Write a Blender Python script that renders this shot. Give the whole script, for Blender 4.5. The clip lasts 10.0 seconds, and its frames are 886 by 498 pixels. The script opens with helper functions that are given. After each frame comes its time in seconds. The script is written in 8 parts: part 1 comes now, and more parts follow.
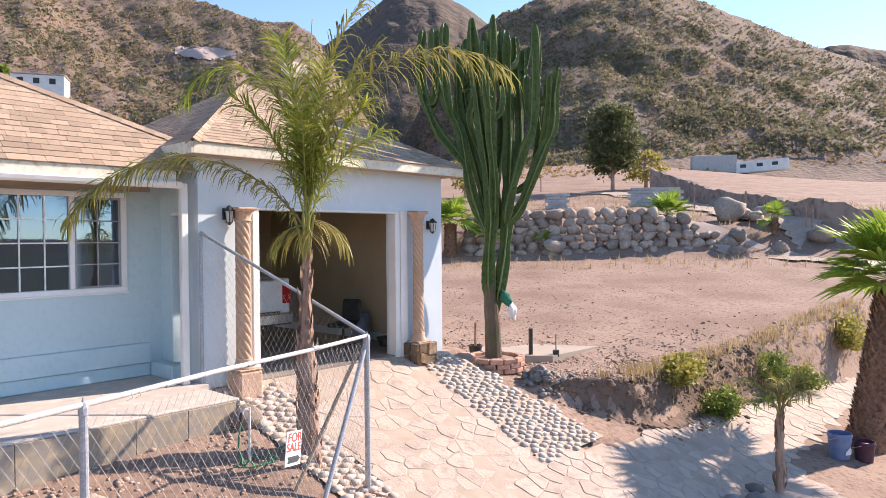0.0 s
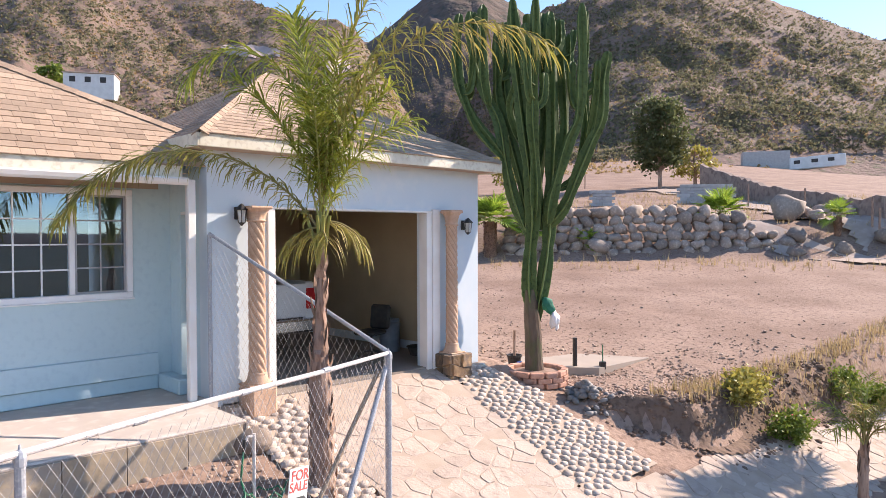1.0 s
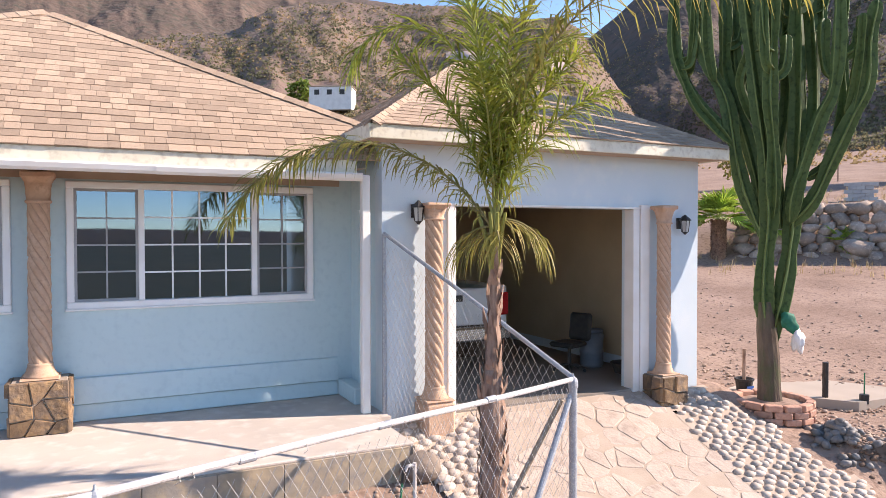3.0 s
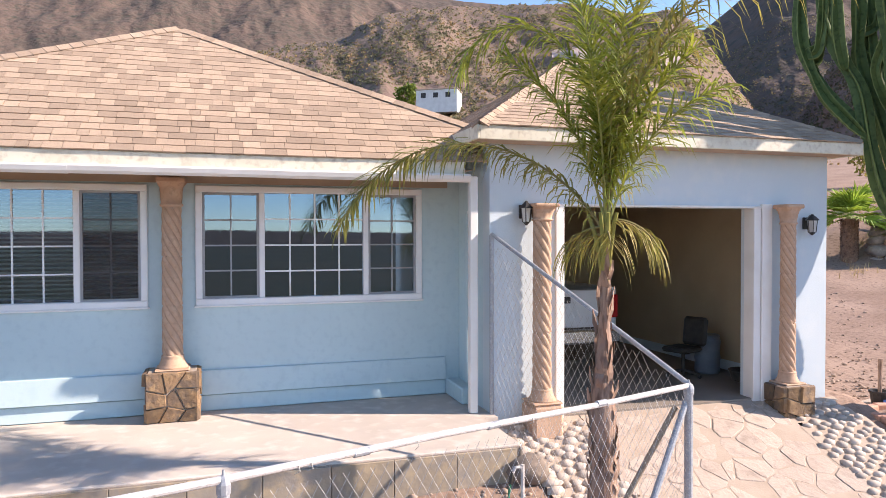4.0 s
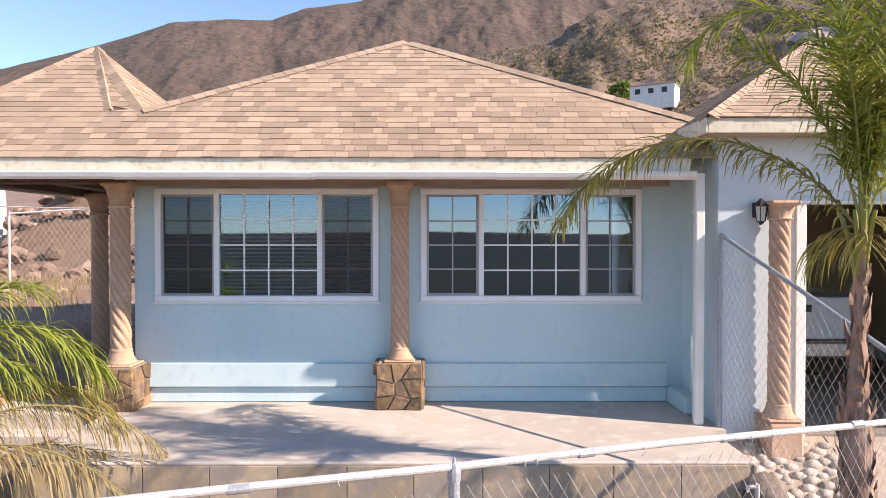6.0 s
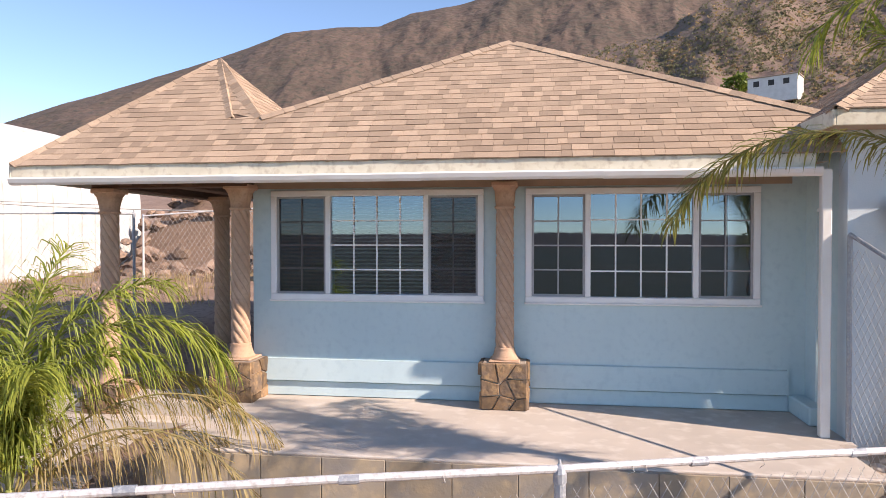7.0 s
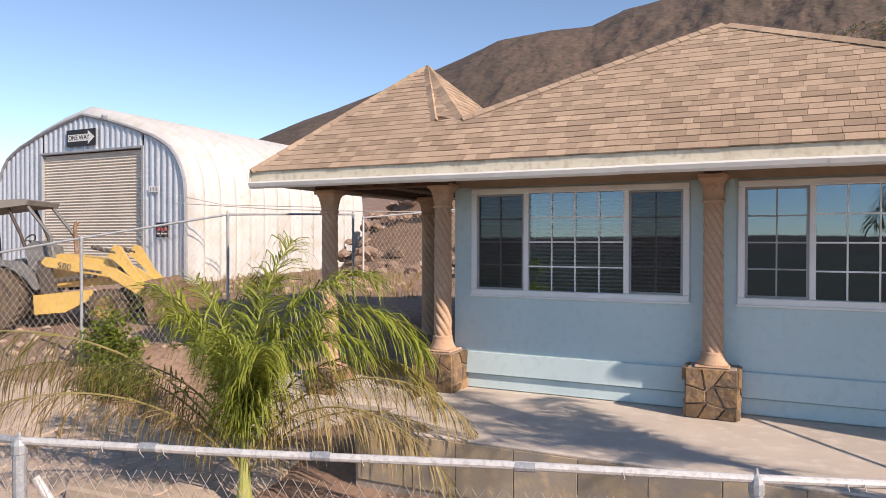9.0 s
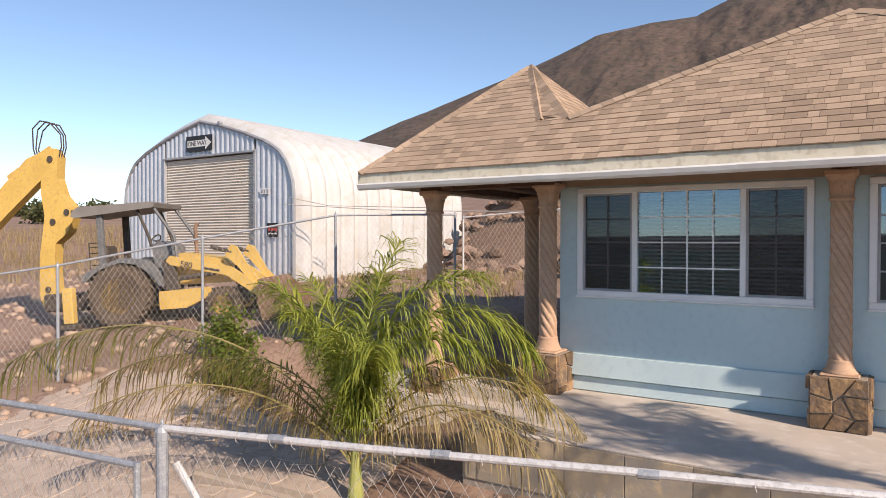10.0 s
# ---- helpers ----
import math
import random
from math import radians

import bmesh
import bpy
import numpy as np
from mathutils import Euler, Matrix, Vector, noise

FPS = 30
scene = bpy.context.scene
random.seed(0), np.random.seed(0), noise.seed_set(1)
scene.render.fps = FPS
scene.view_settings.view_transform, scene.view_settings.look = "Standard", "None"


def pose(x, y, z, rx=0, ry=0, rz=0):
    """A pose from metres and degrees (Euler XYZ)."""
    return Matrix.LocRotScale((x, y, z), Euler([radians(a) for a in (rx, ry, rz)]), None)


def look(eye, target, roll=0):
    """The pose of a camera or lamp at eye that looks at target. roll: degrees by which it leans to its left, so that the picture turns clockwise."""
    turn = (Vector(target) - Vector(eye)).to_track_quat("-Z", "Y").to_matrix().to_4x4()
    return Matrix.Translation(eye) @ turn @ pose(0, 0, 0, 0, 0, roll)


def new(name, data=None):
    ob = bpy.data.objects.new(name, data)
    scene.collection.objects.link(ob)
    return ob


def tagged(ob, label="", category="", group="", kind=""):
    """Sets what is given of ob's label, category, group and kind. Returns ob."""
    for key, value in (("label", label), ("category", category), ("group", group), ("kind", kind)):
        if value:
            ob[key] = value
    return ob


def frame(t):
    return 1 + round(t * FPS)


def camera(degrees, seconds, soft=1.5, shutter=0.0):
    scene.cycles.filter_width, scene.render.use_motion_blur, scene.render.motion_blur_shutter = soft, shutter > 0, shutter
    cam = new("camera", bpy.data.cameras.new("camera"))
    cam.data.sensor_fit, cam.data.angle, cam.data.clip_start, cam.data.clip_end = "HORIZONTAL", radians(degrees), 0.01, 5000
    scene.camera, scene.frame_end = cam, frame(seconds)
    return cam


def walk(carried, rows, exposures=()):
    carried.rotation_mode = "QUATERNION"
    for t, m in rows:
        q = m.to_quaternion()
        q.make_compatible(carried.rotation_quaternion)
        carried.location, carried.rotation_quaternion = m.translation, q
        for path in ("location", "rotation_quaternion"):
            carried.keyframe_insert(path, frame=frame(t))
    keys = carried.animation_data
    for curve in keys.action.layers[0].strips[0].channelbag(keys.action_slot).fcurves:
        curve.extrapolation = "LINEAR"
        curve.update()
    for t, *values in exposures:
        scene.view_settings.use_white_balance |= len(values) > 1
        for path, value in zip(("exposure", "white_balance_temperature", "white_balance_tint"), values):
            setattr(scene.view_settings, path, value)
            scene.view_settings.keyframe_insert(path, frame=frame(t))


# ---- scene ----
cam = camera(65.2, 10.0, soft=0.8)
PATH = [
    (0, (-1.306, -9.947, 1.947), (0.172, -8.6, 1.917), -0.5),
    (0.5, (-0.901, -9.659, 1.99), (0.56, -8.293, 1.955), -0.4),
    (1, (-0.454, -9.295, 2.027), (0.94, -7.862, 1.988), -0.2),
    (1.5, (-0.04, -8.893, 2.044), (1.241, -7.358, 2.003), -0.2),
    (2, (0.283, -8.672, 2.027), (1.437, -7.039, 1.987), -0.1),
    (3.5, (0.578, -8.528, 2.049), (1.321, -6.672, 2.008), -0.1),
    (4, (0.527, -8.531, 2.041), (1.13, -6.624, 2.003), -0.1),
    (4.5, (0.485, -8.522, 2.031), (0.945, -6.576, 1.996), -0.1),
    (5, (0.47, -8.514, 2.042), (0.78, -6.539, 2.006), -0.1),
    (5.5, (0.446, -8.52, 2.032), (0.607, -6.527, 1.999), 0.0),
    (7, (0.432, -8.546, 2.02), (0.144, -6.567, 1.989), -0.0),
    (7.5, (0.479, -8.534, 2.008), (0.042, -6.583, 1.978), 0.1),
    (8, (0.533, -8.54, 1.987), (-0.048, -6.626, 1.957), -0.0),
    (8.5, (0.576, -8.499, 1.964), (-0.149, -6.636, 1.938), 0.0),
    (9, (0.584, -8.495, 1.943), (-0.279, -6.691, 1.92), 0.1),
    (9.5, (0.595, -8.51, 1.946), (-0.4, -6.776, 1.922), 0.1),
    (10, (0.487, -8.57, 1.958), (-0.615, -6.902, 1.932), 0.1),
]
walk(cam, [(t, look(eye, target, roll)) for t, eye, target, roll in PATH],
     exposures=((0.0, 1.12, 6650, 13.7), (5.0, 1.1, 6650, 13.7), (6.3, 0.9, 6750, 13.7), (7.5, 0.68, 6900, 13.5), (8.8, 0.45, 7000, 12.5), (10.0, 0.33, 7000, 11.5)))

# ---- world, sun, exposure ----
SUN_AZ, SUN_EL = radians(18.5), radians(32)          # sun stands ahead of the front wall, to the east (+x)
SUN_DIR = Vector((math.cos(SUN_AZ) * math.cos(SUN_EL), -math.sin(SUN_AZ) * math.cos(SUN_EL), math.sin(SUN_EL)))
world = bpy.data.worlds.new("sky")
scene.world = world
world.use_nodes = True
wn = world.node_tree
sky = wn.nodes.new("ShaderNodeTexSky")
sky.sky_type = 'NISHITA'
sky.sun_disc = False
sky.sun_elevation = SUN_EL
sky.sun_rotation = math.atan2(SUN_DIR.x, SUN_DIR.y)
sky.altitude = 1500
sky.air_density = 0.88
sky.dust_density = 0.1
sky.ozone_density = 2.2
wn.nodes["Background"].inputs["Strength"].default_value = 0.15
wn.links.new(sky.outputs["Color"], wn.nodes["Background"].inputs["Color"])
sun = new("sun", bpy.data.lights.new("sun", 'SUN'))
sun.data.energy, sun.data.angle, sun.data.color = 4.9, radians(0.6), (1.0, 0.855, 0.74)
sun.matrix_world = look((0, 0, 0), -SUN_DIR)

# ---- materials ----
def material(name, base, second=None, scale=6.0, rough=0.8, metal=0.0, bump=0.0, bump_scale=40.0, third=None, fine=60.0,
             random_tint=0.0, spec=0.3, stretch=(1, 1, 1), island=False, relief=0.0):
    """Two scales of noise between base, second and third colours, with a fine bump."""
    m = bpy.data.materials.new(name)
    m.use_nodes = True
    nt = m.node_tree
    N, L = nt.nodes, nt.links
    b = N["Principled BSDF"]
    b.inputs["Roughness"].default_value = rough
    b.inputs["Metallic"].default_value = metal
    b.inputs["Specular IOR Level"].default_value = spec
    co = N.new("ShaderNodeNewGeometry").outputs["Position"]
    mp = N.new("ShaderNodeMapping")
    mp.inputs["Scale"].default_value = stretch
    L.new(co, mp.inputs["Vector"])
    co = mp.outputs["Vector"]

    def noise_of(sc, detail=4):
        n = N.new("ShaderNodeTexNoise")
        n.inputs["Scale"].default_value = sc
        n.inputs["Detail"].default_value = detail
        L.new(co, n.inputs["Vector"])
        return n.outputs["Fac"]

    def mix(fac, a, c):
        x = N.new("ShaderNodeMix")
        x.data_type = 'RGBA'
        for sock, v in ((x.inputs["Factor"], fac), (x.inputs["A"], a), (x.inputs["B"], c)):
            if isinstance(v, bpy.types.NodeSocket):
                L.new(v, sock)
            else:
                sock.default_value = (*v, 1) if isinstance(v, tuple) else v
        return x.outputs["Result"]

    def sharpen(fac, lo, hi):
        r = N.new("ShaderNodeMapRange")
        r.inputs["From Min"].default_value, r.inputs["From Max"].default_value = lo, hi
        L.new(fac, r.inputs["Value"])
        return r.outputs["Result"]

    col = base
    if second:
        col = mix(sharpen(noise_of(scale), 0.35, 0.65), base, second)
    if third:
        col = mix(sharpen(noise_of(fine, 3), 0.5, 0.72), col, third)
    if random_tint:
        src = N.new("ShaderNodeNewGeometry").outputs["Random Per Island"] if island else N.new("ShaderNodeObjectInfo").outputs["Random"]
        h = N.new("ShaderNodeHueSaturation")
        L.new(sharpen(src, 0, 1), h.inputs["Value"])
        rr = h.inputs["Value"].links[0].from_node
        rr.inputs["To Min"].default_value, rr.inputs["To Max"].default_value = 1 - random_tint, 1 + random_tint
        if isinstance(col, tuple):
            h.inputs["Color"].default_value = (*col, 1)
        else:
            L.new(col, h.inputs["Color"])
        col = h.outputs["Color"]
    if isinstance(col, tuple):
        b.inputs["Base Color"].default_value = (*col, 1)
    else:
        L.new(col, b.inputs["Base Color"])
    if bump:
        bn = N.new("ShaderNodeBump")
        bn.inputs["Strength"].default_value = min(1.0, bump)
        bn.inputs["Distance"].default_value = relief or 0.02 * bump
        L.new(noise_of(bump_scale, 5), bn.inputs["Height"])
        L.new(bn.outputs["Normal"], b.inputs["Normal"])
    return m


M_STUCCO = material("blue_stucco", (0.49, 0.615, 0.65), (0.525, 0.65, 0.68), 1.1, 0.85, bump=0.22, bump_scale=70, third=(0.465, 0.59, 0.63), fine=12)
M_STUCCO_OLD = material("worn_blue_stucco", (0.54, 0.62, 0.67), (0.58, 0.65, 0.69), 0.8, 0.85, bump=0.3, bump_scale=60, third=(0.60, 0.66, 0.69), fine=5)
M_WHITE = material("white_paint", (0.78, 0.77, 0.74), (0.72, 0.70, 0.66), 3.0, 0.5, bump=0.05)
M_VINYL = material("white_vinyl", (0.82, 0.82, 0.82), (0.77, 0.77, 0.77), 4.0, 0.35)
M_CREAM = material("cream_fascia_paint", (0.70, 0.66, 0.54), (0.62, 0.57, 0.45), 2.5, 0.6, bump=0.08, third=(0.5, 0.44, 0.34), fine=14)
M_SOFFIT = material("tan_soffit", (0.42, 0.33, 0.25), (0.36, 0.28, 0.21), 3.0, 0.8)
M_SHINGLE = material("tan_asphalt_shingle", (0.375, 0.276, 0.196), (0.425, 0.316, 0.226), 0.9, 0.92, bump=0.4, bump_scale=220, third=(0.28, 0.198, 0.14), fine=90, random_tint=0.22)
M_SHINGLE_J = material("tan_asphalt_shingle_rest", (0.375, 0.276, 0.196), (0.425, 0.316, 0.226), 0.9, 0.92, bump=0.4, bump_scale=220, third=(0.28, 0.198, 0.14), fine=90, random_tint=0.22, island=True)
M_ROOF_DECK = material("dark_roof_felt", (0.12, 0.08, 0.06), (0.16, 0.11, 0.08), 8, 0.95)
M_SANDSTONE = material("carved_sandstone", (0.47, 0.305, 0.205), (0.55, 0.375, 0.265), 5.0, 0.85, bump=0.3, bump_scale=120, third=(0.42, 0.28, 0.19), fine=30)
M_STONE_BROWN = material("brown_field_stone", (0.23, 0.145, 0.08), (0.14, 0.105, 0.08), 5.0, 0.8, bump=1.0, bump_scale=16, third=(0.34, 0.22, 0.115), fine=11, random_tint=0.4)
M_MORTAR = material("grey_mortar", (0.36, 0.30, 0.245), (0.30, 0.25, 0.205), 12, 0.95, bump=0.4, bump_scale=80)
M_CONCRETE = material("pale_concrete", (0.56, 0.49, 0.425), (0.49, 0.43, 0.375), 1.3, 0.85, bump=0.3, bump_scale=45, third=(0.62, 0.56, 0.50), fine=5)
M_DIRT = material("dry_brown_dirt", (0.245, 0.162, 0.118), (0.335, 0.235, 0.178), 0.45, 0.95, bump=1.0, bump_scale=14, third=(0.185, 0.12, 0.088), fine=9)
M_FLAG = material("tan_flagstone", (0.42, 0.338, 0.277), (0.48, 0.39, 0.323), 1.5, 0.85, bump=0.7, bump_scale=22, third=(0.34, 0.27, 0.22), fine=6, random_tint=0.08)
M_FLAG_J = material("tan_flagstone_rest", (0.42, 0.338, 0.277), (0.48, 0.39, 0.323), 1.5, 0.85, bump=0.7, bump_scale=22, third=(0.34, 0.27, 0.22), fine=6, random_tint=0.08, island=True)
M_COBBLE = material("grey_cobble", (0.42, 0.36, 0.31), (0.49, 0.425, 0.365), 6, 0.85, bump=0.2, bump_scale=60, random_tint=0.2)
M_COBBLE_J = material("grey_cobble_rest", (0.42, 0.36, 0.31), (0.49, 0.425, 0.365), 6, 0.85, bump=0.2, bump_scale=60, random_tint=0.25, island=True)
M_GALV = material("galvanised_steel", (0.36, 0.38, 0.41), (0.29, 0.31, 0.34), 18, 0.55, metal=0.35, third=(0.46, 0.47, 0.48), fine=60)
M_GALV_OLD = material("whitened_steel_rail", (0.66, 0.65, 0.64), (0.56, 0.56, 0.56), 14, 0.5, metal=0.25, third=(0.45, 0.42, 0.40), fine=40)
M_WIRE = material("fence_wire", (0.52, 0.50, 0.47), (0.42, 0.39, 0.36), 12, 0.6, metal=0.0)


# ---- mesh helpers ----
def mesh_of(name, verts, faces, mat, smooth=False):
    me = bpy.data.meshes.new(name)
    me.from_pydata([tuple(v) for v in verts], [], faces)
    for mm in (mat if isinstance(mat, (list, tuple)) else [mat]):
        me.materials.append(mm)
    if smooth:
        me.polygons.foreach_set("use_smooth", [True] * len(me.polygons))
    me.validate()
    me.update()
    return me


def part(name, data, mat=None, parent=None, label="", smooth=False, matrix=None):
    """Links a bmesh, (verts, faces) or mesh as one object under a thing or part."""
    if isinstance(data, bmesh.types.BMesh):
        me = bpy.data.meshes.new(name)
        bmesh.ops.recalc_face_normals(data, faces=data.faces)
        data.to_mesh(me)
        data.free()
        me.materials.append(mat)
        if smooth:
            me.polygons.foreach_set("use_smooth", [True] * len(me.polygons))
    elif isinstance(data, tuple):
        me = mesh_of(name, data[0], data[1], mat, smooth)
    else:
        me = data
    ob = new(name, me)
    if matrix is not None:
        ob.matrix_world = matrix
    if parent is not None:
        ob.parent = parent
    if label:
        ob["label"] = label
    return ob


def thing(name, label, category, at=(0, 0, 0), group="", kind=""):
    ob = new(name)
    ob.location = at
    ob.empty_display_size = 0.2
    return tagged(ob, label, category, group, kind)


class Geo:
    """Collects verts and faces of one mesh."""
    def __init__(self):
        self.v, self.f = [], []

    def add(self, verts, faces):
        k = len(self.v)
        self.v += [tuple(p) for p in verts]
        self.f += [tuple(i + k for i in f) for f in faces]
        return self

    def box(self, x0, y0, z0, x1, y1, z1, m=None):
        vs = [Vector(p) for p in ((x0, y0, z0), (x1, y0, z0), (x1, y1, z0), (x0, y1, z0), (x0, y0, z1), (x1, y0, z1), (x1, y1, z1), (x0, y1, z1))]
        if m is not None:
            vs = [m @ p for p in vs]
        return self.add(vs, [(0, 3, 2, 1), (4, 5, 6, 7), (0, 1, 5, 4), (1, 2, 6, 5), (2, 3, 7, 6), (3, 0, 4, 7)])

    def bevel_box(self, x0, y0, z0, x1, y1, z1, b=0.01, m=None):
        bm = bmesh.new()
        bmesh.ops.create_cube(bm, size=1)
        for v in bm.verts:
            v.co = Vector(((x0 + x1) / 2 + v.co.x * (x1 - x0), (y0 + y1) / 2 + v.co.y * (y1 - y0), (z0 + z1) / 2 + v.co.z * (z1 - z0)))
        bmesh.ops.bevel(bm, geom=bm.edges[:], offset=b, segments=1, affect='EDGES')
        bm.verts.index_update()
        vs = [m @ v.co if m is not None else v.co.copy() for v in bm.verts]
        fs = [tuple(v.index for v in f.verts) for f in bm.faces]
        bm.free()
        return self.add(vs, fs)

    def tube(self, pts, radii, sides=8, cap=True):
        pts = [Vector(p) for p in pts]
        if not isinstance(radii, (list, tuple)):
            radii = [radii] * len(pts)
        k = len(self.v)
        side = None
        for i, p in enumerate(pts):
            d = (pts[min(i + 1, len(pts) - 1)] - pts[max(i - 1, 0)]).normalized()
            if side is None:
                side = d.cross(Vector((0, 0, 1)) if abs(d.z) < 0.9 else Vector((1, 0, 0))).normalized()
            side = (side - d * side.dot(d)).normalized()
            up = d.cross(side)
            for j in range(sides):
                a = 2 * math.pi * j / sides
                self.v.append(tuple(p + (side * math.cos(a) + up * math.sin(a)) * radii[i]))
        for i in range(len(pts) - 1):
            for j in range(sides):
                j2 = (j + 1) % sides
                self.f.append((k + i * sides + j, k + i * sides + j2, k + (i + 1) * sides + j2, k + (i + 1) * sides + j))
        if cap:
            self.f.append(tuple(k + j for j in reversed(range(sides))))
            self.f.append(tuple(k + (len(pts) - 1) * sides + j for j in range(sides)))
        return self

    def lathe(self, profile, sides=20, at=(0, 0, 0)):
        k = len(self.v)
        for r, z in profile:
            for j in range(sides):
                a = 2 * math.pi * j / sides
                self.v.append((at[0] + r * math.cos(a), at[1] + r * math.sin(a), at[2] + z))
        for i in range(len(profile) - 1):
            for j in range(sides):
                j2 = (j + 1) % sides
                self.f.append((k + i * sides + j, k + i * sides + j2, k + (i + 1) * sides + j2, k + (i + 1) * sides + j))
        self.f.append(tuple(k + j for j in reversed(range(sides))))
        self.f.append(tuple(k + (len(profile) - 1) * sides + j for j in range(sides)))
        return self

    def get(self):
        return (self.v, self.f)


def smoothstep(a, b, x):
    t = max(0.0, min(1.0, (x - a) / (b - a)))
    return t * t * (3 - 2 * t)


# ---- terrain ----
def front_slope(y):
    """Fall of the drive and yard from the garage apron towards the street."""
    if y > -1.1:
        return -0.14
    if y > -6.0:
        return -0.22 - 0.34 * (-1.1 - y) + 0.08 * (1 - smoothstep(0.0, 1.2, -1.1 - y))
    return -1.886 - 0.6 * (1 - math.exp(-(-6.0 - y) * 0.5))


def bank_edge(x):
    """The y of the cut bank between the dirt terrace and the drive."""
    return -3.0 - 1.15 * smoothstep(9.0, 10.2, x) - 0.12 * max(0, x - 10.2)


def east_run(x, y):
    return (x - 9) * 0.74 + (y + 2) * 0.67


def ground_z(x, y):
    z = front_slope(y)
    # soil banked up against the porch front
    if x < 3.6:
        z = max(z, -0.33 - 0.30 * max(0, -2.33 - y) - 0.05 * max(0, 3.3 - x))
    # west yard climbs past the porch
    w = smoothstep(-3.2, -5.5, x)
    if y < -0.5:
        west = 0.1 + 0.25 * max(-4.0, y + 0.5)
    elif y < 5:
        west = 0.1 + 0.127 * (y + 0.5)
    else:
        west = 0.8 + 0.03 * (min(y, 40) - 5)
    if y < -4.5:
        west = min(west, -0.9 - 0.3 * min(4, -4.5 - y))
    near_w = -0.60 - 0.07 * max(0, -1.5 - y) - 0.25 * max(0, -5.0 - y)
    nw = smoothstep(-9.0, -6.4, x) * (1 - smoothstep(-0.6, 0.4, y))
    west = west * (1 - nw) + min(west, near_w) * nw
    z = z * (1 - w) + west * w
    # east terrace
    if x > 8.2:
        e = smoothstep(8.7, 9.4, x)
        b = bank_edge(x)
        p = east_run(x, y)
        terrace = -0.62 + 0.11 * max(0, min(16, p - 1.5)) + 1.5 * smoothstep(16.8, 20, p) - 0.02 * max(0, min(4, x - 9))
        up = smoothstep(b - 0.35, b + 0.15, y)
        te = terrace * up + min(z, terrace) * (1 - up)
        z = z * (1 - e) + te * e
    # climbing country far behind, falling valley in front
    r, a = math.hypot(x, y + 8.5), math.degrees(math.atan2(-x, y + 8.5))
    k = 0.13 - 0.085 * smoothstep(15, 45, a) - 0.055 * smoothstep(60, 85, -a)
    k *= smoothstep(-118, -95, a) * (1 - smoothstep(95, 118, a))
    z += k * max(0, min(r, 150) - 34)
    if abs(a) > 100 and r > 14:
        z -= 0.12 * (min(r, 200) - 14) * smoothstep(100, 125, abs(a))
    if -3.4 < x < 8.3 and y > -0.6:
        z = min(z, -0.3)
    return z


def terrain():
    """One sheet out to the horizon, finer near the house."""
    def ticks(lo, hi, fine_lo, fine_hi, step):
        out, p, g = [], fine_lo, step
        while p > lo:
            g *= 1.22
            p -= g
            out.append(p)
        out = out[::-1]
        p = fine_lo
        while p < fine_hi:
            out.append(p)
            p += step
        g = step
        while p < hi:
            out.append(p)
            g *= 1.22
            p += g
        return out
    xs, ys = ticks(-2500, 2500, -12, 20, 0.2), ticks(-2500, 2500, -12, 8, 0.2)
    vs = []
    for y in ys:
        for x in xs:
            z = ground_z(x, y)
            z += 0.035 * noise.fractal(Vector((x * 0.9, y * 0.9, 0)), 0.9, 2, 4) * (1 if abs(x) < 40 else 3)
            if -10.4 < x < -4.4 and -7.1 < y < -1.9 or 3.5 < x < 8.5 and -9 < y < -1.2 or 8.4 < x < 25 and -6.2 < y < -4.75 - 0.12 * max(0, x - 9.5):
                z -= 0.05                 # the paving lies on this
            vs.append((x, y, z))
    n = len(xs)
    fs = [(j * n + i, j * n + i + 1, (j + 1) * n + i + 1, (j + 1) * n + i) for j in range(len(ys) - 1) for i in range(n - 1)]
    ob = part("ground", (vs, fs), M_DIRT, smooth=True)
    return tagged(ob, "dry brown dirt ground with dust and pebbles", "ground", kind="structure")


terrain()


# ---- roofs ----
def clip_interval(poly, v):
    """The u-interval of a convex polygon at height v."""
    us = []
    for (u0, v0), (u1, v1) in zip(poly, poly[1:] + poly[:1]):
        if (v0 - v) * (v1 - v) <= 0 and v0 != v1:
            us.append(u0 + (u1 - u0) * (v - v0) / (v1 - v0))
    return (min(us), max(us)) if len(us) > 1 else None


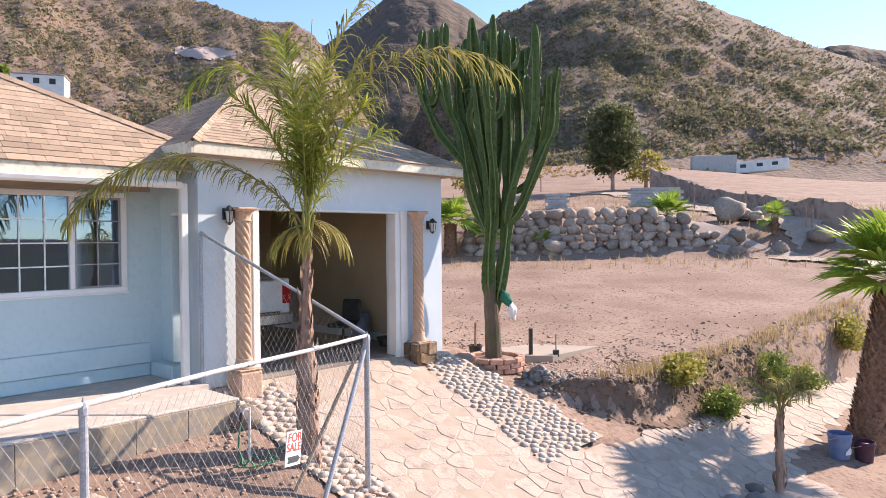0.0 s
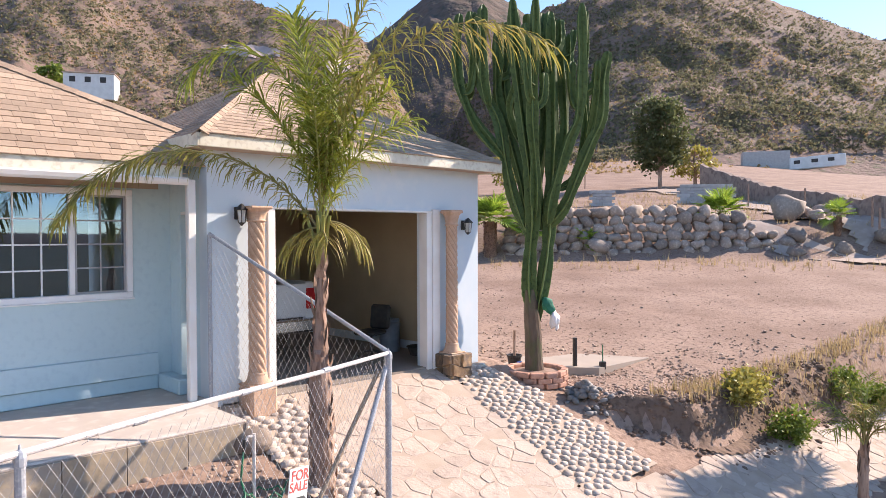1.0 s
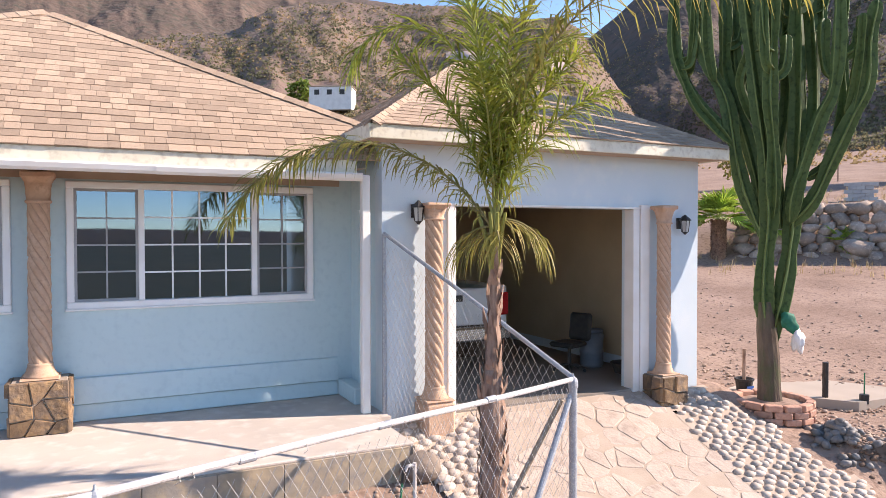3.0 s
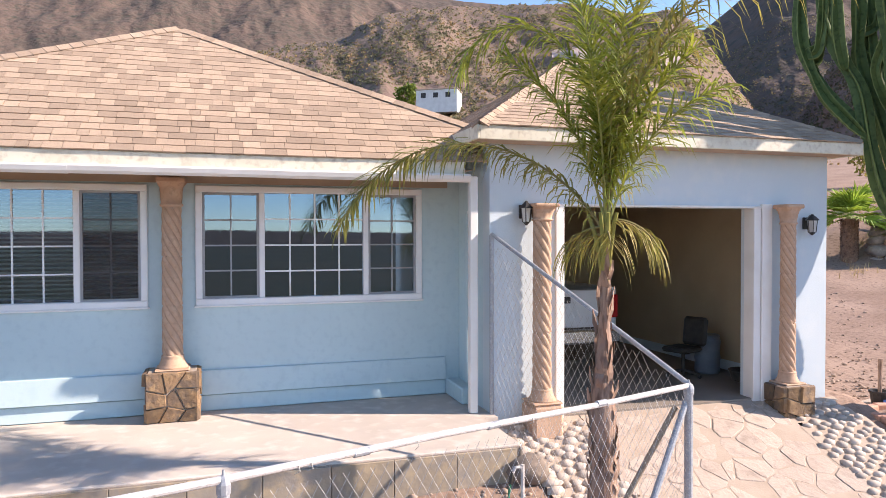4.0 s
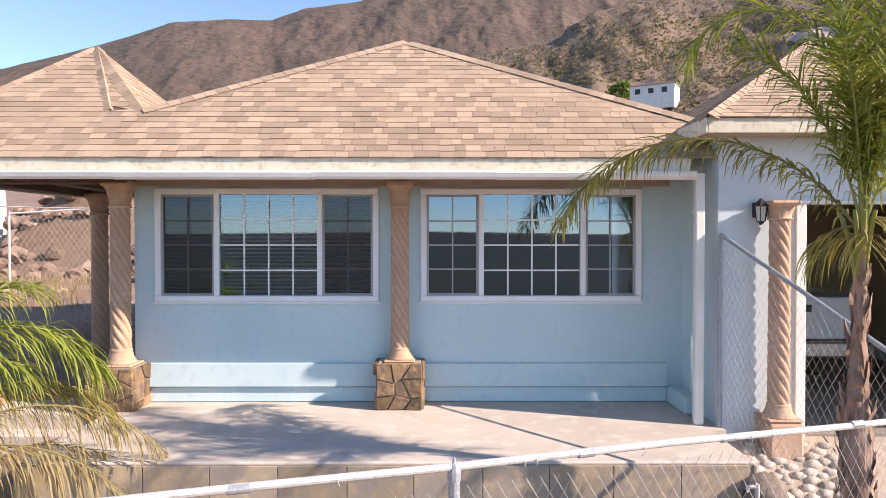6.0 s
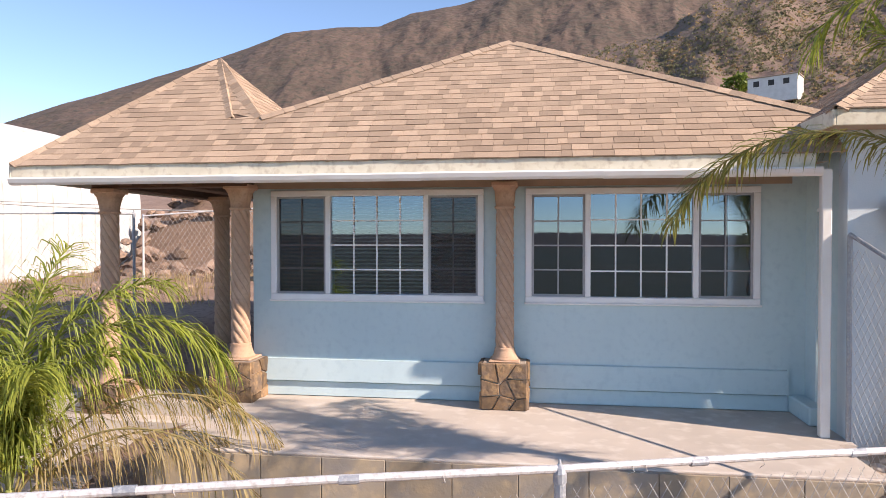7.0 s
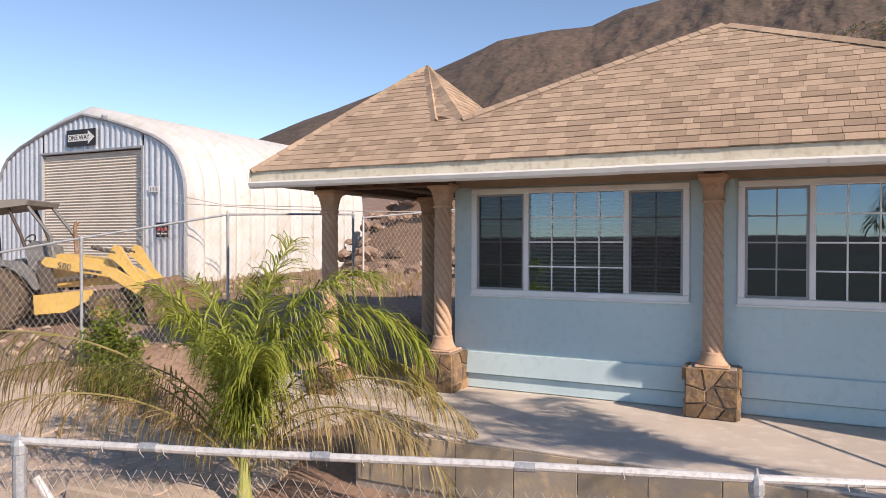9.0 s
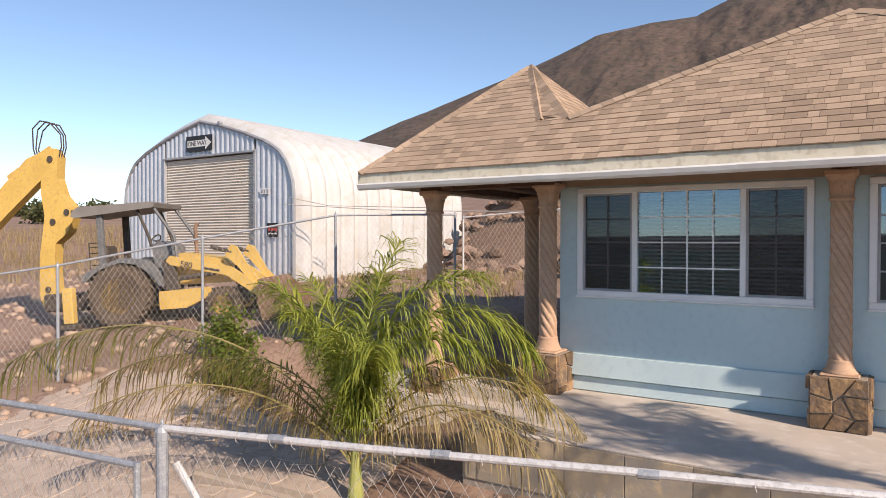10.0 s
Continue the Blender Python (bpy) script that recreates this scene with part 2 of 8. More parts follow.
def shingle_plane(roof, corners, eave_dir, exposure=0.125, lift=0.014, single=0, seed=1):
    """Courses of shingles on a convex roof plane; the first `single` whole tabs are objects, the rest one mesh."""
    rnd = random.Random(seed)
    o, eu = Vector(corners[0]), Vector(eave_dir).normalized()
    nrm = None
    for a in range(2, len(corners)):
        c = (Vector(corners[1]) - o).cross(Vector(corners[a]) - o)
        if c.length > 1e-6:
            nrm = c.normalized()
            break
    if nrm.z < 0:
        nrm = -nrm
    ev = nrm.cross(eu)
    if ev.z < 0:
        ev = -ev
    poly = [((Vector(c) - o).dot(eu), (Vector(c) - o).dot(ev)) for c in corners]
    vmin, vmax = min(p[1] for p in poly), max(p[1] for p in poly)
    base = Matrix((eu, ev, nrm)).transposed().to_4x4()
    base.translation = o
    rest, widths, meshes = Geo(), (0.11, 0.14, 0.18, 0.22, 0.27), {}
    made = 0
    v = vmin - 0.02
    row = 0
    while v < vmax - 0.03:
        top = min(v + exposure + 0.03, vmax - 0.002)
        lo, hi = clip_interval(poly, max(v, vmin + 1e-4)), clip_interval(poly, top)
        if lo is None or hi is None:
            break
        u = min(lo[0], hi[0]) - rnd.random() * 0.3
        while u < max(lo[1], hi[1]):
            w = rnd.choice(widths)
            inside = u > max(lo[0], hi[0]) and u + w < min(lo[1], hi[1])
            dz, dv = rnd.uniform(0, 0.004), rnd.uniform(-0.004, 0.004)
            if inside and made < single and v + exposure + 0.03 <= vmax:
                if w not in meshes:
                    g = Geo()
                    d = exposure + 0.03
                    g.add([(0.002, 0, 0), (w - 0.002, 0, 0), (w - 0.002, d, 0), (0.002, d, 0), (0.002, 0, lift), (w - 0.002, 0, lift), (w - 0.002, d, 0.003), (0.002, d, 0.003)],
                          [(4, 5, 6, 7), (0, 1, 5, 4), (1, 2, 6, 5), (2, 3, 7, 6), (3, 0, 4, 7)])
                    meshes[w] = mesh_of("shingle", g.v, g.f, M_SHINGLE)
                ob = new("shingle", meshes[w])
                ob.matrix_world = base @ Matrix.Translation((u, v + dv, 0.004 + dz))
                ob.parent = roof
                made += 1
            else:
                b0, b1 = max(u, lo[0]), min(u + w - 0.003, lo[1])
                t0, t1 = max(u, hi[0]), min(u + w - 0.003, hi[1])
                if b1 > b0 + 0.01 or t1 > t0 + 0.01:
                    b1, t1 = max(b0, b1), max(t0, t1)
                    if t0 >= t1 or b0 >= b1:
                        if t0 >= t1:
                            t0 = t1 = min(max((b0 + b1) / 2, hi[0]), hi[1])
                    q = [base @ Vector(p) for p in ((b0, v + dv, 0.002), (b1, v + dv, 0.002), (t1, top, 0.002), (t0, top, 0.002),
                                                    (b0, v + dv, lift + dz), (b1, v + dv, lift + dz), (t1, top, 0.006 + dz), (t0, top, 0.006 + dz))]
                    rest.add(q, [(4, 5, 6, 7), (0, 1, 5, 4), (1, 2, 6, 5), (3, 0, 4, 7)])
            u += w
        v += exposure
        row += 1
    ob = part("shingle_courses", rest.get(), M_SHINGLE_J, roof, "tan laminated asphalt shingles")
    ob["kind"] = "stuff"


def hip_cap(roof, a, b, width=0.10, step=0.15):
    """Overlapping cap shingles along a hip from a (low) to b (high)."""
    a, b = Vector(a), Vector(b)
    d = (b - a).normalized()
    side = d.cross(Vector((0, 0, 1))).normalized()
    up = side.cross(d)
    g = Geo()
    n = int((b - a).length / step)
    for i in range(n):
        p = a + d * (i * step)
        q = p + d * (step * 1.25)
        s, lift = side * width, up
        for sg in (1, -1):
            e = 0.055
            g.add([p + lift * 0.042, p + s * sg - lift * e + lift * 0.026, q + s * sg - lift * e + lift * 0.018, q + lift * 0.035,
                   p + lift * 0.03, p + s * sg - lift * e + lift * 0.005],
                  [(0, 1, 2, 3) if sg < 0 else (3, 2, 1, 0), (0, 4, 5, 1) if sg < 0 else (1, 5, 4, 0)])
    ob = part("hip_cap", g.get(), M_SHINGLE_J, roof, "row of tan hip cap shingles")
    ob["kind"] = "stuff"
    return ob


EAVE_Y, EAVE_Z = -1.05, 2.89
MAIN_APEX, SMALL_APEX, JOIN = (-0.04, 1.3, 4.78), (-4.30, 1.15, 4.65), (-3.08, -0.268, 3.517)
CORNER = (-3.47, -0.257, 3.525)
GAR_APEX = (5.83, 1.6, 4.87)
GX0, GX1, GEY, GEZ, GBACK = 3.17, 8.52, -1.5, 3.25, 4.7


def deck(roof, polys, thick=0.02):
    g = Geo()
    for poly in polys:
        n = len(poly)
        g.add(poly, [tuple(range(n))])
    ob = part("roof_deck", g.get(), M_ROOF_DECK, roof, "dark felt under the shingles")
    return ob


# ---- house ----
def wall_with_holes(g, x0, x1, z0, z1, y0, y1, holes, along_y=False):
    """One solid wall between y0 and y1, with openings (hx0, hz0, hx1, hz1) right through it."""
    xs = sorted({x0, x1, *[h[0] for h in holes], *[h[2] for h in holes]})
    zs = sorted({z0, z1, *[h[1] for h in holes], *[h[3] for h in holes]})
    nx, nz = len(xs) - 1, len(zs) - 1

    def full(i, j):
        if not (0 <= i < nx and 0 <= j < nz):
            return False
        cx, cz = (xs[i] + xs[i + 1]) / 2, (zs[j] + zs[j + 1]) / 2
        return not any(h[0] < cx < h[2] and h[1] < cz < h[3] for h in holes)
    ids, vs, fs = {}, [], []

    def vid(i, j, k):
        if (i, j, k) not in ids:
            ids[i, j, k] = len(vs)
            p = (xs[i], (y0, y1)[k], zs[j])
            vs.append((p[1], p[0], p[2]) if along_y else p)
        return ids[i, j, k]
    for i in range(nx):
        for j in range(nz):
            if not full(i, j):
                continue
            fs.append((vid(i, j, 0), vid(i + 1, j, 0), vid(i + 1, j + 1, 0), vid(i, j + 1, 0)))
            fs.append((vid(i, j, 1), vid(i, j + 1, 1), vid(i + 1, j + 1, 1), vid(i + 1, j, 1)))
            for di, dj, a, b in ((-1, 0, (i, j + 1), (i, j)), (1, 0, (i + 1, j), (i + 1, j + 1)), (0, -1, (i, j), (i + 1, j)), (0, 1, (i + 1, j + 1), (i, j + 1))):
                if not full(i + di, j + dj):
                    fs.append((vid(*a, 0), vid(*a, 1), vid(*b, 1), vid(*b, 0)))
    g.add(vs, fs)


WZ0, WZ1 = 1.235, 2.63
WINDOWS = ((-3.05, -0.30), (0.21, 2.935))
house = thing("house", "single-storey blue stucco house with a tan shingle hip roof", "house")
g = Geo()
wall_with_holes(g, -3.3, 3.30, -0.4, 2.95, 0.0, 0.2, [(a + 0.04, WZ0 + 0.04, b - 0.04, WZ1 - 0.04) for a, b in WINDOWS])
part("wall", g.get(), M_STUCCO, house)
g = Geo()
g.box(-3.3, 0.2, -0.4, -3.1, 3.2, 2.95)
part("wall", g.get(), M_STUCCO, house)
g = Geo()
g.box(-3.1, 3.0, -0.4, 3.3, 3.2, 2.95)
part("wall", g.get(), M_STUCCO, house)
# added room behind the windows, coloured near-black to stand in for indoor shade
M_ROOM = material("room_shade_black", (0.035, 0.032, 0.03), (0.028, 0.026, 0.024), 2, 0.9)
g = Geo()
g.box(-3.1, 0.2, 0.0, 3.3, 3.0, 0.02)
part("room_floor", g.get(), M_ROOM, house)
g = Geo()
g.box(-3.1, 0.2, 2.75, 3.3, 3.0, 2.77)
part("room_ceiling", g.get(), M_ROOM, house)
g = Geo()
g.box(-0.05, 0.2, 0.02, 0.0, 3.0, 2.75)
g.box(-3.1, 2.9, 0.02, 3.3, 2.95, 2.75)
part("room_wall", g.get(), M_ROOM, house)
# sloping ledges of stucco along the foot of the wall
for za, zb, d in ((0.0, 0.19, 0.035), (0.19, 0.485, 0.07)):
    for xa, xb in ((-3.3, 3.24),):
        g = Geo()
        g.add([(xa, 0, za), (xb, 0, za), (xb, -d, za + 0.012), (xa, -d, za + 0.012), (xa, 0, zb), (xb, 0, zb), (xb, -d * 0.55, zb - 0.01), (xa, -d * 0.55, zb - 0.01)],
              [(0, 1, 2, 3), (3, 2, 6, 7), (7, 6, 5, 4), (0, 3, 7, 4), (1, 5, 6, 2)])
        part("stucco_band", g.get(), M_STUCCO, house)

# glass that reflects the valley and lets the eye into the room coloured dark
M_GLASS = bpy.data.materials.new("window_glass")
M_GLASS.use_nodes = True
nt = M_GLASS.node_tree
for n in list(nt.nodes):
    if n.type != 'OUTPUT_MATERIAL':
        nt.nodes.remove(n)
fr, tr, gl, mx = (nt.nodes.new(k) for k in ("ShaderNodeFresnel", "ShaderNodeBsdfTransparent", "ShaderNodeBsdfGlossy", "ShaderNodeMixShader"))
fr.inputs["IOR"].default_value = 3.0
tr.inputs["Color"].default_value = (0.72, 0.76, 0.77, 1)
gl.inputs["Roughness"].default_value = 0.02
gl.inputs["Color"].default_value = (0.58, 0.77, 1.0, 1)
nt.links.new(fr.outputs[0], mx.inputs[0])
nt.links.new(tr.outputs[0], mx.inputs[1])
nt.links.new(gl.outputs[0], mx.inputs[2])
nt.links.new(mx.outputs[0], nt.nodes["Material Output"].inputs["Surface"])
M_SCREEN = material("dark_insect_screen", (0.05, 0.047, 0.05), (0.065, 0.06, 0.06), 5, 0.9)
nt = M_SCREEN.node_tree
tr, mx = nt.nodes.new("ShaderNodeBsdfTransparent"), nt.nodes.new("ShaderNodeMixShader")
mx.inputs[0].default_value = 0.55
nt.links.new(tr.outputs[0], mx.inputs[1])
nt.links.new(nt.nodes["Principled BSDF"].outputs[0], mx.inputs[2])
nt.links.new(mx.outputs[0], nt.nodes["Material Output"].inputs["Surface"])
M_BLIND = material("white_blind_slat", (0.62, 0.60, 0.55), (0.55, 0.52, 0.48), 4, 0.7)


def window(x0, x1, z0, z1, blinds):
    w = new("window")
    w.parent = house
    w["label"] = "white vinyl three-light window with a grid of muntins"
    fw = 0.075
    g = Geo()
    for a in ((x0, -0.035, z0, x1, 0.09, z0 + fw), (x0, -0.035, z1 - fw, x1, 0.09, z1), (x0, -0.035, z0 + fw, x0 + fw, 0.09, z1 - fw), (x1 - fw, -0.035, z0 + fw, x1, 0.09, z1 - fw)):
        g.bevel_box(*a, b=0.008)
    part("frame", g.get(), M_VINYL, w)
    g = Geo()
    g.bevel_box(x0 - 0.015, -0.05, z0 - 0.02, x1 + 0.015, 0.0, z0 + 0.004, b=0.006)
    part("sill", g.get(), M_VINYL, w)
    W = x1 - x0
    m1, m2 = x0 + 0.275 * W, x0 + 0.735 * W
    for m in (m1, m2):
        g = Geo()
        g.bevel_box(m - 0.032, -0.022, z0 + fw, m + 0.032, 0.07, z1 - fw, b=0.006)
        part("mullion", g.get(), M_VINYL, w)
    for k, (a, b, cols) in enumerate(((x0 + fw, m1 - 0.032, 2), (m1 + 0.032, m2 - 0.032, 4), (m2 + 0.032, x1 - fw, 2))):
        za, zb = z0 + fw, z1 - fw
        side = k != 1
        if side:
            g = Geo()
            t = 0.028
            for q in ((a, 0.0, za, b, 0.05, za + t), (a, 0.0, zb - t, b, 0.05, zb), (a, 0.0, za + t, a + t, 0.05, zb - t), (b - t, 0.0, za + t, b, 0.05, zb - t)):
                g.box(*q)
            part("sash", g.get(), M_SASH, w, "grey slider sash")
            a, b, za, zb = a + t, b - t, za + t, zb - t
            if blinds:
                g = Geo().add([(a, 0.004, za), (b, 0.004, za), (b, 0.004, zb), (a, 0.004, zb)], [(0, 1, 2, 3)])
                part("insect_screen", g.get(), M_SCREEN, w, "dark insect screen")
        g = Geo()
        g.add([(a, 0.03, za), (b, 0.03, za), (b, 0.03, zb), (a, 0.03, zb)], [(0, 1, 2, 3)])
        p = part("pane", g.get(), M_GLASS, w)
        p.visible_shadow = False
        for i in range(1, cols):
            g = Geo()
            xx = a + (b - a) * i / cols
            g.box(xx - 0.009, 0.012, za, xx + 0.009, 0.026, zb)
            part("muntin", g.get(), M_SASH if side else M_VINYL, w)
        for i in range(1, 4):
            g = Geo()
            zz = za + (zb - za) * i / 4
            g.box(a, 0.010, zz - 0.009, b, 0.024, zz + 0.009)
            part("muntin", g.get(), M_SASH if side else M_VINYL, w)
    if blinds:
        zz, i = z0 + 0.12, 0
        while zz < z1 - 0.1:
            g = Geo()
            g.box(x0 + 0.09, -0.022, -0.0015, x1 - 0.09, 0.022, 0.0015, pose(0, 0.125, zz, -28 + 3 * math.sin(i * 1.7), 0, 0))
            part("blind_slat", g.get(), M_BLIND, w)
            zz += 0.048
            i += 1


M_SASH = material("grey_sash_paint", (0.36, 0.36, 0.37), (0.30, 0.30, 0.31), 5, 0.5)
for k, (a, b) in enumerate(WINDOWS):
    window(a, b, WZ0, WZ1, k == 0)

# roof of the house
roof = new("roof")
roof.parent = house
roof["label"] = "tan laminated shingle hip roof"
E_ = EAVE_Z
F1 = [(-3.47, EAVE_Y, E_), (3.6, EAVE_Y, E_), (3.6, -0.524, 3.315), MAIN_APEX, JOIN, CORNER]
F2 = [(-5.9, EAVE_Y, E_), (-3.47, EAVE_Y, E_), CORNER, SMALL_APEX]
FACET = [CORNER, JOIN, SMALL_APEX]
SR = [JOIN, (-3.08, 2.6, 3.517), SMALL_APEX]
BACK = 3.6
polys = [F1, F2, FACET, SR,
         [SMALL_APEX, (-5.9, 3.35, E_), (-5.9, EAVE_Y, E_)],
         [SMALL_APEX, (-3.08, 2.6, 3.517), (-3.08, 3.35, E_), (-5.9, 3.35, E_)],
         [MAIN_APEX, JOIN, (-3.08, 2.87, 3.517)],
         [MAIN_APEX, (-3.08, 2.87, 3.517), (-3.08, BACK, E_), (3.6, BACK, E_), (3.6, 3.12, 3.3)],
         [MAIN_APEX, (3.6, 3.12, 3.3), (3.6, -0.524, 3.315)]]
deck(roof, polys)

# eave: soffit, fascia, gutter
g = Geo()
g.add([(-5.88, EAVE_Y + 0.03, 2.80), (3.28, EAVE_Y + 0.03, 2.80), (3.28, 0.0, 2.80), (-5.88, 0.0, 2.80)], [(0, 1, 2, 3)])
g.add([(-5.88, 0.0, 2.80), (-3.3, 0.0, 2.80), (-3.3, 3.2, 2.80), (-5.88, 3.2, 2.80)], [(0, 1, 2, 3)])
part("soffit", g.get(), M_SOFFIT, house, "tan painted soffit boards")
g = Geo()
g.bevel_box(-5.9, EAVE_Y - 0.0, 2.715, 3.16, EAVE_Y + 0.03, 2.885, b=0.006)
g.bevel_box(-5.93, EAVE_Y - 0.005, 2.715, -5.9, 3.35, 2.885, b=0.006)
part("fascia", g.get(), M_CREAM, house, "cream painted fascia board")
g = Geo()
for i, (xa, xb) in enumerate(((-5.88, -3.0), (-3.05, -0.9), (-0.95, 1.1), (1.05, 3.2))):
    g = Geo()
    dz, dy = 0.004 * (i % 2), 0.003 * (i % 2)
    prof = [(-0.004, 0.09), (-0.075, 0.09), (-0.085, 0.07), (-0.07, 0.025), (-0.045, 0.0), (-0.004, 0.0)]
    vs = [(x, EAVE_Y + y - dy, 2.652 + z - dz) for x in (xa, xb) for y, z in prof]
    g.add(vs, [tuple(range(6)), tuple(range(11, 5, -1))] + [(j, (j + 1) % 6, 6 + (j + 1) % 6, 6 + j) for j in range(6)])
    part("gutter", g.get(), M_WHITE, house, "white metal rain gutter")
g = Geo()
g.bevel_box(3.20, -1.10, 0.0, 3.30, -1.01, 2.72, b=0.012)
part("downspout", g.get(), M_WHITE, house, "white square downspout at the house corner")

# ---- porch slab ----
g = Geo()
g.bevel_box(-3.4, -2.31, -0.12, 3.3, 0.0, 0.0, b=0.012)
g.box(3.29, -1.3, -0.3, 3.46, 0.0, -0.003)
slab = part("porch_slab", g.get(), M_CONCRETE)
tagged(slab, "pale troweled concrete porch slab along the wall", "porch", kind="structure")

# ---- garage ----
garage = thing("garage", "pale blue stucco garage with an open doorway and hip roof", "garage")
GY, GZ1 = -1.1, 3.12
g = Geo()
wall_with_holes(g, 3.44, 8.36, -0.5, GZ1, GY, GY + 0.22, [(4.37, -0.5, 7.14, 2.39)])
part("wall", g.get(), M_STUCCO_OLD, garage)
g = Geo()
g.box(8.16, GY + 0.22, -0.5, 8.36, 4.3, GZ1)
part("wall", g.get(), M_STUCCO_OLD, garage)
g = Geo()
wall_with_holes(g, GY + 0.22, 4.3, -0.5, GZ1, 3.44, 3.62, [(-0.70, 0.2, -0.36, 2.33)], along_y=True)
part("wall", g.get(), M_STUCCO, garage)
M_PLASTER = material("yellowed_plaster", (0.52, 0.42, 0.28), (0.46, 0.37, 0.25), 1.5, 0.9, bump=0.1)
g = Geo()
g.box(3.62, 4.2, -0.5, 8.16, 4.3, GZ1)
g.box(8.14, GY + 0.22, 0.06, 8.16, 4.2, GZ1)
part("inner_wall", g.get(), M_PLASTER, garage)
g = Geo()
g.box(3.62, GY + 0.22, 2.75, 8.14, 4.2, 2.8)
part("garage_ceiling", g.get(), M_PLASTER, garage)
M_GFLOOR = material("oily_concrete", (0.22, 0.19, 0.16), (0.28, 0.24, 0.20), 1.2, 0.8)
g = Geo()
g.box(3.62, GY, -0.5, 8.14, 4.2, -0.1)
part("garage_floor", g.get(), M_GFLOOR, garage)
groof = new("roof")
groof.parent = garage
GF = [(GX0, GEY, GEZ), (GX1, GEY, GEZ), GAR_APEX]
GL = [(GX0, GBACK, GEZ), (GX0, GEY, GEZ), GAR_APEX]
GR = [(GX1, GEY, GEZ), (GX1, GBACK, GEZ), GAR_APEX]
GB = [(GX1, GBACK, GEZ), (GX0, GBACK, GEZ), GAR_APEX]
deck(groof, [GF, GL, GR, GB])
g = Geo()
g.box(GX0 + 0.02, GEY + 0.02, 3.10, GX1 - 0.02, GBACK, 3.12)
part("soffit", g.get(), M_SOFFIT, garage)
for a in ((GX0, GEY, 3.09, GX1, GEY + 0.03, 3.245), (GX0 - 0.03, GEY, 3.09, GX0, GBACK, 3.245), (GX1, GEY, 3.09, GX1 + 0.03, GBACK, 3.245)):
    g = Geo()
    g.bevel_box(*a, b=0.006)
    part("fascia", g.get(), M_CREAM, garage, "cream painted fascia board")

# ---- hills ----
def ridge(name, points, dist, depth, mat, label, rough=1.0, az_step=0.25, foot=-3.0, rows=44, seed=0):
    """A hillside that climbs from its foot to a ridge line given by a few (azimuth, elevation) corners, in degrees."""
    az = [p[0] for p in points]
    lo, hi = min(az), max(az)
    pts = sorted(points)
    n = int((hi - lo) / az_step) + 1
    vs = []
    for j in range(rows):
        f = j / (rows - 1)
        for i in range(n):
            a = lo + (hi - lo) * i / (n - 1)
            el = np.interp(a, [p[0] for p in pts], [p[1] for p in pts])
            r = dist + depth * f
            top = 1.95 + math.tan(radians(el)) * (dist + depth)
            wx, wy = math.sin(radians(a)) * r * 8 / depth, math.cos(radians(a)) * r * 8 / depth
            env = math.sin(math.pi * min(1, f)) ** 0.8
            gully = 0.9 - 2.2 * abs(noise.fractal(Vector((wx * 0.42 + seed, wy * 0.22, seed)), 0.85, 2.1, 6)) + 0.25 * noise.fractal(Vector((wx * 2.2, wy * 1.6, seed)), 0.7, 2.1, 5)
            h = foot + (top - foot) * (0.25 * f + 0.75 * smoothstep(-0.25, 1.05, f) ** 1.15) if f < 1 else top
            h += (top - foot) * rough * (0.085 * gully * env + 0.004 * noise.noise(Vector((wx * 9, wy * 9, seed))) * min(1, f * 8))
            vs.append((0.4 - math.sin(radians(a)) * r, -8.5 + math.cos(radians(a)) * r, h))
    for i in range(n):                      # the far side falls away
        x, y, z = vs[(rows - 1) * n + i]
        vs.append((x * 1.3, y * 1.3, z * 0.4))
    fs = [(j * n + i, (j + 1) * n + i, (j + 1) * n + i + 1, j * n + i + 1) for j in range(rows) for i in range(n - 1)]
    ob = part(name, (vs, fs), mat, smooth=True)
    return tagged(ob, label, "hill", kind="structure")


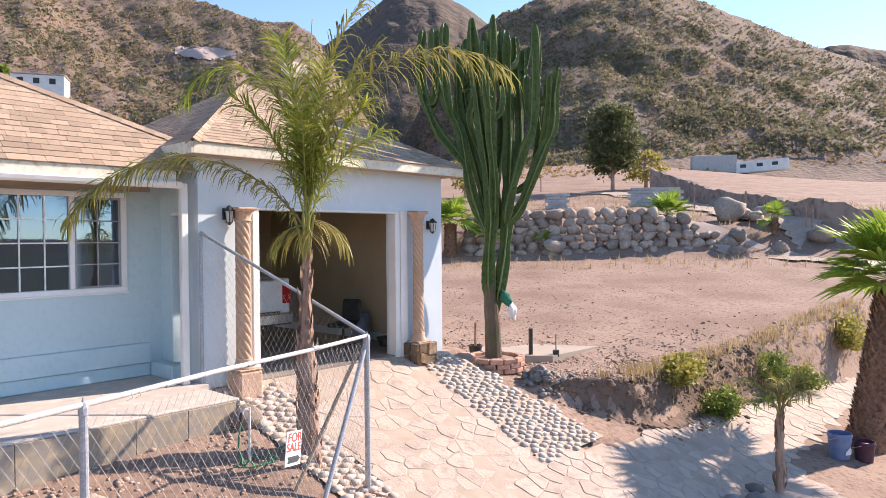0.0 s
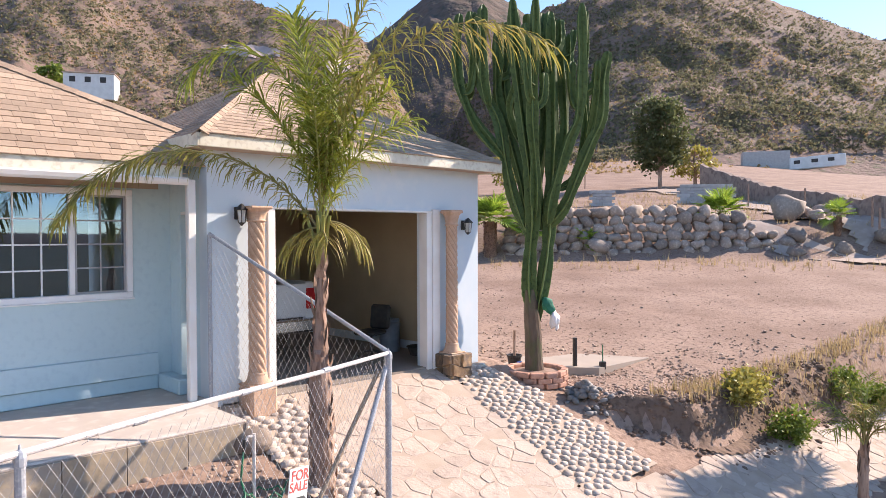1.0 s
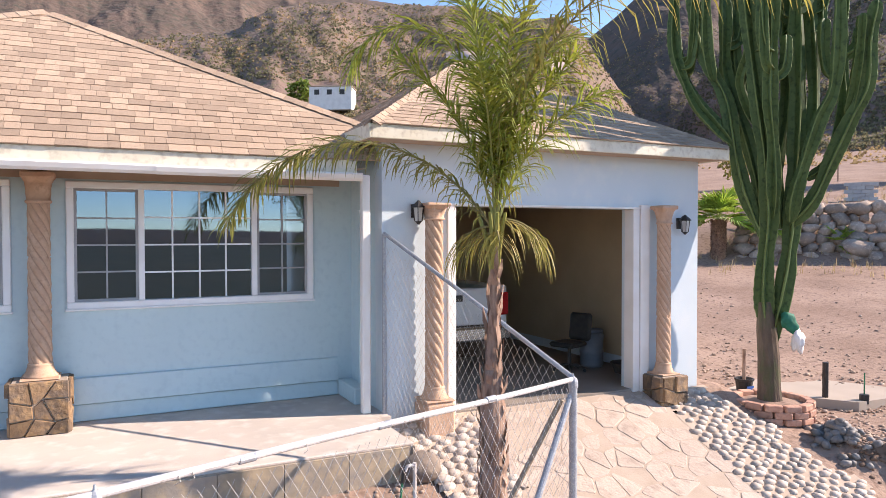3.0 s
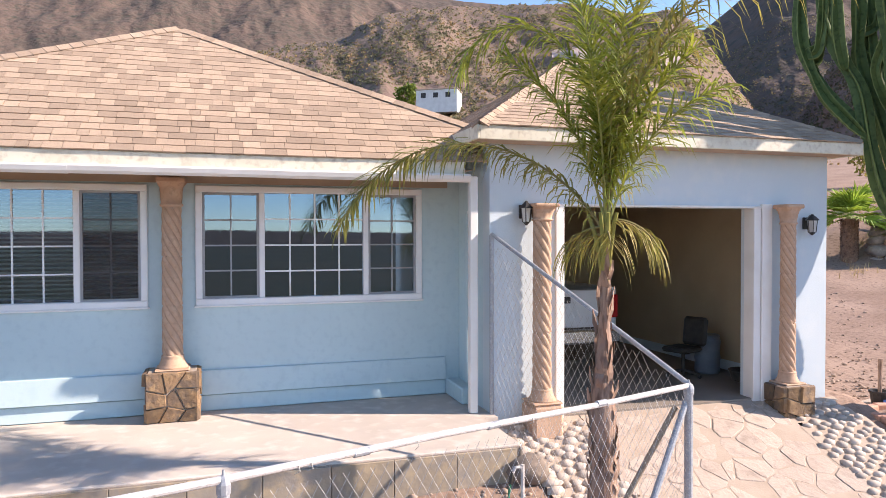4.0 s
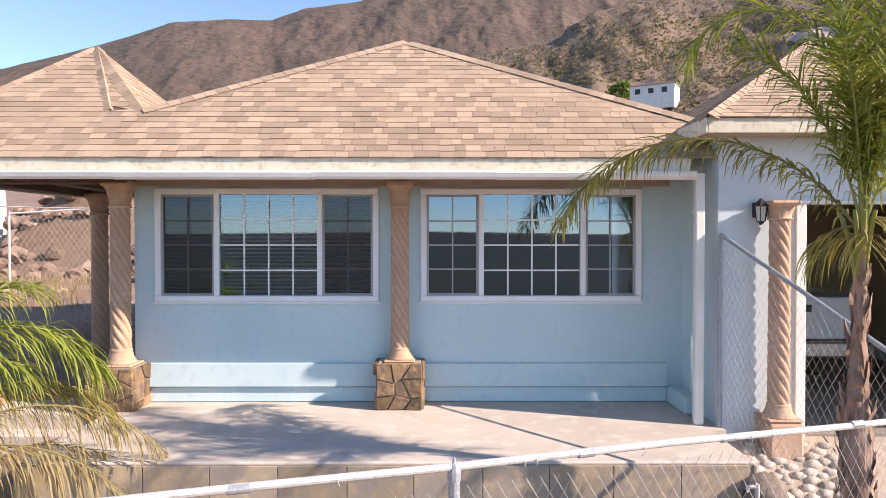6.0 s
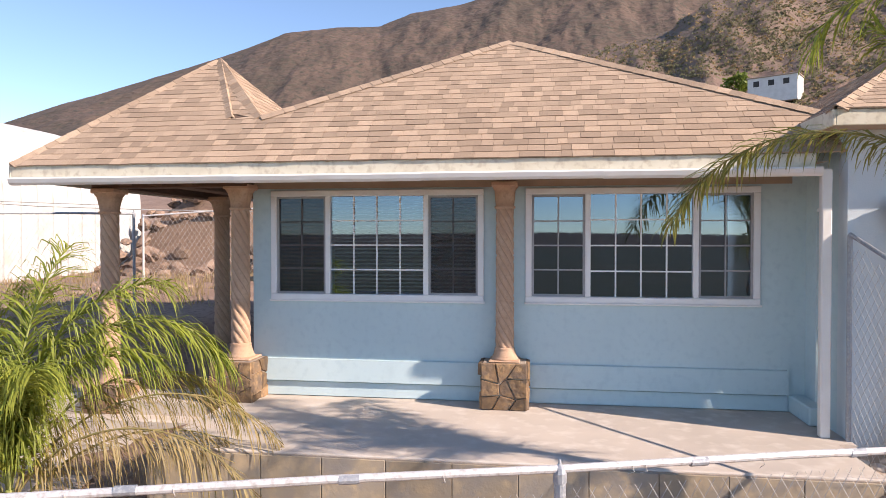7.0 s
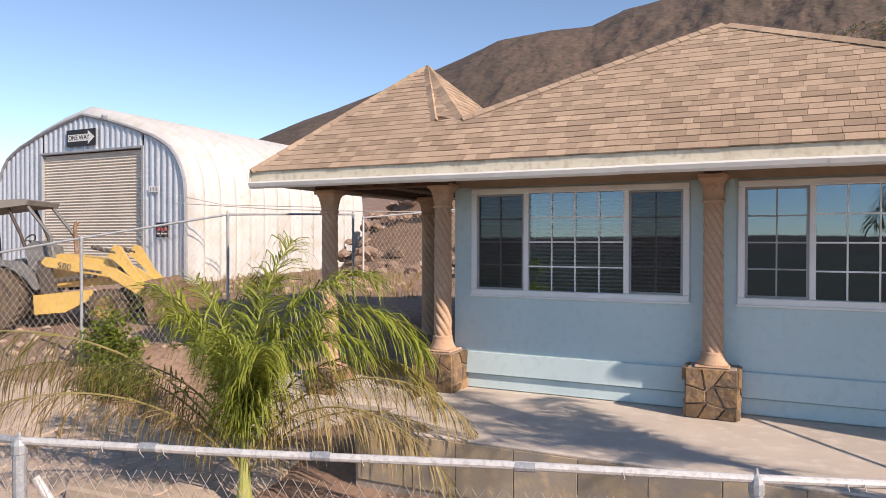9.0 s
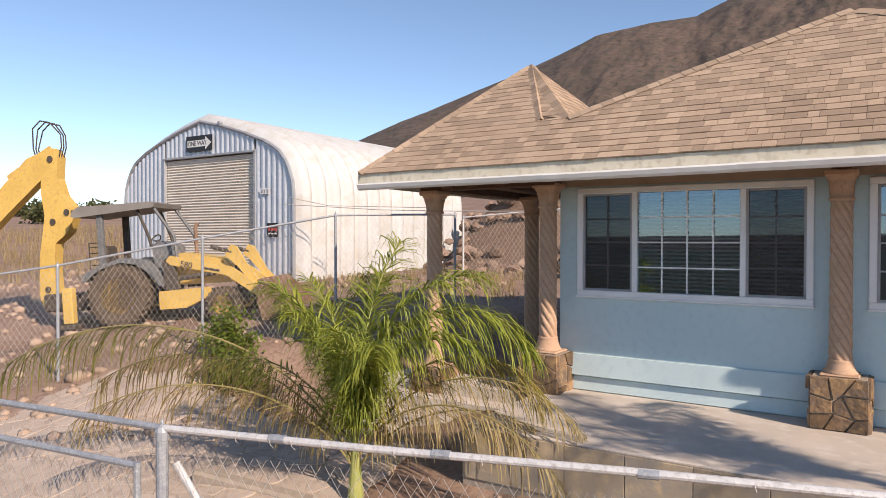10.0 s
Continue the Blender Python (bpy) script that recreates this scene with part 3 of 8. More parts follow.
M_HILL = material("scrub_hill", (0.205, 0.138, 0.11), (0.16, 0.115, 0.088), 0.03, 0.95, third=(0.12, 0.115, 0.06), fine=0.45, bump=1.0, bump_scale=0.7, relief=0.6)
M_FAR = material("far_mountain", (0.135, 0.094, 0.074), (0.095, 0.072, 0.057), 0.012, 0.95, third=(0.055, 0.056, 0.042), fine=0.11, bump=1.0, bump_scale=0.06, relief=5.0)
HILLS = [
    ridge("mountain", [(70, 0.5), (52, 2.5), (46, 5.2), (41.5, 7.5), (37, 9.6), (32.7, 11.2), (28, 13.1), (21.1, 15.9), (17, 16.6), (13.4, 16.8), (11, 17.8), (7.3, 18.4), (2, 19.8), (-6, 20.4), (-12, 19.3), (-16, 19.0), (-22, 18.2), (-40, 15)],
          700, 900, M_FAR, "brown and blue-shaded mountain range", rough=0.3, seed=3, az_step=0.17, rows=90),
    ridge("near_hill", [(14, 3), (4, 11.5), (0, 13.6), (-4.4, 14.7), (-9.9, 15.8), (-12.7, 17.0), (-16.3, 17.5), (-21, 17.9), (-26, 17.6), (-30.3, 17.5), (-32.4, 16.9), (-35.4, 16.6), (-37.2, 15.8), (-39, 13), (-42, 9), (-46, 4), (-49, 0)],
          110, 240, M_HILL, "dry scrub-covered hillside", rough=0.7, seed=11),
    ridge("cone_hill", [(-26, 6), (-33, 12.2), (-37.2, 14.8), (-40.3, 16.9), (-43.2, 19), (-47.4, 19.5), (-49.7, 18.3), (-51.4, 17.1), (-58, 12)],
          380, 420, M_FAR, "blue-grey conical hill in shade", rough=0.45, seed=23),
    ridge("east_hill", [(-42, 4), (-47, 12), (-50, 15.6), (-52.5, 17.2), (-55.8, 18.4), (-60.3, 19.1), (-65.5, 18.1), (-68.4, 17), (-74.3, 13.8), (-77.9, 12.2), (-82, 10), (-95, 4)],
          130, 330, M_HILL, "broad scrub-covered hill", rough=0.7, seed=31),
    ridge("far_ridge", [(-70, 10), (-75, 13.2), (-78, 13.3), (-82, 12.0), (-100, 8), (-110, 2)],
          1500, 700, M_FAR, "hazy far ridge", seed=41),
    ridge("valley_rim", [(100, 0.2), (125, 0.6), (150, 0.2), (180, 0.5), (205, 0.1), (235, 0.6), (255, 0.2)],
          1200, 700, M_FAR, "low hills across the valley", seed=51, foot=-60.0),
]
# dark brush and fields on the valley floor in front of the house
M_VALLEY = material("valley_brush", (0.05, 0.055, 0.03), (0.09, 0.075, 0.045), 0.02, 0.95, third=(0.035, 0.04, 0.025), fine=0.15)
vs = []
for i in range(41):
    for j in range(25):
        a, r = radians(118 + 124 * i / 40), 24 * 1.19 ** j
        x, y = 0.4 - math.sin(a) * r, -8.5 + math.cos(a) * r
        vs.append((x, y, ground_z(x, y) + 0.25 + 0.004 * r))
fs = [(i * 25 + j, (i + 1) * 25 + j, (i + 1) * 25 + j + 1, i * 25 + j + 1) for i in range(40) for j in range(24)]
tagged(part("valley_floor", (vs, fs), M_VALLEY, smooth=True), "dark brush and fields on the valley floor", "ground", kind="structure")


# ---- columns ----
# browner than the sandstone: groove shade put into the colour
M_GROOVE = material("flute_shade_brown", (0.36, 0.235, 0.16), (0.42, 0.285, 0.2), 9, 0.95, bump=0.3)

def twisted_column(label, at, z0, z1, r, cap_h, foot_h, base, turns=0.9, lobes=7, group="twisted columns", joints=3):
    """base: (width, depth, height, along) of the stone block under it; at is the column's axis on the ground."""
    c = thing("porch_column", label, "column", at, group)
    zs0, zs1 = z0 + foot_h, z1 - cap_h
    n, m = 98, 120
    vs, fs = [], []
    for i in range(m + 1):
        z = zs0 + (zs1 - zs0) * i / m
        j = min(abs(z - (zs0 + (zs1 - zs0) * k / joints)) for k in range(1, joints)) if joints > 1 else 1
        cut = 0.012 if j < (zs1 - zs0) / m * 0.6 else 0.0
        taper = 1 - 0.06 * i / m
        for k in range(n):
            a = 2 * math.pi * k / n
            rope = abs(math.sin(0.5 * (lobes * a + lobes * 0.75 * z / r)))
            rr = r * taper * (0.74 + 0.27 * rope ** 0.45) - cut
            vs.append((rr * math.cos(a), rr * math.sin(a), z))
    for i in range(m):
        for k in range(n):
            k2 = (k + 1) % n
            fs.append((i * n + k, i * n + k2, (i + 1) * n + k2, (i + 1) * n + k))
    part("shaft", (vs, fs), M_SANDSTONE, c, "spirally fluted sandstone shaft", smooth=True)
    # strips along the flutes that carry their crease shade as colour
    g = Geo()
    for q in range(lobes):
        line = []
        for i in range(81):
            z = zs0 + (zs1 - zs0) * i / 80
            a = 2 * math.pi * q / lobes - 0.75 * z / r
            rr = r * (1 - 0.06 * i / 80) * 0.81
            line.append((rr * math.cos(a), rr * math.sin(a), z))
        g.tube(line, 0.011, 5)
    part("fluting", g.get(), M_GROOVE, c, "brown strips standing in for shade in the spiral flutes")
    g = Geo().lathe([(r * 1.0, foot_h + 0.005), (r * 1.1, foot_h * 0.93), (r * 1.05, foot_h * 0.85), (r * 1.12, foot_h * 0.75), (r * 1.18, foot_h * 0.55), (r * 1.32, foot_h * 0.36),
                     (r * 1.36, foot_h * 0.30), (r * 1.48, foot_h * 0.22), (r * 1.48, foot_h * 0.12)][::-1], 28, (0, 0, z0))
    part("foot_moulding", g.get(), M_SANDSTONE, c, smooth=True)
    g = Geo()
    g.bevel_box(-r * 1.65, -r * 1.65, z0 - 0.002, r * 1.65, r * 1.65, z0 + foot_h * 0.14, b=0.012)
    part("plinth", g.get(), M_SANDSTONE, c)
    # capital: flared block with leaf lobes and a square abacus
    vs, fs = [], []
    prof = [(0.96, 0.0), (1.1, 0.03), (1.12, 0.07), (1.1, 0.10), (0.98, 0.12), (0.98, 0.3), (1.0, 0.5), (1.06, 0.6), (1.02, 0.63), (1.12, 0.7), (1.24, 0.8)]
    for q, (pr, pz) in enumerate(prof):
        sq = smoothstep(0.15, 0.8, pz)
        for k in range(32):
            a = 2 * math.pi * k / 32
            box = 1 / max(abs(math.cos(a)), abs(math.sin(a)))
            leaf = 1 + 0.06 * math.cos(12 * a) * smoothstep(0.12, 0.3, pz)
            rr = r * pr * ((1 - sq) + sq * min(box, 1.3)) * leaf
            vs.append((rr * math.cos(a), rr * math.sin(a), zs1 + cap_h * pz))
    for i in range(len(prof) - 1):
        for k in range(32):
            k2 = (k + 1) % 32
            fs.append((i * 32 + k, i * 32 + k2, (i + 1) * 32 + k2, (i + 1) * 32 + k))
    part("capital", (vs, fs), M_SANDSTONE, c, "carved flaring sandstone capital", smooth=True)
    g = Geo()
    g.bevel_box(-r * 1.38, -r * 1.38, zs1 + cap_h * 0.79, r * 1.38, r * 1.38, z1, b=0.014)
    part("abacus", g.get(), M_SANDSTONE, c)
    if base:
        stone_block(c, *base)
    return c


def stone_block(parent, x0, y0, z0, x1, y1, z1, seed=1):
    """A rubble block: a mortar core faced with uneven field stones on every side."""
    rnd = random.Random(seed)
    core = Geo()
    core.bevel_box(x0 + 0.004, y0 + 0.004, z0, x1 - 0.004, y1 - 0.004, z1 - 0.002, b=0.02)
    blk = part("stone_base", core.get(), M_MORTAR, parent, "rubble block of brown field stones")

    def slab(pts, nrm):
        c = sum(pts, Vector()) / len(pts)
        q = [c + (p - c) * rnd.uniform(0.93, 1.01) for p in pts]
        t = rnd.uniform(0.006, 0.034)
        v = [p - nrm * 0.01 for p in q] + [c + (p - c) * 0.9 + nrm * t * rnd.uniform(0.8, 1.2) for p in q]
        n = len(q)
        me = mesh_of("stone", v, [tuple(range(n, 2 * n))] + [(i, (i + 1) % n, n + (i + 1) % n, n + i) for i in range(n)], M_STONE_BROWN)
        ob = new("stone", me)
        ob.parent = blk
    for axis, sgn in (("y", -1), ("x", -1), ("x", 1), ("y", 1)):
        lo, hi = (x0, x1) if axis == "y" else (y0, y1)
        cols, rows = max(2, round((hi - lo) / 0.19)), max(2, round((z1 - z0) / 0.17))
        jit = {(i, j): (rnd.uniform(-.065, .065) * (0 < i < cols), rnd.uniform(-.06, .06) * (0 < j < rows)) for i in range(cols + 1) for j in range(rows + 1)}
        for i in range(cols):
            for j in range(rows):
                pts = []
                for a, b in ((i, j), (i + 1, j), (i + 1, j + 1), (i, j + 1)):
                    u = lo + (hi - lo) * a / cols + jit[a, b][0]
                    z = z0 + (z1 - z0) * b / rows + jit[a, b][1]
                    pts.append(Vector((u, (y0 if sgn < 0 else y1), z)) if axis == "y" else Vector(((x0 if sgn < 0 else x1), u, z)))
                nrm = Vector((0, sgn, 0)) if axis == "y" else Vector((sgn, 0, 0))
                slab(pts, nrm)


twisted_column("twisted sandstone column on a rubble base against the wall", (-0.03, -0.21, 0), 0.55, 2.70, 0.112, 0.33, 0.16, (-0.27, -0.21, 0.0, 0.27, 0.19, 0.55))
twisted_column("twisted sandstone column at the porch corner on a rubble base", (-3.36, -0.25, 0), 0.5, 2.70, 0.12, 0.33, 0.2, (-0.30, -0.25, -0.4, 0.25, 0.22, 0.5, 2))
twisted_column("twisted sandstone porch column standing free on the steps", (-5.12, -0.3, 0), 0.15, 2.66, 0.12, 0.33, 0.16, (-0.24, -0.22, -0.6, 0.24, 0.22, 0.15, 3))
twisted_column("shaded twisted column at the back of the porch", (-4.85, 2.3, 0), 0.1, 2.7, 0.13, 0.33, 0.16, None)
twisted_column("twisted sandstone column with a dusty foot beside the garage door", (4.02, -1.27, 0), 0.12, 2.41, 0.112, 0.2, 0.16, None)
twisted_column("twisted sandstone column on a rough stone foot beside the garage", (7.53, -1.29, 0), 0.11, 2.44, 0.10, 0.26, 0.16, (-0.21, -0.21, -0.45, 0.23, 0.17, 0.11, 5))

g = Geo().bevel_box(4.02 - 0.19, -1.27 - 0.19, -0.4, 4.02 + 0.19, -1.27 + 0.168, 0.118, b=0.035)
tagged(part("column_pedestal", g.get(), M_SANDSTONE), "dusty square sandstone pedestal under the garage column", "pedestal")

# ---- garage door surround ----
for nm, a in (("jamb", (7.13, GY - 0.03, -0.25, 7.24, GY + 0.16, 2.39)), ("jamb", (7.25, GY - 0.045, -0.3, 7.41, GY + 0.0, 2.45)),
              ("jamb", (4.27, GY - 0.03, -0.25, 4.38, GY + 0.16, 2.39)), ("header_trim", (4.2, GY - 0.035, 2.39, 7.25, GY + 0.1, 2.42))):
    g = Geo()
    g.bevel_box(*a, b=0.006)
    part(nm, g.get(), M_WHITE, garage, "white painted door trim")
M_BLACK = material("black_lacquer", (0.03, 0.03, 0.03), (0.05, 0.045, 0.04), 12, 0.45)
M_LAMPGLASS = material("frosted_lamp_glass", (0.55, 0.55, 0.52), (0.48, 0.48, 0.45), 10, 0.25)


def wall_lantern(x, z):
    l = thing("wall_lantern", "black metal carriage lantern mounted on the garage wall", "lamp", (x, GY, z), "garage lanterns")
    g = Geo().bevel_box(-0.04, -0.03, -0.08, 0.04, 0.0, 0.08, 0.006)
    part("back_plate", g.get(), M_BLACK, l)
    g = Geo().tube([(0, -0.02, 0.03), (0, -0.09, 0.10), (0, -0.13, 0.09)], 0.01, 6)
    part("bracket", g.get(), M_BLACK, l)
    g = Geo().lathe([(0.012, 0.12), (0.03, 0.10), (0.085, 0.05), (0.09, 0.04), (0.07, 0.035)][::-1], 6, (0, -0.13, 0))
    part("hood", g.get(), M_BLACK, l)
    g = Geo().lathe([(0.045, -0.12), (0.062, 0.035)], 6, (0, -0.13, 0))
    part("glass", g.get(), M_LAMPGLASS, l)
    g = Geo()
    for k in range(6):
        a = 2 * math.pi * k / 6
        g.tube([(0.048 * math.cos(a), -0.13 + 0.048 * math.sin(a), -0.12), (0.066 * math.cos(a), -0.13 + 0.066 * math.sin(a), 0.035)], 0.006, 4)
    g.lathe([(0.01, -0.16), (0.03, -0.14), (0.05, -0.12)], 6, (0, -0.13, 0))
    part("cage", g.get(), M_BLACK, l)


wall_lantern(7.98, 2.20)
wall_lantern(3.84, 2.32)

# ---- side door of the garage wall, open a crack ----
door = thing("door_1", "white painted side door standing slightly open", "door", (3.44, -0.36, 0.2), kind="structure")
for a, mt in (((-0.025, -0.01, 0.0, 0.10, 0.05, 2.15), M_STUCCO), ((-0.02, -0.36, 0.0, 0.1, -0.32, 2.15), M_WHITE), ((-0.02, -0.32, 2.11, 0.1, -0.01, 2.15), M_WHITE)):
    part("door_frame", Geo().bevel_box(*a, b=0.004).get(), mt, door)
g = Geo()
mm = pose(0.1, -0.31, 0, 0, 0, 14)
g.bevel_box(0.0, 0.0, 0.01, 0.04, 0.22, 2.08, b=0.006, m=mm)
for zz in (0.15, 0.8, 1.4):
    g.bevel_box(-0.01, 0.04, zz, 0.0, 0.18, zz + 0.5, b=0.008, m=mm)
part("door_leaf", g.get(), M_WHITE, door)
part("hinge", Geo().tube([(-0.03, -0.315, 0.25), (-0.03, -0.315, 0.36)], 0.012, 6).get(), M_GALV, door)
g = Geo().bevel_box(3.25, -0.66, 0.0, 3.438, -0.005, 0.2, b=0.015)
tagged(part("door_step", g.get(), M_STUCCO), "blue painted concrete step below the side door", "step", kind="structure")
part("corner_infill", Geo().box(3.29, 0.003, -0.1, 3.45, 0.2, 2.8).get(), M_STUCCO, house)
part("frieze", Geo().box(-3.28, -0.012, 2.655, 3.28, -0.002, 2.80).get(), M_SOFFIT, house, "tan painted frieze under the eave")

# ---- corbels and beam under the west porch roof ----
M_DARKWOOD = material("dark_stained_beam", (0.10, 0.055, 0.035), (0.14, 0.08, 0.05), 6, 0.7, bump=0.3, stretch=(1, 1, 6))
porch_frame = thing("porch_beam", "dark stained beams carrying the porch roof", "beam", (0, 0, 0))
for a in ((-5.3, -0.42, 2.66, -3.2, -0.18, 2.80), (-5.24, -0.18, 2.66, -5.0, 3.1, 2.80), (-4.4, -0.18, 2.68, -4.15, 3.1, 2.80)):
    g = Geo().bevel_box(*a, b=0.01)
    part("beam", g.get(), M_DARKWOOD, porch_frame)
for x in (-4.75, -4.35, -3.95, -0.03):
    g = Geo()
    pr = [(0.0, 0.0), (0.0, -0.10), (-0.10, -0.13), (-0.16, -0.08), (-0.30, -0.06), (-0.34, 0.0)]
    y0 = -0.42 if x < -1 else -0.20
    n = len(pr)
    g.add([(x - 0.09, y0 + a, 2.80 + b) for a, b in pr] + [(x + 0.09, y0 + a, 2.80 + b) for a, b in pr],
          [tuple(range(n)), tuple(range(2 * n - 1, n - 1, -1))] + [(i, n + i, n + (i + 1) % n, (i + 1) % n) for i in range(n)])
    part("corbel", g.get(), M_DARKWOOD, porch_frame, "carved dark corbel")

# ---- west porch floor and steps ----
for i, (y0, z) in enumerate(((-0.35, -0.02), (-0.75, -0.20), (-1.15, -0.38), (-1.55, -0.55))):
    g = Geo().bevel_box(-5.9, y0 - (0 if i else 0.15), z - 0.3, -3.405, 3.2 if i == 0 else y0 + 0.41, z, b=0.015)
    tagged(part("porch_floor" if i == 0 else "porch_step", g.get(), M_CONCRETE), "worn concrete porch floor under the small roof" if i == 0 else "worn concrete porch step edged with rubble", "step" if i else "floor", kind="structure")

# ---- front of the porch: stone tile facing ----
M_SLATE = material("mottled_slate_tile", (0.37, 0.295, 0.20), (0.29, 0.255, 0.215), 3.5, 0.75, bump=0.4, bump_scale=25, third=(0.45, 0.35, 0.23), fine=8, random_tint=0.2)
facing = thing("porch_facing", "mottled brown and grey slate tiles facing the porch edge", "wall facing", kind="structure")
g = Geo().box(-3.38, -2.325, -0.9, 3.28, -2.2, -0.02)
part("mortar_bed", g.get(), M_MORTAR, facing)
x = -3.38
rnd = random.Random(5)
while x < 3.2:
    w = min(rnd.choice((0.6, 0.62, 0.58, 0.61)), 3.29 - x)
    g = Geo().bevel_box(x + 0.004, -2.342, -0.55, x + w - 0.004, -2.32, -0.03, b=0.003)
    part("tile", g.get(), M_SLATE, facing)
    x += w
g = Geo().bevel_box(3.275, -2.335, -0.55, 3.302, -1.75, -0.03, b=0.003)
part("tile", g.get(), M_SLATE, facing)


# ---- plants ----
def leaf_material(name, a, b, c, tint=0.25, rough=0.55):
    m = material(name, a, b, 3.0, rough, third=c, fine=25, random_tint=tint, island=True, spec=0.4)
    nt = m.node_tree
    bs, out = nt.nodes["Principled BSDF"], nt.nodes["Material Output"]
    tl, mx = nt.nodes.new("ShaderNodeBsdfTranslucent"), nt.nodes.new("ShaderNodeMixShader")
    mx.inputs[0].default_value = 0.42
    src = bs.inputs["Base Color"].links[0].from_socket
    nt.links.new(src, tl.inputs["Color"])
    nt.links.new(bs.outputs[0], mx.inputs[1])
    nt.links.new(tl.outputs[0], mx.inputs[2])
    nt.links.new(mx.outputs[0], out.inputs["Surface"])
    return m


M_PALM = leaf_material("palm_leaf_green", (0.25, 0.30, 0.045), (0.35, 0.375, 0.06), (0.13, 0.18, 0.035))
M_PALM_YEL = leaf_material("palm_leaf_yellowing", (0.33, 0.28, 0.07), (0.25, 0.25, 0.05), (0.38, 0.27, 0.09))
M_PALM_DRY = leaf_material("palm_leaf_dry", (0.38, 0.295, 0.135), (0.31, 0.25, 0.11), (0.46, 0.36, 0.18))
M_PALM_DARK = leaf_material("palm_leaf_olive", (0.19, 0.21, 0.05), (0.25, 0.245, 0.06), (0.30, 0.24, 0.085))
M_STEM = material("green_palm_stem", (0.26, 0.30, 0.08), (0.34, 0.33, 0.12), 8, 0.6, bump=0.1)
M_SHEATH = material("yellow_green_sheath", (0.24, 0.24, 0.045), (0.30, 0.27, 0.07), 6, 0.5, third=(0.18, 0.20, 0.04), fine=20, stretch=(1, 1, 0.2))
M_STEM_DRY = material("drying_palm_stem", (0.22, 0.20, 0.075), (0.28, 0.22, 0.10), 8, 0.7, bump=0.1)
M_BARK = material("fibrous_palm_bark", (0.29, 0.19, 0.14), (0.40, 0.28, 0.21), 7, 0.95, bump=0.8, bump_scale=40, third=(0.15, 0.095, 0.07), fine=22, stretch=(1, 1, 0.2))
M_BARK_GREY = material("grey_palm_trunk", (0.36, 0.29, 0.22), (0.28, 0.22, 0.16), 9, 0.9, bump=0.6, bump_scale=30, third=(0.2, 0.15, 0.1), fine=18, stretch=(1, 1, 0.3))


def bend_path(base, az, elev, length, droop, n=22, power=1.5, sway=0.0):
    """A stem that starts at an elevation and bends down by `droop` degrees towards its tip."""
    p, pts = Vector(base), []
    for i in range(n + 1):
        f = i / n
        e = radians(elev - droop * f ** power)
        a = radians(az + sway * f)
        pts.append(p.copy())
        p = p + Vector((math.cos(a) * math.cos(e), math.sin(a) * math.cos(e), math.sin(e))) * (length / n)
    return pts


def frond_geo(base, az, elev, length, droop, leaflets=64, leaf_len=0.42, width=0.017, hang=0.5, power=1.5, bare=0.22, seed=0, sway=0.0, spread=1.0):
    """A feather frond: a bent stem with narrow two-ranked leaflets that hang at their tips."""
    rnd = random.Random(seed)
    pts = bend_path(base, az, elev, length, droop, 24, power, sway)
    stem, leaf = Geo(), Geo()
    stem.tube(pts, [0.012 * (1 - 0.85 * i / 24) + 0.002 for i in range(25)], 5)
    for k in range(leaflets):
        f = bare + (1 - bare) * (k + rnd.random() * 0.8) / leaflets
        i = min(23, int(f * 24))
        p = pts[i].lerp(pts[i + 1], f * 24 - i)
        d = (pts[i + 1] - pts[i]).normalized()
        side = d.cross(Vector((0, 0, 1)))
        side = side.normalized() if side.length > 0.05 else Vector((math.sin(radians(az)), -math.cos(radians(az)), 0))
        up = side.cross(d)
        shape = math.sin(math.pi * min(1, 0.12 + 0.88 * (f - bare) / (1 - bare) * 0.93)) ** 0.55
        L = leaf_len * (0.35 + 0.75 * shape) * rnd.uniform(0.8, 1.12)
        for sg in (1, -1):
            roll = rnd.uniform(-0.55, 0.75)
            dv = (d * rnd.uniform(0.45, 0.8) + side * sg * spread * rnd.uniform(0.7, 1.0) + up * roll * 0.6).normalized()
            h = hang * rnd.uniform(0.6, 1.4)
            q0 = p
            q1 = p + dv * L * 0.4 + Vector((0, 0, -h * L * 0.10))
            q2 = q1 + (dv + Vector((0, 0, -h * 0.9))).normalized() * L * 0.35
            q3 = q2 + (dv * 0.7 + Vector((0, 0, -h * 1.9))).normalized() * L * 0.3
            wv = dv.cross(Vector((rnd.uniform(-.6, .6), rnd.uniform(-.6, .6), 1))).normalized()
            w = width * rnd.uniform(0.7, 1.2)
            leaf.add([q0 - wv * w * 0.35, q0 + wv * w * 0.35, q1 - wv * w * 0.5, q1 + wv * w * 0.5, q2 - wv * w * 0.38, q2 + wv * w * 0.38, q3],
                     [(0, 1, 3, 2), (2, 3, 5, 4), (4, 5, 6)])
    return stem, leaf


def add_frond(palm, mat, seed, name="frond", stem_mat=None, **kw):
    stem, leaf = frond_geo(seed=seed, **kw)
    f = part(name, leaf.get(), mat, palm)
    part("frond_stem", stem.get(), stem_mat or (M_STEM if mat is M_PALM else M_STEM_DRY), f)
    return f


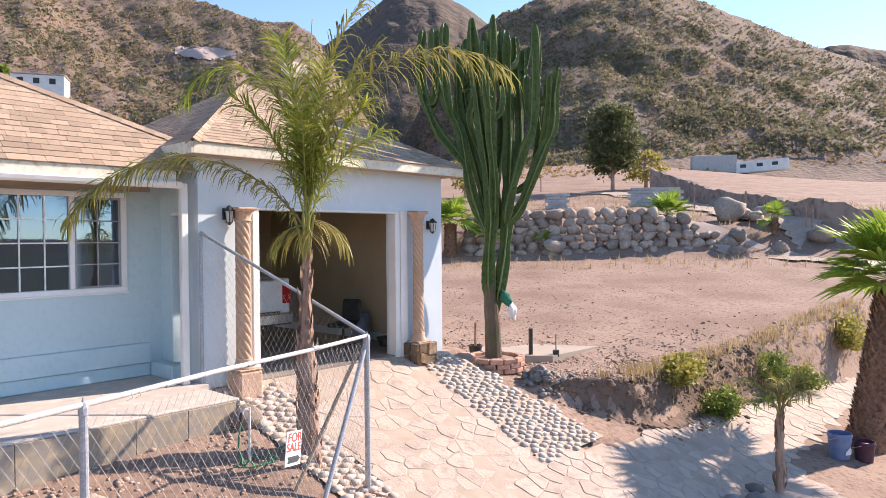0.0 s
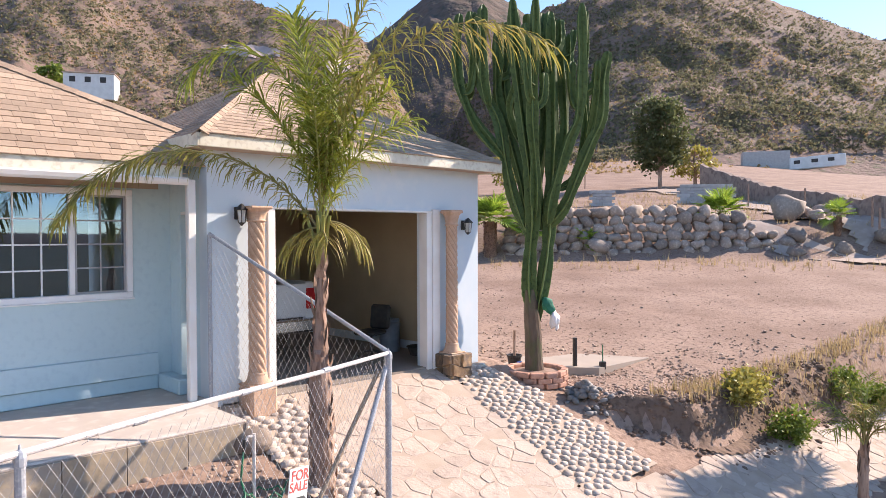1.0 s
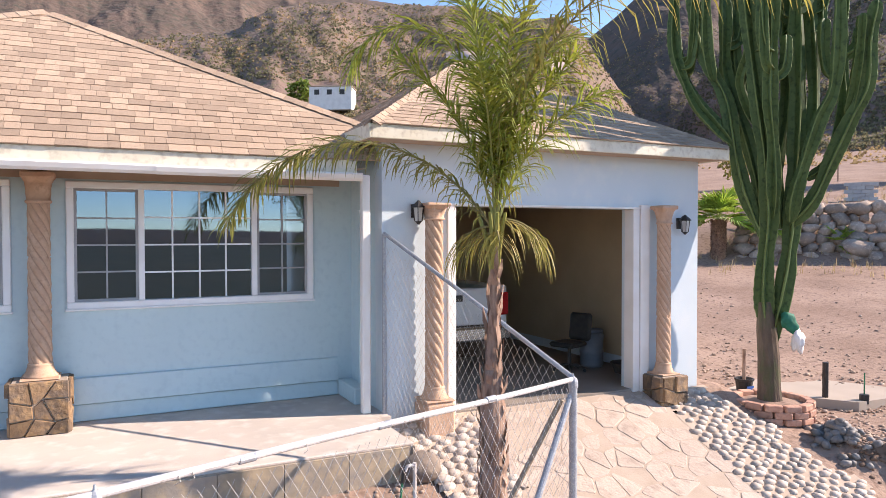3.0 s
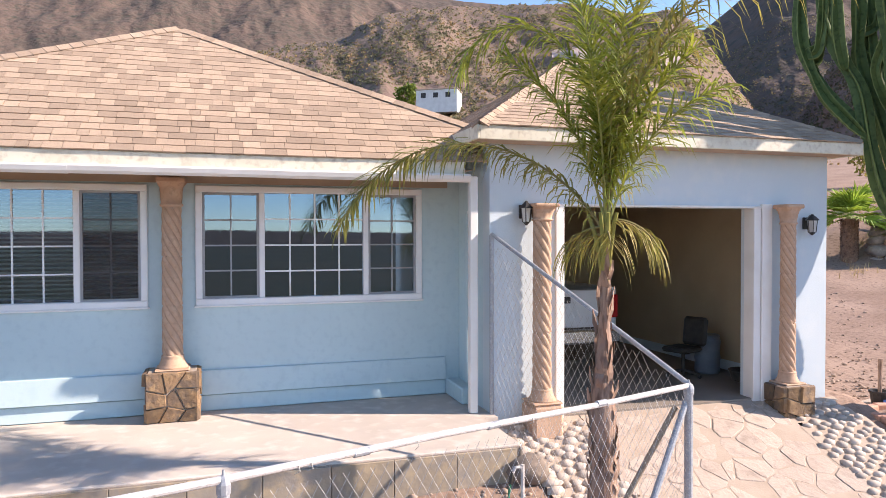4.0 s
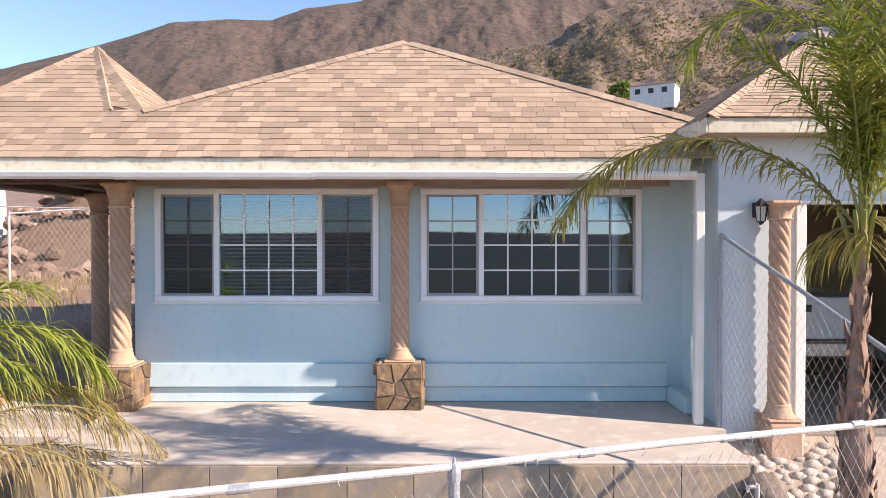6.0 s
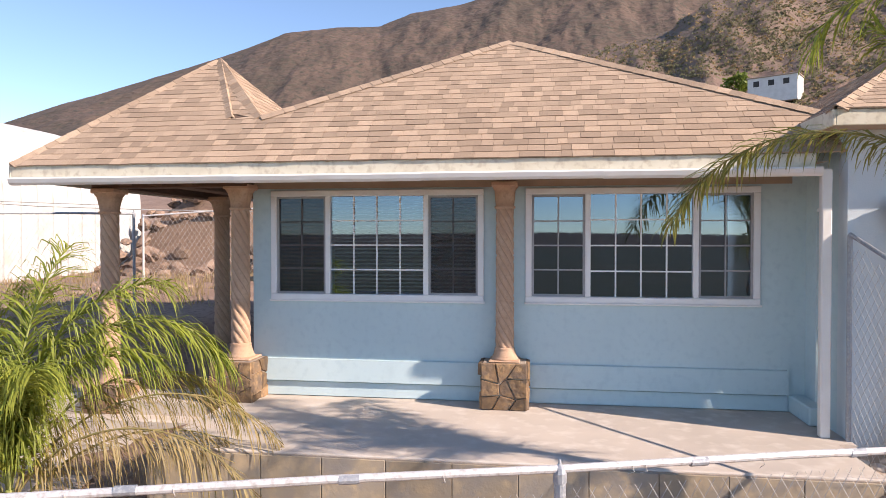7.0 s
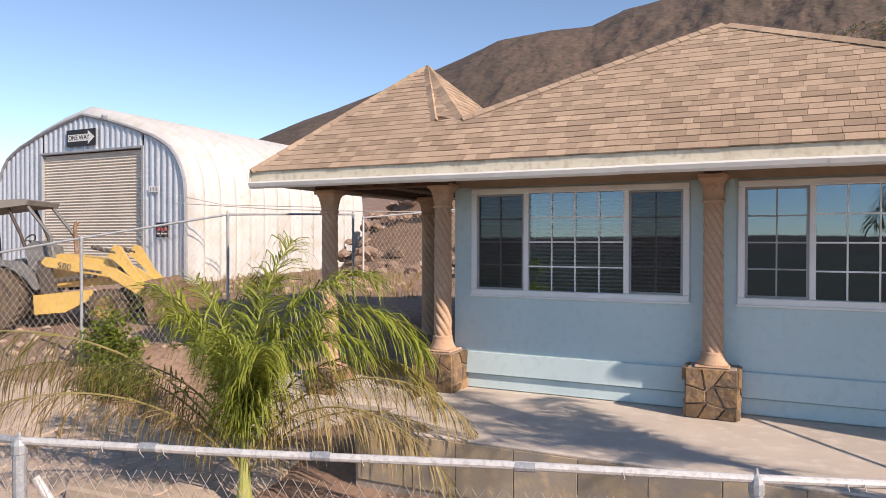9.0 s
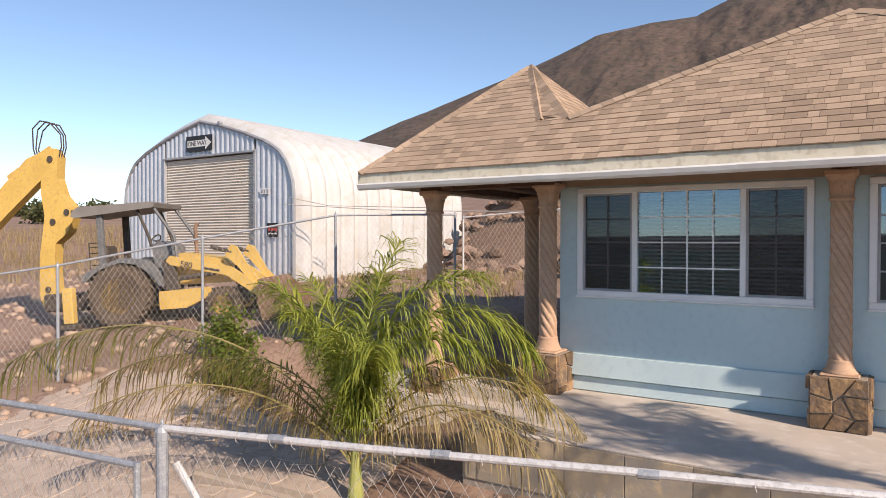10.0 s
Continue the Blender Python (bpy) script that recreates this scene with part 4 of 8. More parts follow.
def shaggy_trunk(palm, pts, radii, mat, flakes=40, seed=2, flake=0.16, name="trunk"):
    """A trunk with loose fibrous leaf bases hanging off it."""
    rnd = random.Random(seed)
    g = Geo()
    n = len(pts)
    fine = []
    fr = []
    for i in range(n - 1):
        for k in range(6):
            f = k / 6
            fine.append(Vector(pts[i]).lerp(Vector(pts[i + 1]), f))
            fr.append((radii[i] + (radii[i + 1] - radii[i]) * f) * rnd.uniform(0.9, 1.1))
    fine.append(Vector(pts[-1]))
    fr.append(radii[-1])
    g.tube(fine, fr, 14)
    t = part(name, g.get(), mat, palm)
    g = Geo()
    for k in range(flakes):
        i = rnd.randrange(len(fine) - 1)
        a = rnd.uniform(0, 2 * math.pi)
        o = Vector((math.cos(a), math.sin(a), 0))
        s = Vector((-math.sin(a), math.cos(a), 0))
        p = fine[i] + o * fr[i] * 0.92
        L, w = flake * rnd.uniform(0.6, 1.5), rnd.uniform(0.02, 0.045)
        up = 1 if rnd.random() < 0.7 else -1
        q = p + Vector((0, 0, up * L)) + o * rnd.uniform(0.005, 0.06)
        m = (p + q) / 2 + o * 0.012
        g.add([p - s * w, p + s * w, m - s * w * 0.9, m + s * w * 0.9, q - s * w * 0.25, q + s * w * 0.25, m - o * 0.015], [(0, 1, 3, 2), (2, 3, 5, 4), (0, 2, 6), (1, 6, 3)])
    part("bark_strips", g.get(), mat, t)["kind"] = "stuff"
    return t


# queen palm beside the drive
PX, PY = 3.72, -3.12
palm = thing("queen_palm", "young queen palm with a shaggy trunk and arching fronds", "palm tree", (PX, PY, ground_z(PX, PY)))
O = Vector((0, 0, -ground_z(PX, PY)))          # local z of the porch level


def L_(x, y, z):
    return Vector((x, y, z)) + O


shaggy_trunk(palm, [L_(-0.05, -0.12, -1.15), L_(-0.03, -0.08, -0.5), L_(-0.02, -0.04, 0.1), L_(0.0, 0.0, 0.7), L_(0.0, 0.0, 1.0)], [0.15, 0.13, 0.115, 0.10, 0.06], M_BARK, 90)
shaggy_trunk(palm, [L_(0, 0, 0.95), L_(0.02, 0, 1.35), L_(0.03, 0.0, 1.7)], [0.055, 0.045, 0.042], M_BARK, 16, 5, 0.2, "upper_trunk")
for k, (az, lean) in enumerate(((135, 17), (90, 4), (320, 10), (20, 6), (200, 8), (250, 12))):
    pts = bend_path(L_(0.03, 0, 1.5), az, 90 - lean * 0.4, 0.75, lean, 6)
    g = Geo().tube(pts, [0.038, 0.034, 0.03, 0.026, 0.023, 0.02, 0.016], 8)
    part("leaf_sheath", g.get(), M_SHEATH, palm, "yellow-green leaf sheath")
T = L_(0.03, 0, 2.15)
spec = [  # azimuth, elevation, length, droop, leaflets, leaf length, material, hang, power, spread
    (140, 58, 3.3, 122, 130, 0.44, M_PALM_DARK, 1.2, 1.1, 0.9),
    (140, 87, 2.9, 170, 80, 0.46, M_PALM, 1.5, 2.6, 0.6),
    (-70, 85, 3.7, 128, 90, 0.56, M_PALM_YEL, 1.8, 1.3, 0.9),
    (100, 87, 2.3, 26, 74, 0.50, M_PALM, 0.8, 2.0, 0.6),
    (-20, 83, 2.6, 50, 74, 0.48, M_PALM_DARK, 0.9, 2.0, 0.6),
    (200, 86, 2.2, 26, 74, 0.50, M_PALM, 0.8, 2.0, 0.6),
    (10, 81, 2.2, 55, 74, 0.48, M_PALM, 0.9, 1.6, 0.6),
    (255, 84, 1.9, 40, 70, 0.48, M_PALM, 0.9, 1.6, 0.65),
    (-38, 86, 3.1, 40, 80, 0.40, M_PALM_DARK, 0.8, 2.2, 0.6),
    (300, 80, 1.7, 45, 64, 0.46, M_PALM, 0.9, 1.3, 0.7),
    (60, 80, 1.8, 45, 64, 0.46, M_PALM, 0.9, 1.3, 0.7),
    (230, 76, 1.5, 50, 56, 0.44, M_PALM, 0.9, 1.4, 0.7),
    (-55, 74, 1.6, 60, 56, 0.44, M_PALM, 1.0, 1.4, 0.7),
    (165, 78, 1.8, 50, 60, 0.46, M_PALM, 0.9, 1.5, 0.7),
]
for k, (az, el, ln, dr, nl, ll, mt, hg, pw, spr) in enumerate(spec):
    add_frond(palm, mt, 100 + k, base=T + Vector((0, 0, 0.05 * (k % 4) - 0.1)), az=az, elev=el, length=ln, droop=dr, leaflets=nl, leaf_len=ll, width=0.019, hang=hg * 0.58, power=pw, bare=0.05 if k < 3 else 0.2, spread=spr)
pts = bend_path(T, 20, 88, 2.5, 6, 10)
g = Geo().tube(pts, [0.02 * (1 - i / 11) + 0.003 for i in range(11)], 6)
part("spear_leaf", g.get(), M_STEM, palm, "unopened upright spear leaf")
for k, (az, el, ln, dr) in enumerate(((-38, 15, 0.55, 80), (-30, 25, 0.45, 90), (150, 10, 0.42, 70), (250, 15, 0.3, 90), (135, 5, 0.36, 60))):
    add_frond(palm, M_PALM_YEL, 140 + k, base=T + Vector((0, 0, 0.02 - 0.03 * k)), az=az, elev=el, length=ln, droop=dr, leaflets=11, leaf_len=0.42, width=0.011, hang=1.7, power=0.8, bare=0.05, spread=0.7)

# low queen palm on the west side of the yard
SX, SY = -4.25, -3.05
palm2 = thing("queen_palm", "bushy young queen palm with drooping green and drying fronds", "palm tree", (SX, SY, ground_z(SX, SY)))
B = Vector((0, 0, 0.12))
g = Geo().lathe([(0.08, -0.1), (0.085, 0.1), (0.06, 0.35), (0.04, 0.6)], 12)
part("trunk", g.get(), M_STEM, palm2)
spec2 = [
    (20, 86, 2.9, 90, 100, 0.55, M_PALM, 0.9, 1.6), (25, 84, 3.3, 150, 110, 0.62, M_PALM, 1.2, 1.6),
    (120, 84, 2.6, 70, 90, 0.55, M_PALM, 0.8, 1.5), (200, 82, 2.4, 60, 90, 0.55, M_PALM, 0.8, 1.6),
    (90, 87, 2.8, 50, 90, 0.55, M_PALM, 0.7, 1.8), (-40, 82, 2.1, 80, 90, 0.5, M_PALM, 0.9, 1.4), (250, 84, 2.1, 55, 90, 0.5, M_PALM, 0.7, 1.6),
    (300, 82, 2.0, 60, 80, 0.5, M_PALM, 0.8, 1.5), (10, 84, 2.5, 110, 90, 0.55, M_PALM, 1.0, 1.6), (165, 84, 2.5, 60, 90, 0.52, M_PALM, 0.8, 1.7),
    (33, 74, 2.6, 130, 100, 0.58, M_PALM_YEL, 1.2, 1.3),
    (22, 66, 3.0, 128, 60, 0.5, M_PALM_DRY, 1.2, 1.1), (2, 62, 2.8, 122, 56, 0.48, M_PALM_DRY, 1.2, 1.0), 
    (214, 64, 4.3, 100, 90, 0.62, M_PALM_DARK, 1.5, 1.0), 
    (190, 72, 2.7, 108, 60, 0.5, M_PALM_DARK, 1.1, 1.0), (150, 74, 2.3, 80, 60, 0.48, M_PALM, 0.9, 1.2),
    (204, 62, 3.5, 98, 80, 0.6, M_PALM_DRY, 1.5, 1.0), (223, 58, 3.1, 92, 70, 0.55, M_PALM_DRY, 1.4, 1.0), (28, 58, 2.5, 105, 64, 0.52, M_PALM_DRY, 1.3, 1.0),
]
for k, (az, el, ln, dr, nl, ll, mt, hg, pw) in enumerate(spec2):
    add_frond(palm2, mt, 200 + k, base=B + Vector((0, 0, 0.5 - 0.016 * k)), az=az, elev=el, length=ln * (0.86 if mt is M_PALM else 1.0), droop=dr, leaflets=int(nl * 1.35), leaf_len=ll, width=0.017 if mt is M_PALM else 0.013, hang=hg * (1.0 if mt is M_PALM else 1.8), power=pw, bare=0.12, spread=0.5)


def fan_leaf_geo(base, az, elev, stalk, radius, seed, blades=26, fold=0.25):
    """A fan leaf: a stalk that ends in a pleated half-disc of blades."""
    rnd = random.Random(seed)
    pts = bend_path(base, az, elev, stalk, 25, 6)
    stem, leaf = Geo(), Geo()
    stem.tube(pts, [0.014, 0.013, 0.012, 0.011, 0.01, 0.009, 0.008], 5)
    c = pts[-1]
    d = (pts[-1] - pts[-2]).normalized()
    side = d.cross(Vector((0, 0, 1))).normalized()
    up = side.cross(d)
    for k in range(blades):
        a = radians(-110 + 220 * k / (blades - 1) + rnd.uniform(-2, 2))
        dv = (d * math.cos(a) + side * math.sin(a) + up * fold * abs(math.sin(a))).normalized()
        R = radius * (0.72 + 0.28 * math.cos(a * 0.8)) * rnd.uniform(0.88, 1.08)
        m = c + dv * R * 0.6
        e = c + dv * R + Vector((0, 0, -R * rnd.uniform(0.02, 0.22)))
        s = dv.cross(up).normalized()
        w = R * 0.6 * 0.075
        z = up * w * 0.7
        leaf.add([c, m - s * w, m + z, m + s * w, e], [(0, 1, 2), (0, 2, 3), (1, 4, 2), (2, 4, 3)])
    return stem, leaf


M_FAN = leaf_material("fan_palm_leaf", (0.22, 0.33, 0.04), (0.32, 0.40, 0.06), (0.15, 0.24, 0.03))
M_TRUNK_FAN = material("fan_palm_boots", (0.20, 0.11, 0.07), (0.28, 0.17, 0.11), 10, 0.95, bump=0.7, bump_scale=30, third=(0.10, 0.06, 0.045), fine=18, random_tint=0.25, island=True)


def fan_palm(at, trunk_h, trunk_r, leaf_r, stalk, count, label, seed, lean=(0, 0)):
    p = thing("fan_palm", label, "palm tree", at, "fan palms")
    rnd = random.Random(seed)
    lx, ly = lean
    g = Geo().tube([(0, 0, -0.2), (lx * 0.5, ly * 0.5, trunk_h * 0.5), (lx, ly, trunk_h)], [trunk_r, trunk_r * 0.95, trunk_r * 0.8], 14)
    t = part("trunk", g.get(), M_TRUNK_FAN, p)
    g = Geo()
    n = int(trunk_h * trunk_r * 900) + 20
    for k in range(n):
        z = -0.05 + trunk_h * (k + rnd.random()) / n
        a = k * 2.39996 + rnd.uniform(-.2, .2)
        o, s = Vector((math.cos(a), math.sin(a), 0)), Vector((-math.sin(a), math.cos(a), 0))
        q = o * trunk_r * 0.9 + Vector((lx * z / trunk_h, ly * z / trunk_h, z))
        w, L = 0.032 * (0.5 + trunk_r * 2), rnd.uniform(0.06, 0.13)
        tip = q + o * rnd.uniform(0.03, 0.07) + Vector((0, 0, L))
        g.add([q - s * w, q + s * w, tip + s * w * 0.4, tip - s * w * 0.4, q + Vector((0, 0, L * 0.7))], [(0, 1, 2, 3), (1, 4, 2), (0, 3, 4)])
    part("leaf_boots", g.get(), M_TRUNK_FAN, t)["kind"] = "stuff"
    for k in range(count):
        f = k / max(1, count - 1)
        stem, leaf = fan_leaf_geo(Vector((lx, ly, trunk_h)), k * 137.5 + rnd.uniform(-12, 12), 82 - 85 * f + rnd.uniform(-8, 8), stalk * rnd.uniform(0.8, 1.2), leaf_r * rnd.uniform(0.85, 1.1), seed * 50 + k)
        lf = part("fan_leaf", leaf.get(), M_FAN, p)
        part("leaf_stalk", stem.get(), M_STEM, lf)
    return p


# ---- chain-link fence in front ----
FENCE = thing("chain_link_fence", "galvanised chain-link fence with a pale top rail", "fence")


def fence_z(x):
    return 0.84 - 0.012 * max(0, x)


F_POSTS = [(4.214, -3.662), (0.516, -4.95), (-3.16, -6.07)]


def chain_link(name, parent, a, b, top_a, top_b, bot_a, bot_b, pitch=0.085, r=0.0015):
    """Diamond mesh of wire between two posts; tops and bottoms may slope."""
    a, b = Vector((*a, 0)), Vector((*b, 0))
    L = (b - a).length
    d = (b - a) / L
    nrm = Vector((-d.y, d.x, 0))
    g = Geo()

    def top(s):
        return top_a + (top_b - top_a) * s / L

    def bot(s):
        return bot_a + (bot_b - bot_a) * s / L
    H = max(top_a, top_b) - min(bot_a, bot_b)
    for sg in (1, -1):
        n = int((L + H) / pitch) + 2
        for k in range(n):
            s0 = -H + k * pitch if sg > 0 else k * pitch
            run = []
            for q in range(0, 25):
                h = H * q / 24
                s = s0 + sg * h * 0.62 if sg > 0 else s0 - h * 0.62
                z = min(bot_a, bot_b) + h
                if 0 <= s <= L and bot(s) <= z <= top(s):
                    wob = 0.004 * math.sin(k * 1.3 + q)
                    run.append(a + d * s + Vector((0, 0, z)) + nrm * (0.003 * sg + wob))
            if len(run) > 1:
                g.tube([run[0], run[len(run) // 2], run[-1]] if len(run) > 2 else run, r, 3, cap=False)
    ob = part(name, g.get(), M_WIRE, parent, "diamond wire mesh")
    ob["kind"] = "stuff"
    return ob


def post(parent, x, y, z0, z1, r=0.03, mat=None, cap=True):
    g = Geo().tube([(x, y, z0), (x, y, z1)], r, 12)
    p = part("post", g.get(), mat or M_GALV, parent)
    if cap:
        g = Geo().lathe([(r * 1.18, -0.05), (r * 1.2, 0.0), (r * 0.9, 0.03), (r * 0.3, 0.045), (r * 0.2, 0.07)], 10, (x, y, z1))
        part("post_cap", g.get(), M_GALV, p)
    return p


for k, (x, y) in enumerate(F_POSTS):
    post(FENCE, x, y, ground_z(x, y) - 0.3, fence_z(x) - 0.02, 0.036 if k != 1 else 0.03)
for (xa, ya), (xb, yb) in zip(F_POSTS, F_POSTS[1:]):
    mid = Vector(((xa + xb) / 2, (ya + yb) / 2, 0))
    g = Geo().tube([(xa, ya, fence_z(xa)), (xa * .7 + xb * .3, ya * .7 + yb * .3, fence_z(xa) + 0.006), (xa * .35 + xb * .65, ya * .35 + yb * .65, fence_z(xb) - 0.008), (xb, yb, fence_z(xb))], 0.0215, 10)
    part("top_rail", g.get(), M_GALV_OLD, FENCE, "whitened steel top rail")
    for f in (0.28, 0.55, 0.8):
        p = Vector((xa + (xb - xa) * f, ya + (yb - ya) * f, fence_z(xa) * (1 - f) + fence_z(xb) * f))
        d = Vector((xb - xa, yb - ya, 0)).normalized()
        part("rail_sleeve", Geo().tube([p - d * 0.05, p + d * 0.05], 0.025, 10).get(), M_GALV, FENCE)
    chain_link("wire_mesh", FENCE, (xa, ya), (xb, yb), fence_z(xa) - 0.02, fence_z(xb) - 0.02, ground_z(xa, ya) + 0.02, ground_z(xb, yb) + 0.02)
# rail runs on past the gate post
g = Geo().tube([(-3.16, -6.07, 0.84), (-4.8, -6.36, 0.86), (-6.6, -6.6, 0.9)], 0.021, 10)
part("top_rail", g.get(), M_GALV, FENCE)
chain_link("wire_mesh", FENCE, (-3.16, -6.07), (-6.6, -6.6), 0.84, 0.88, -1.5, -1.5)
# braces of the corner post
for (x0, y0, z0), (x1, y1, z1), mt, r in (((4.20, -3.65, 0.66), (3.25, -4.05, ground_z(3.25, -4.05)), M_GALV, 0.027),):
    g = Geo().tube([(x0, y0, z0), (x1, y1, z1)], r, 10)
    part("brace", g.get(), mt, FENCE, "slanting steel brace")
M_WOODBAR = material("weathered_wood_prop", (0.36, 0.28, 0.20), (0.28, 0.22, 0.16), 6, 0.9, bump=0.3, stretch=(1, 1, 4))
g = Geo().tube([(4.13, -3.60, 0.60), (3.1, -3.75, ground_z(3.1, -3.75))], 0.024, 7)
part("wooden_prop", g.get(), M_WOODBAR, FENCE, "weathered wooden prop")
# panel that slopes up to the garage wall
g = Geo().tube([(3.44, -1.16, -0.12), (3.44, -1.16, 2.05)], 0.026, 10)
part("wall_post", g.get(), M_GALV, FENCE)
g = Geo().tube([(3.44, -1.16, 2.06), (3.83, -2.42, 1.43), (4.214, -3.662, 0.80)], 0.022, 10)
part("sloping_rail", g.get(), M_GALV, FENCE)
chain_link("wire_mesh", FENCE, (3.44, -1.16), (4.214, -3.662), 2.03, 0.80, -0.2, -1.05)
# wire ties hanging off the rail
g = Geo()
rnd = random.Random(9)
for k in range(14):
    f = rnd.random()
    i = k % 2
    (xa, ya), (xb, yb) = F_POSTS[i], F_POSTS[i + 1]
    p = Vector((xa + (xb - xa) * f, ya + (yb - ya) * f, fence_z(xa) * (1 - f) + fence_z(xb) * f))
    g.tube([p + Vector((0, -0.024, 0.005)), p + Vector((0.01, -0.02, -0.03)), p + Vector((0.02 * rnd.uniform(-1, 1), 0.02, -0.045 - 0.02 * rnd.random()))], 0.0022, 4)
part("wire_ties", g.get(), M_WIRE, FENCE)["kind"] = "stuff"

# gate with a lower rail, west of the gate post
GATE = thing("chain_link_gate", "low galvanised pipe gate beside the fence post", "gate")
g = Geo()
g.tube([(-3.27, -6.16, 0.62), (-4.9, -6.46, 0.66)], 0.021, 10)
g.tube([(-3.27, -6.16, 0.64), (-3.27, -6.16, -1.2)], 0.021, 10)
part("gate_frame", g.get(), M_GALV, GATE)
chain_link("wire_mesh", GATE, (-3.27, -6.16), (-4.9, -6.46), 0.61, 0.64, -1.2, -1.2)
g = Geo().tube([(-3.13, -6.0, 0.62), (-2.7, -5.75, -0.2), (-2.45, -5.6, -0.9)], 0.024, 10)
part("brace", g.get(), M_GALV_OLD, FENCE, "slanting pale steel brace")

# ---- hanging sign ----
M_SIGN = material("white_sign_board", (0.78, 0.76, 0.74), (0.72, 0.70, 0.68), 9, 0.5)
M_RED = material("faded_red_letters", (0.62, 0.10, 0.09), (0.55, 0.12, 0.10), 14, 0.6)
M_INK = material("dark_grey_ink", (0.05, 0.06, 0.06), (0.09, 0.10, 0.10), 20, 0.6)
sd = (Vector((4.214, -3.662, 0)) - Vector((0.516, -4.95, 0))).normalized()
sign = thing("for_sale_sign", "white board with red FOR SALE letters wired to the fence", "sign", (2.76, -4.20, -0.13))
sm = pose(2.76, -4.20, -0.13, 0, 8, math.degrees(math.atan2(sd.y, sd.x)))
sign.matrix_world = sm
g = Geo().bevel_box(-0.13, -0.004, -0.17, 0.13, 0.004, 0.17, 0.002)
part("board", g.get(), M_SIGN, sign)


def lettering(parent, text, size, x, z, mat, y=-0.007, name="lettering"):
    cu = bpy.data.curves.new(name, 'FONT')
    cu.body, cu.size, cu.align_x, cu.align_y = text, size, 'CENTER', 'CENTER'
    cu.extrude, cu.offset = 0.001, size * 0.012
    tmp = bpy.data.objects.new("tmp", cu)
    scene.collection.objects.link(tmp)
    dg = bpy.context.evaluated_depsgraph_get()
    me = bpy.data.meshes.new_from_object(tmp.evaluated_get(dg))
    bpy.data.objects.remove(tmp)
    me.materials.clear()
    me.materials.append(mat)
    ob = new(name, me)
    ob.parent = parent
    ob.matrix_local = pose(x, y, z, 90, 0, 0)
    return ob


lettering(sign, "FOR", 0.125, 0.01, 0.105, M_RED)
lettering(sign, "SALE", 0.115, 0.0, 0.01, M_RED)
g = Geo()
g.add([(-0.10, -0.007, -0.075), (0.08, -0.007, -0.075), (0.115, -0.007, -0.105), (0.08, -0.007, -0.14), (-0.10, -0.007, -0.14), (-0.08, -0.007, -0.107)], [(0, 5, 4, 3, 2, 1)])
part("arrow_shape", g.get(), M_INK, sign, "dark arrow shape")

# ---- water standpipe and hose ----
M_HOSE = material("green_rubber_hose", (0.03, 0.14, 0.07), (0.04, 0.20, 0.10), 10, 0.45)
M_PVC = material("pale_pvc_pipe", (0.62, 0.58, 0.54), (0.55, 0.5, 0.46), 8, 0.6)
hx, hy = 2.98, -3.05
gz = ground_z(hx, hy)
tap = thing("standpipe", "pale plastic standpipe with a tap in the yard", "tap", (hx, hy, gz))
g = Geo().tube([(0, 0, -0.1), (0, 0, 0.62)], 0.018, 8)
part("pipe", g.get(), M_PVC, tap)
g = Geo().tube([(0, 0, 0.6), (-0.07, 0, 0.6), (-0.09, 0, 0.56)], 0.016, 8)
part("tap_spout", g.get(), M_PVC, tap)
hose = thing("garden_hose", "green garden hose hanging to a loop on the dirt", "hose", (hx, hy, gz))
g = Geo()
pts = [(-0.10, 0.0, 0.56), (-0.13, -0.01, 0.40), (-0.16, -0.03, 0.2), (-0.13, -0.06, 0.05)]
for k in range(26):
    a = k / 26 * 9
    pts.append((-0.02 + 0.22 * math.cos(a + 2.6) + 0.004 * k, -0.14 + 0.15 * math.sin(a + 2.6), 0.025 + 0.003 * k * (k % 3 == 0)))
pts += [(0.4, 0.05, 0.03), (0.62, 0.05, 0.10)]
g.tube(pts, 0.011, 6)
part("tube", g.get(), M_HOSE, hose)
g = Geo().tube([(-0.10, 0, 0.58), (-0.115, -0.003, 0.46)], 0.016, 6)
part("hose_end", g.get(), M_BLACK, hose, "black hose fitting")


# ---- rocks ----
def rock_mesh(name, seed, mat, rx=1.0, ry=1.0, rz=1.0, rough=0.25, sub=2, flat=False):
    bm = bmesh.new()
    bmesh.ops.create_icosphere(bm, subdivisions=sub, radius=1)
    for v in bm.verts:
        n = noise.noise(v.co * 1.1 + Vector((seed * 3.7, seed * 1.3, 0))) + 0.5 * noise.noise(v.co * 2.4 + Vector((seed, 0, seed * 2.2)))
        v.co *= 1 + rough * n
        v.co.x *= rx
        v.co.y *= ry
        v.co.z *= rz
    me = bpy.data.meshes.new(name)
    bm.to_mesh(me)
    bm.free()
    me.materials.append(mat)
    if not flat:
        me.polygons.foreach_set("use_smooth", [True] * len(me.polygons))
    return me


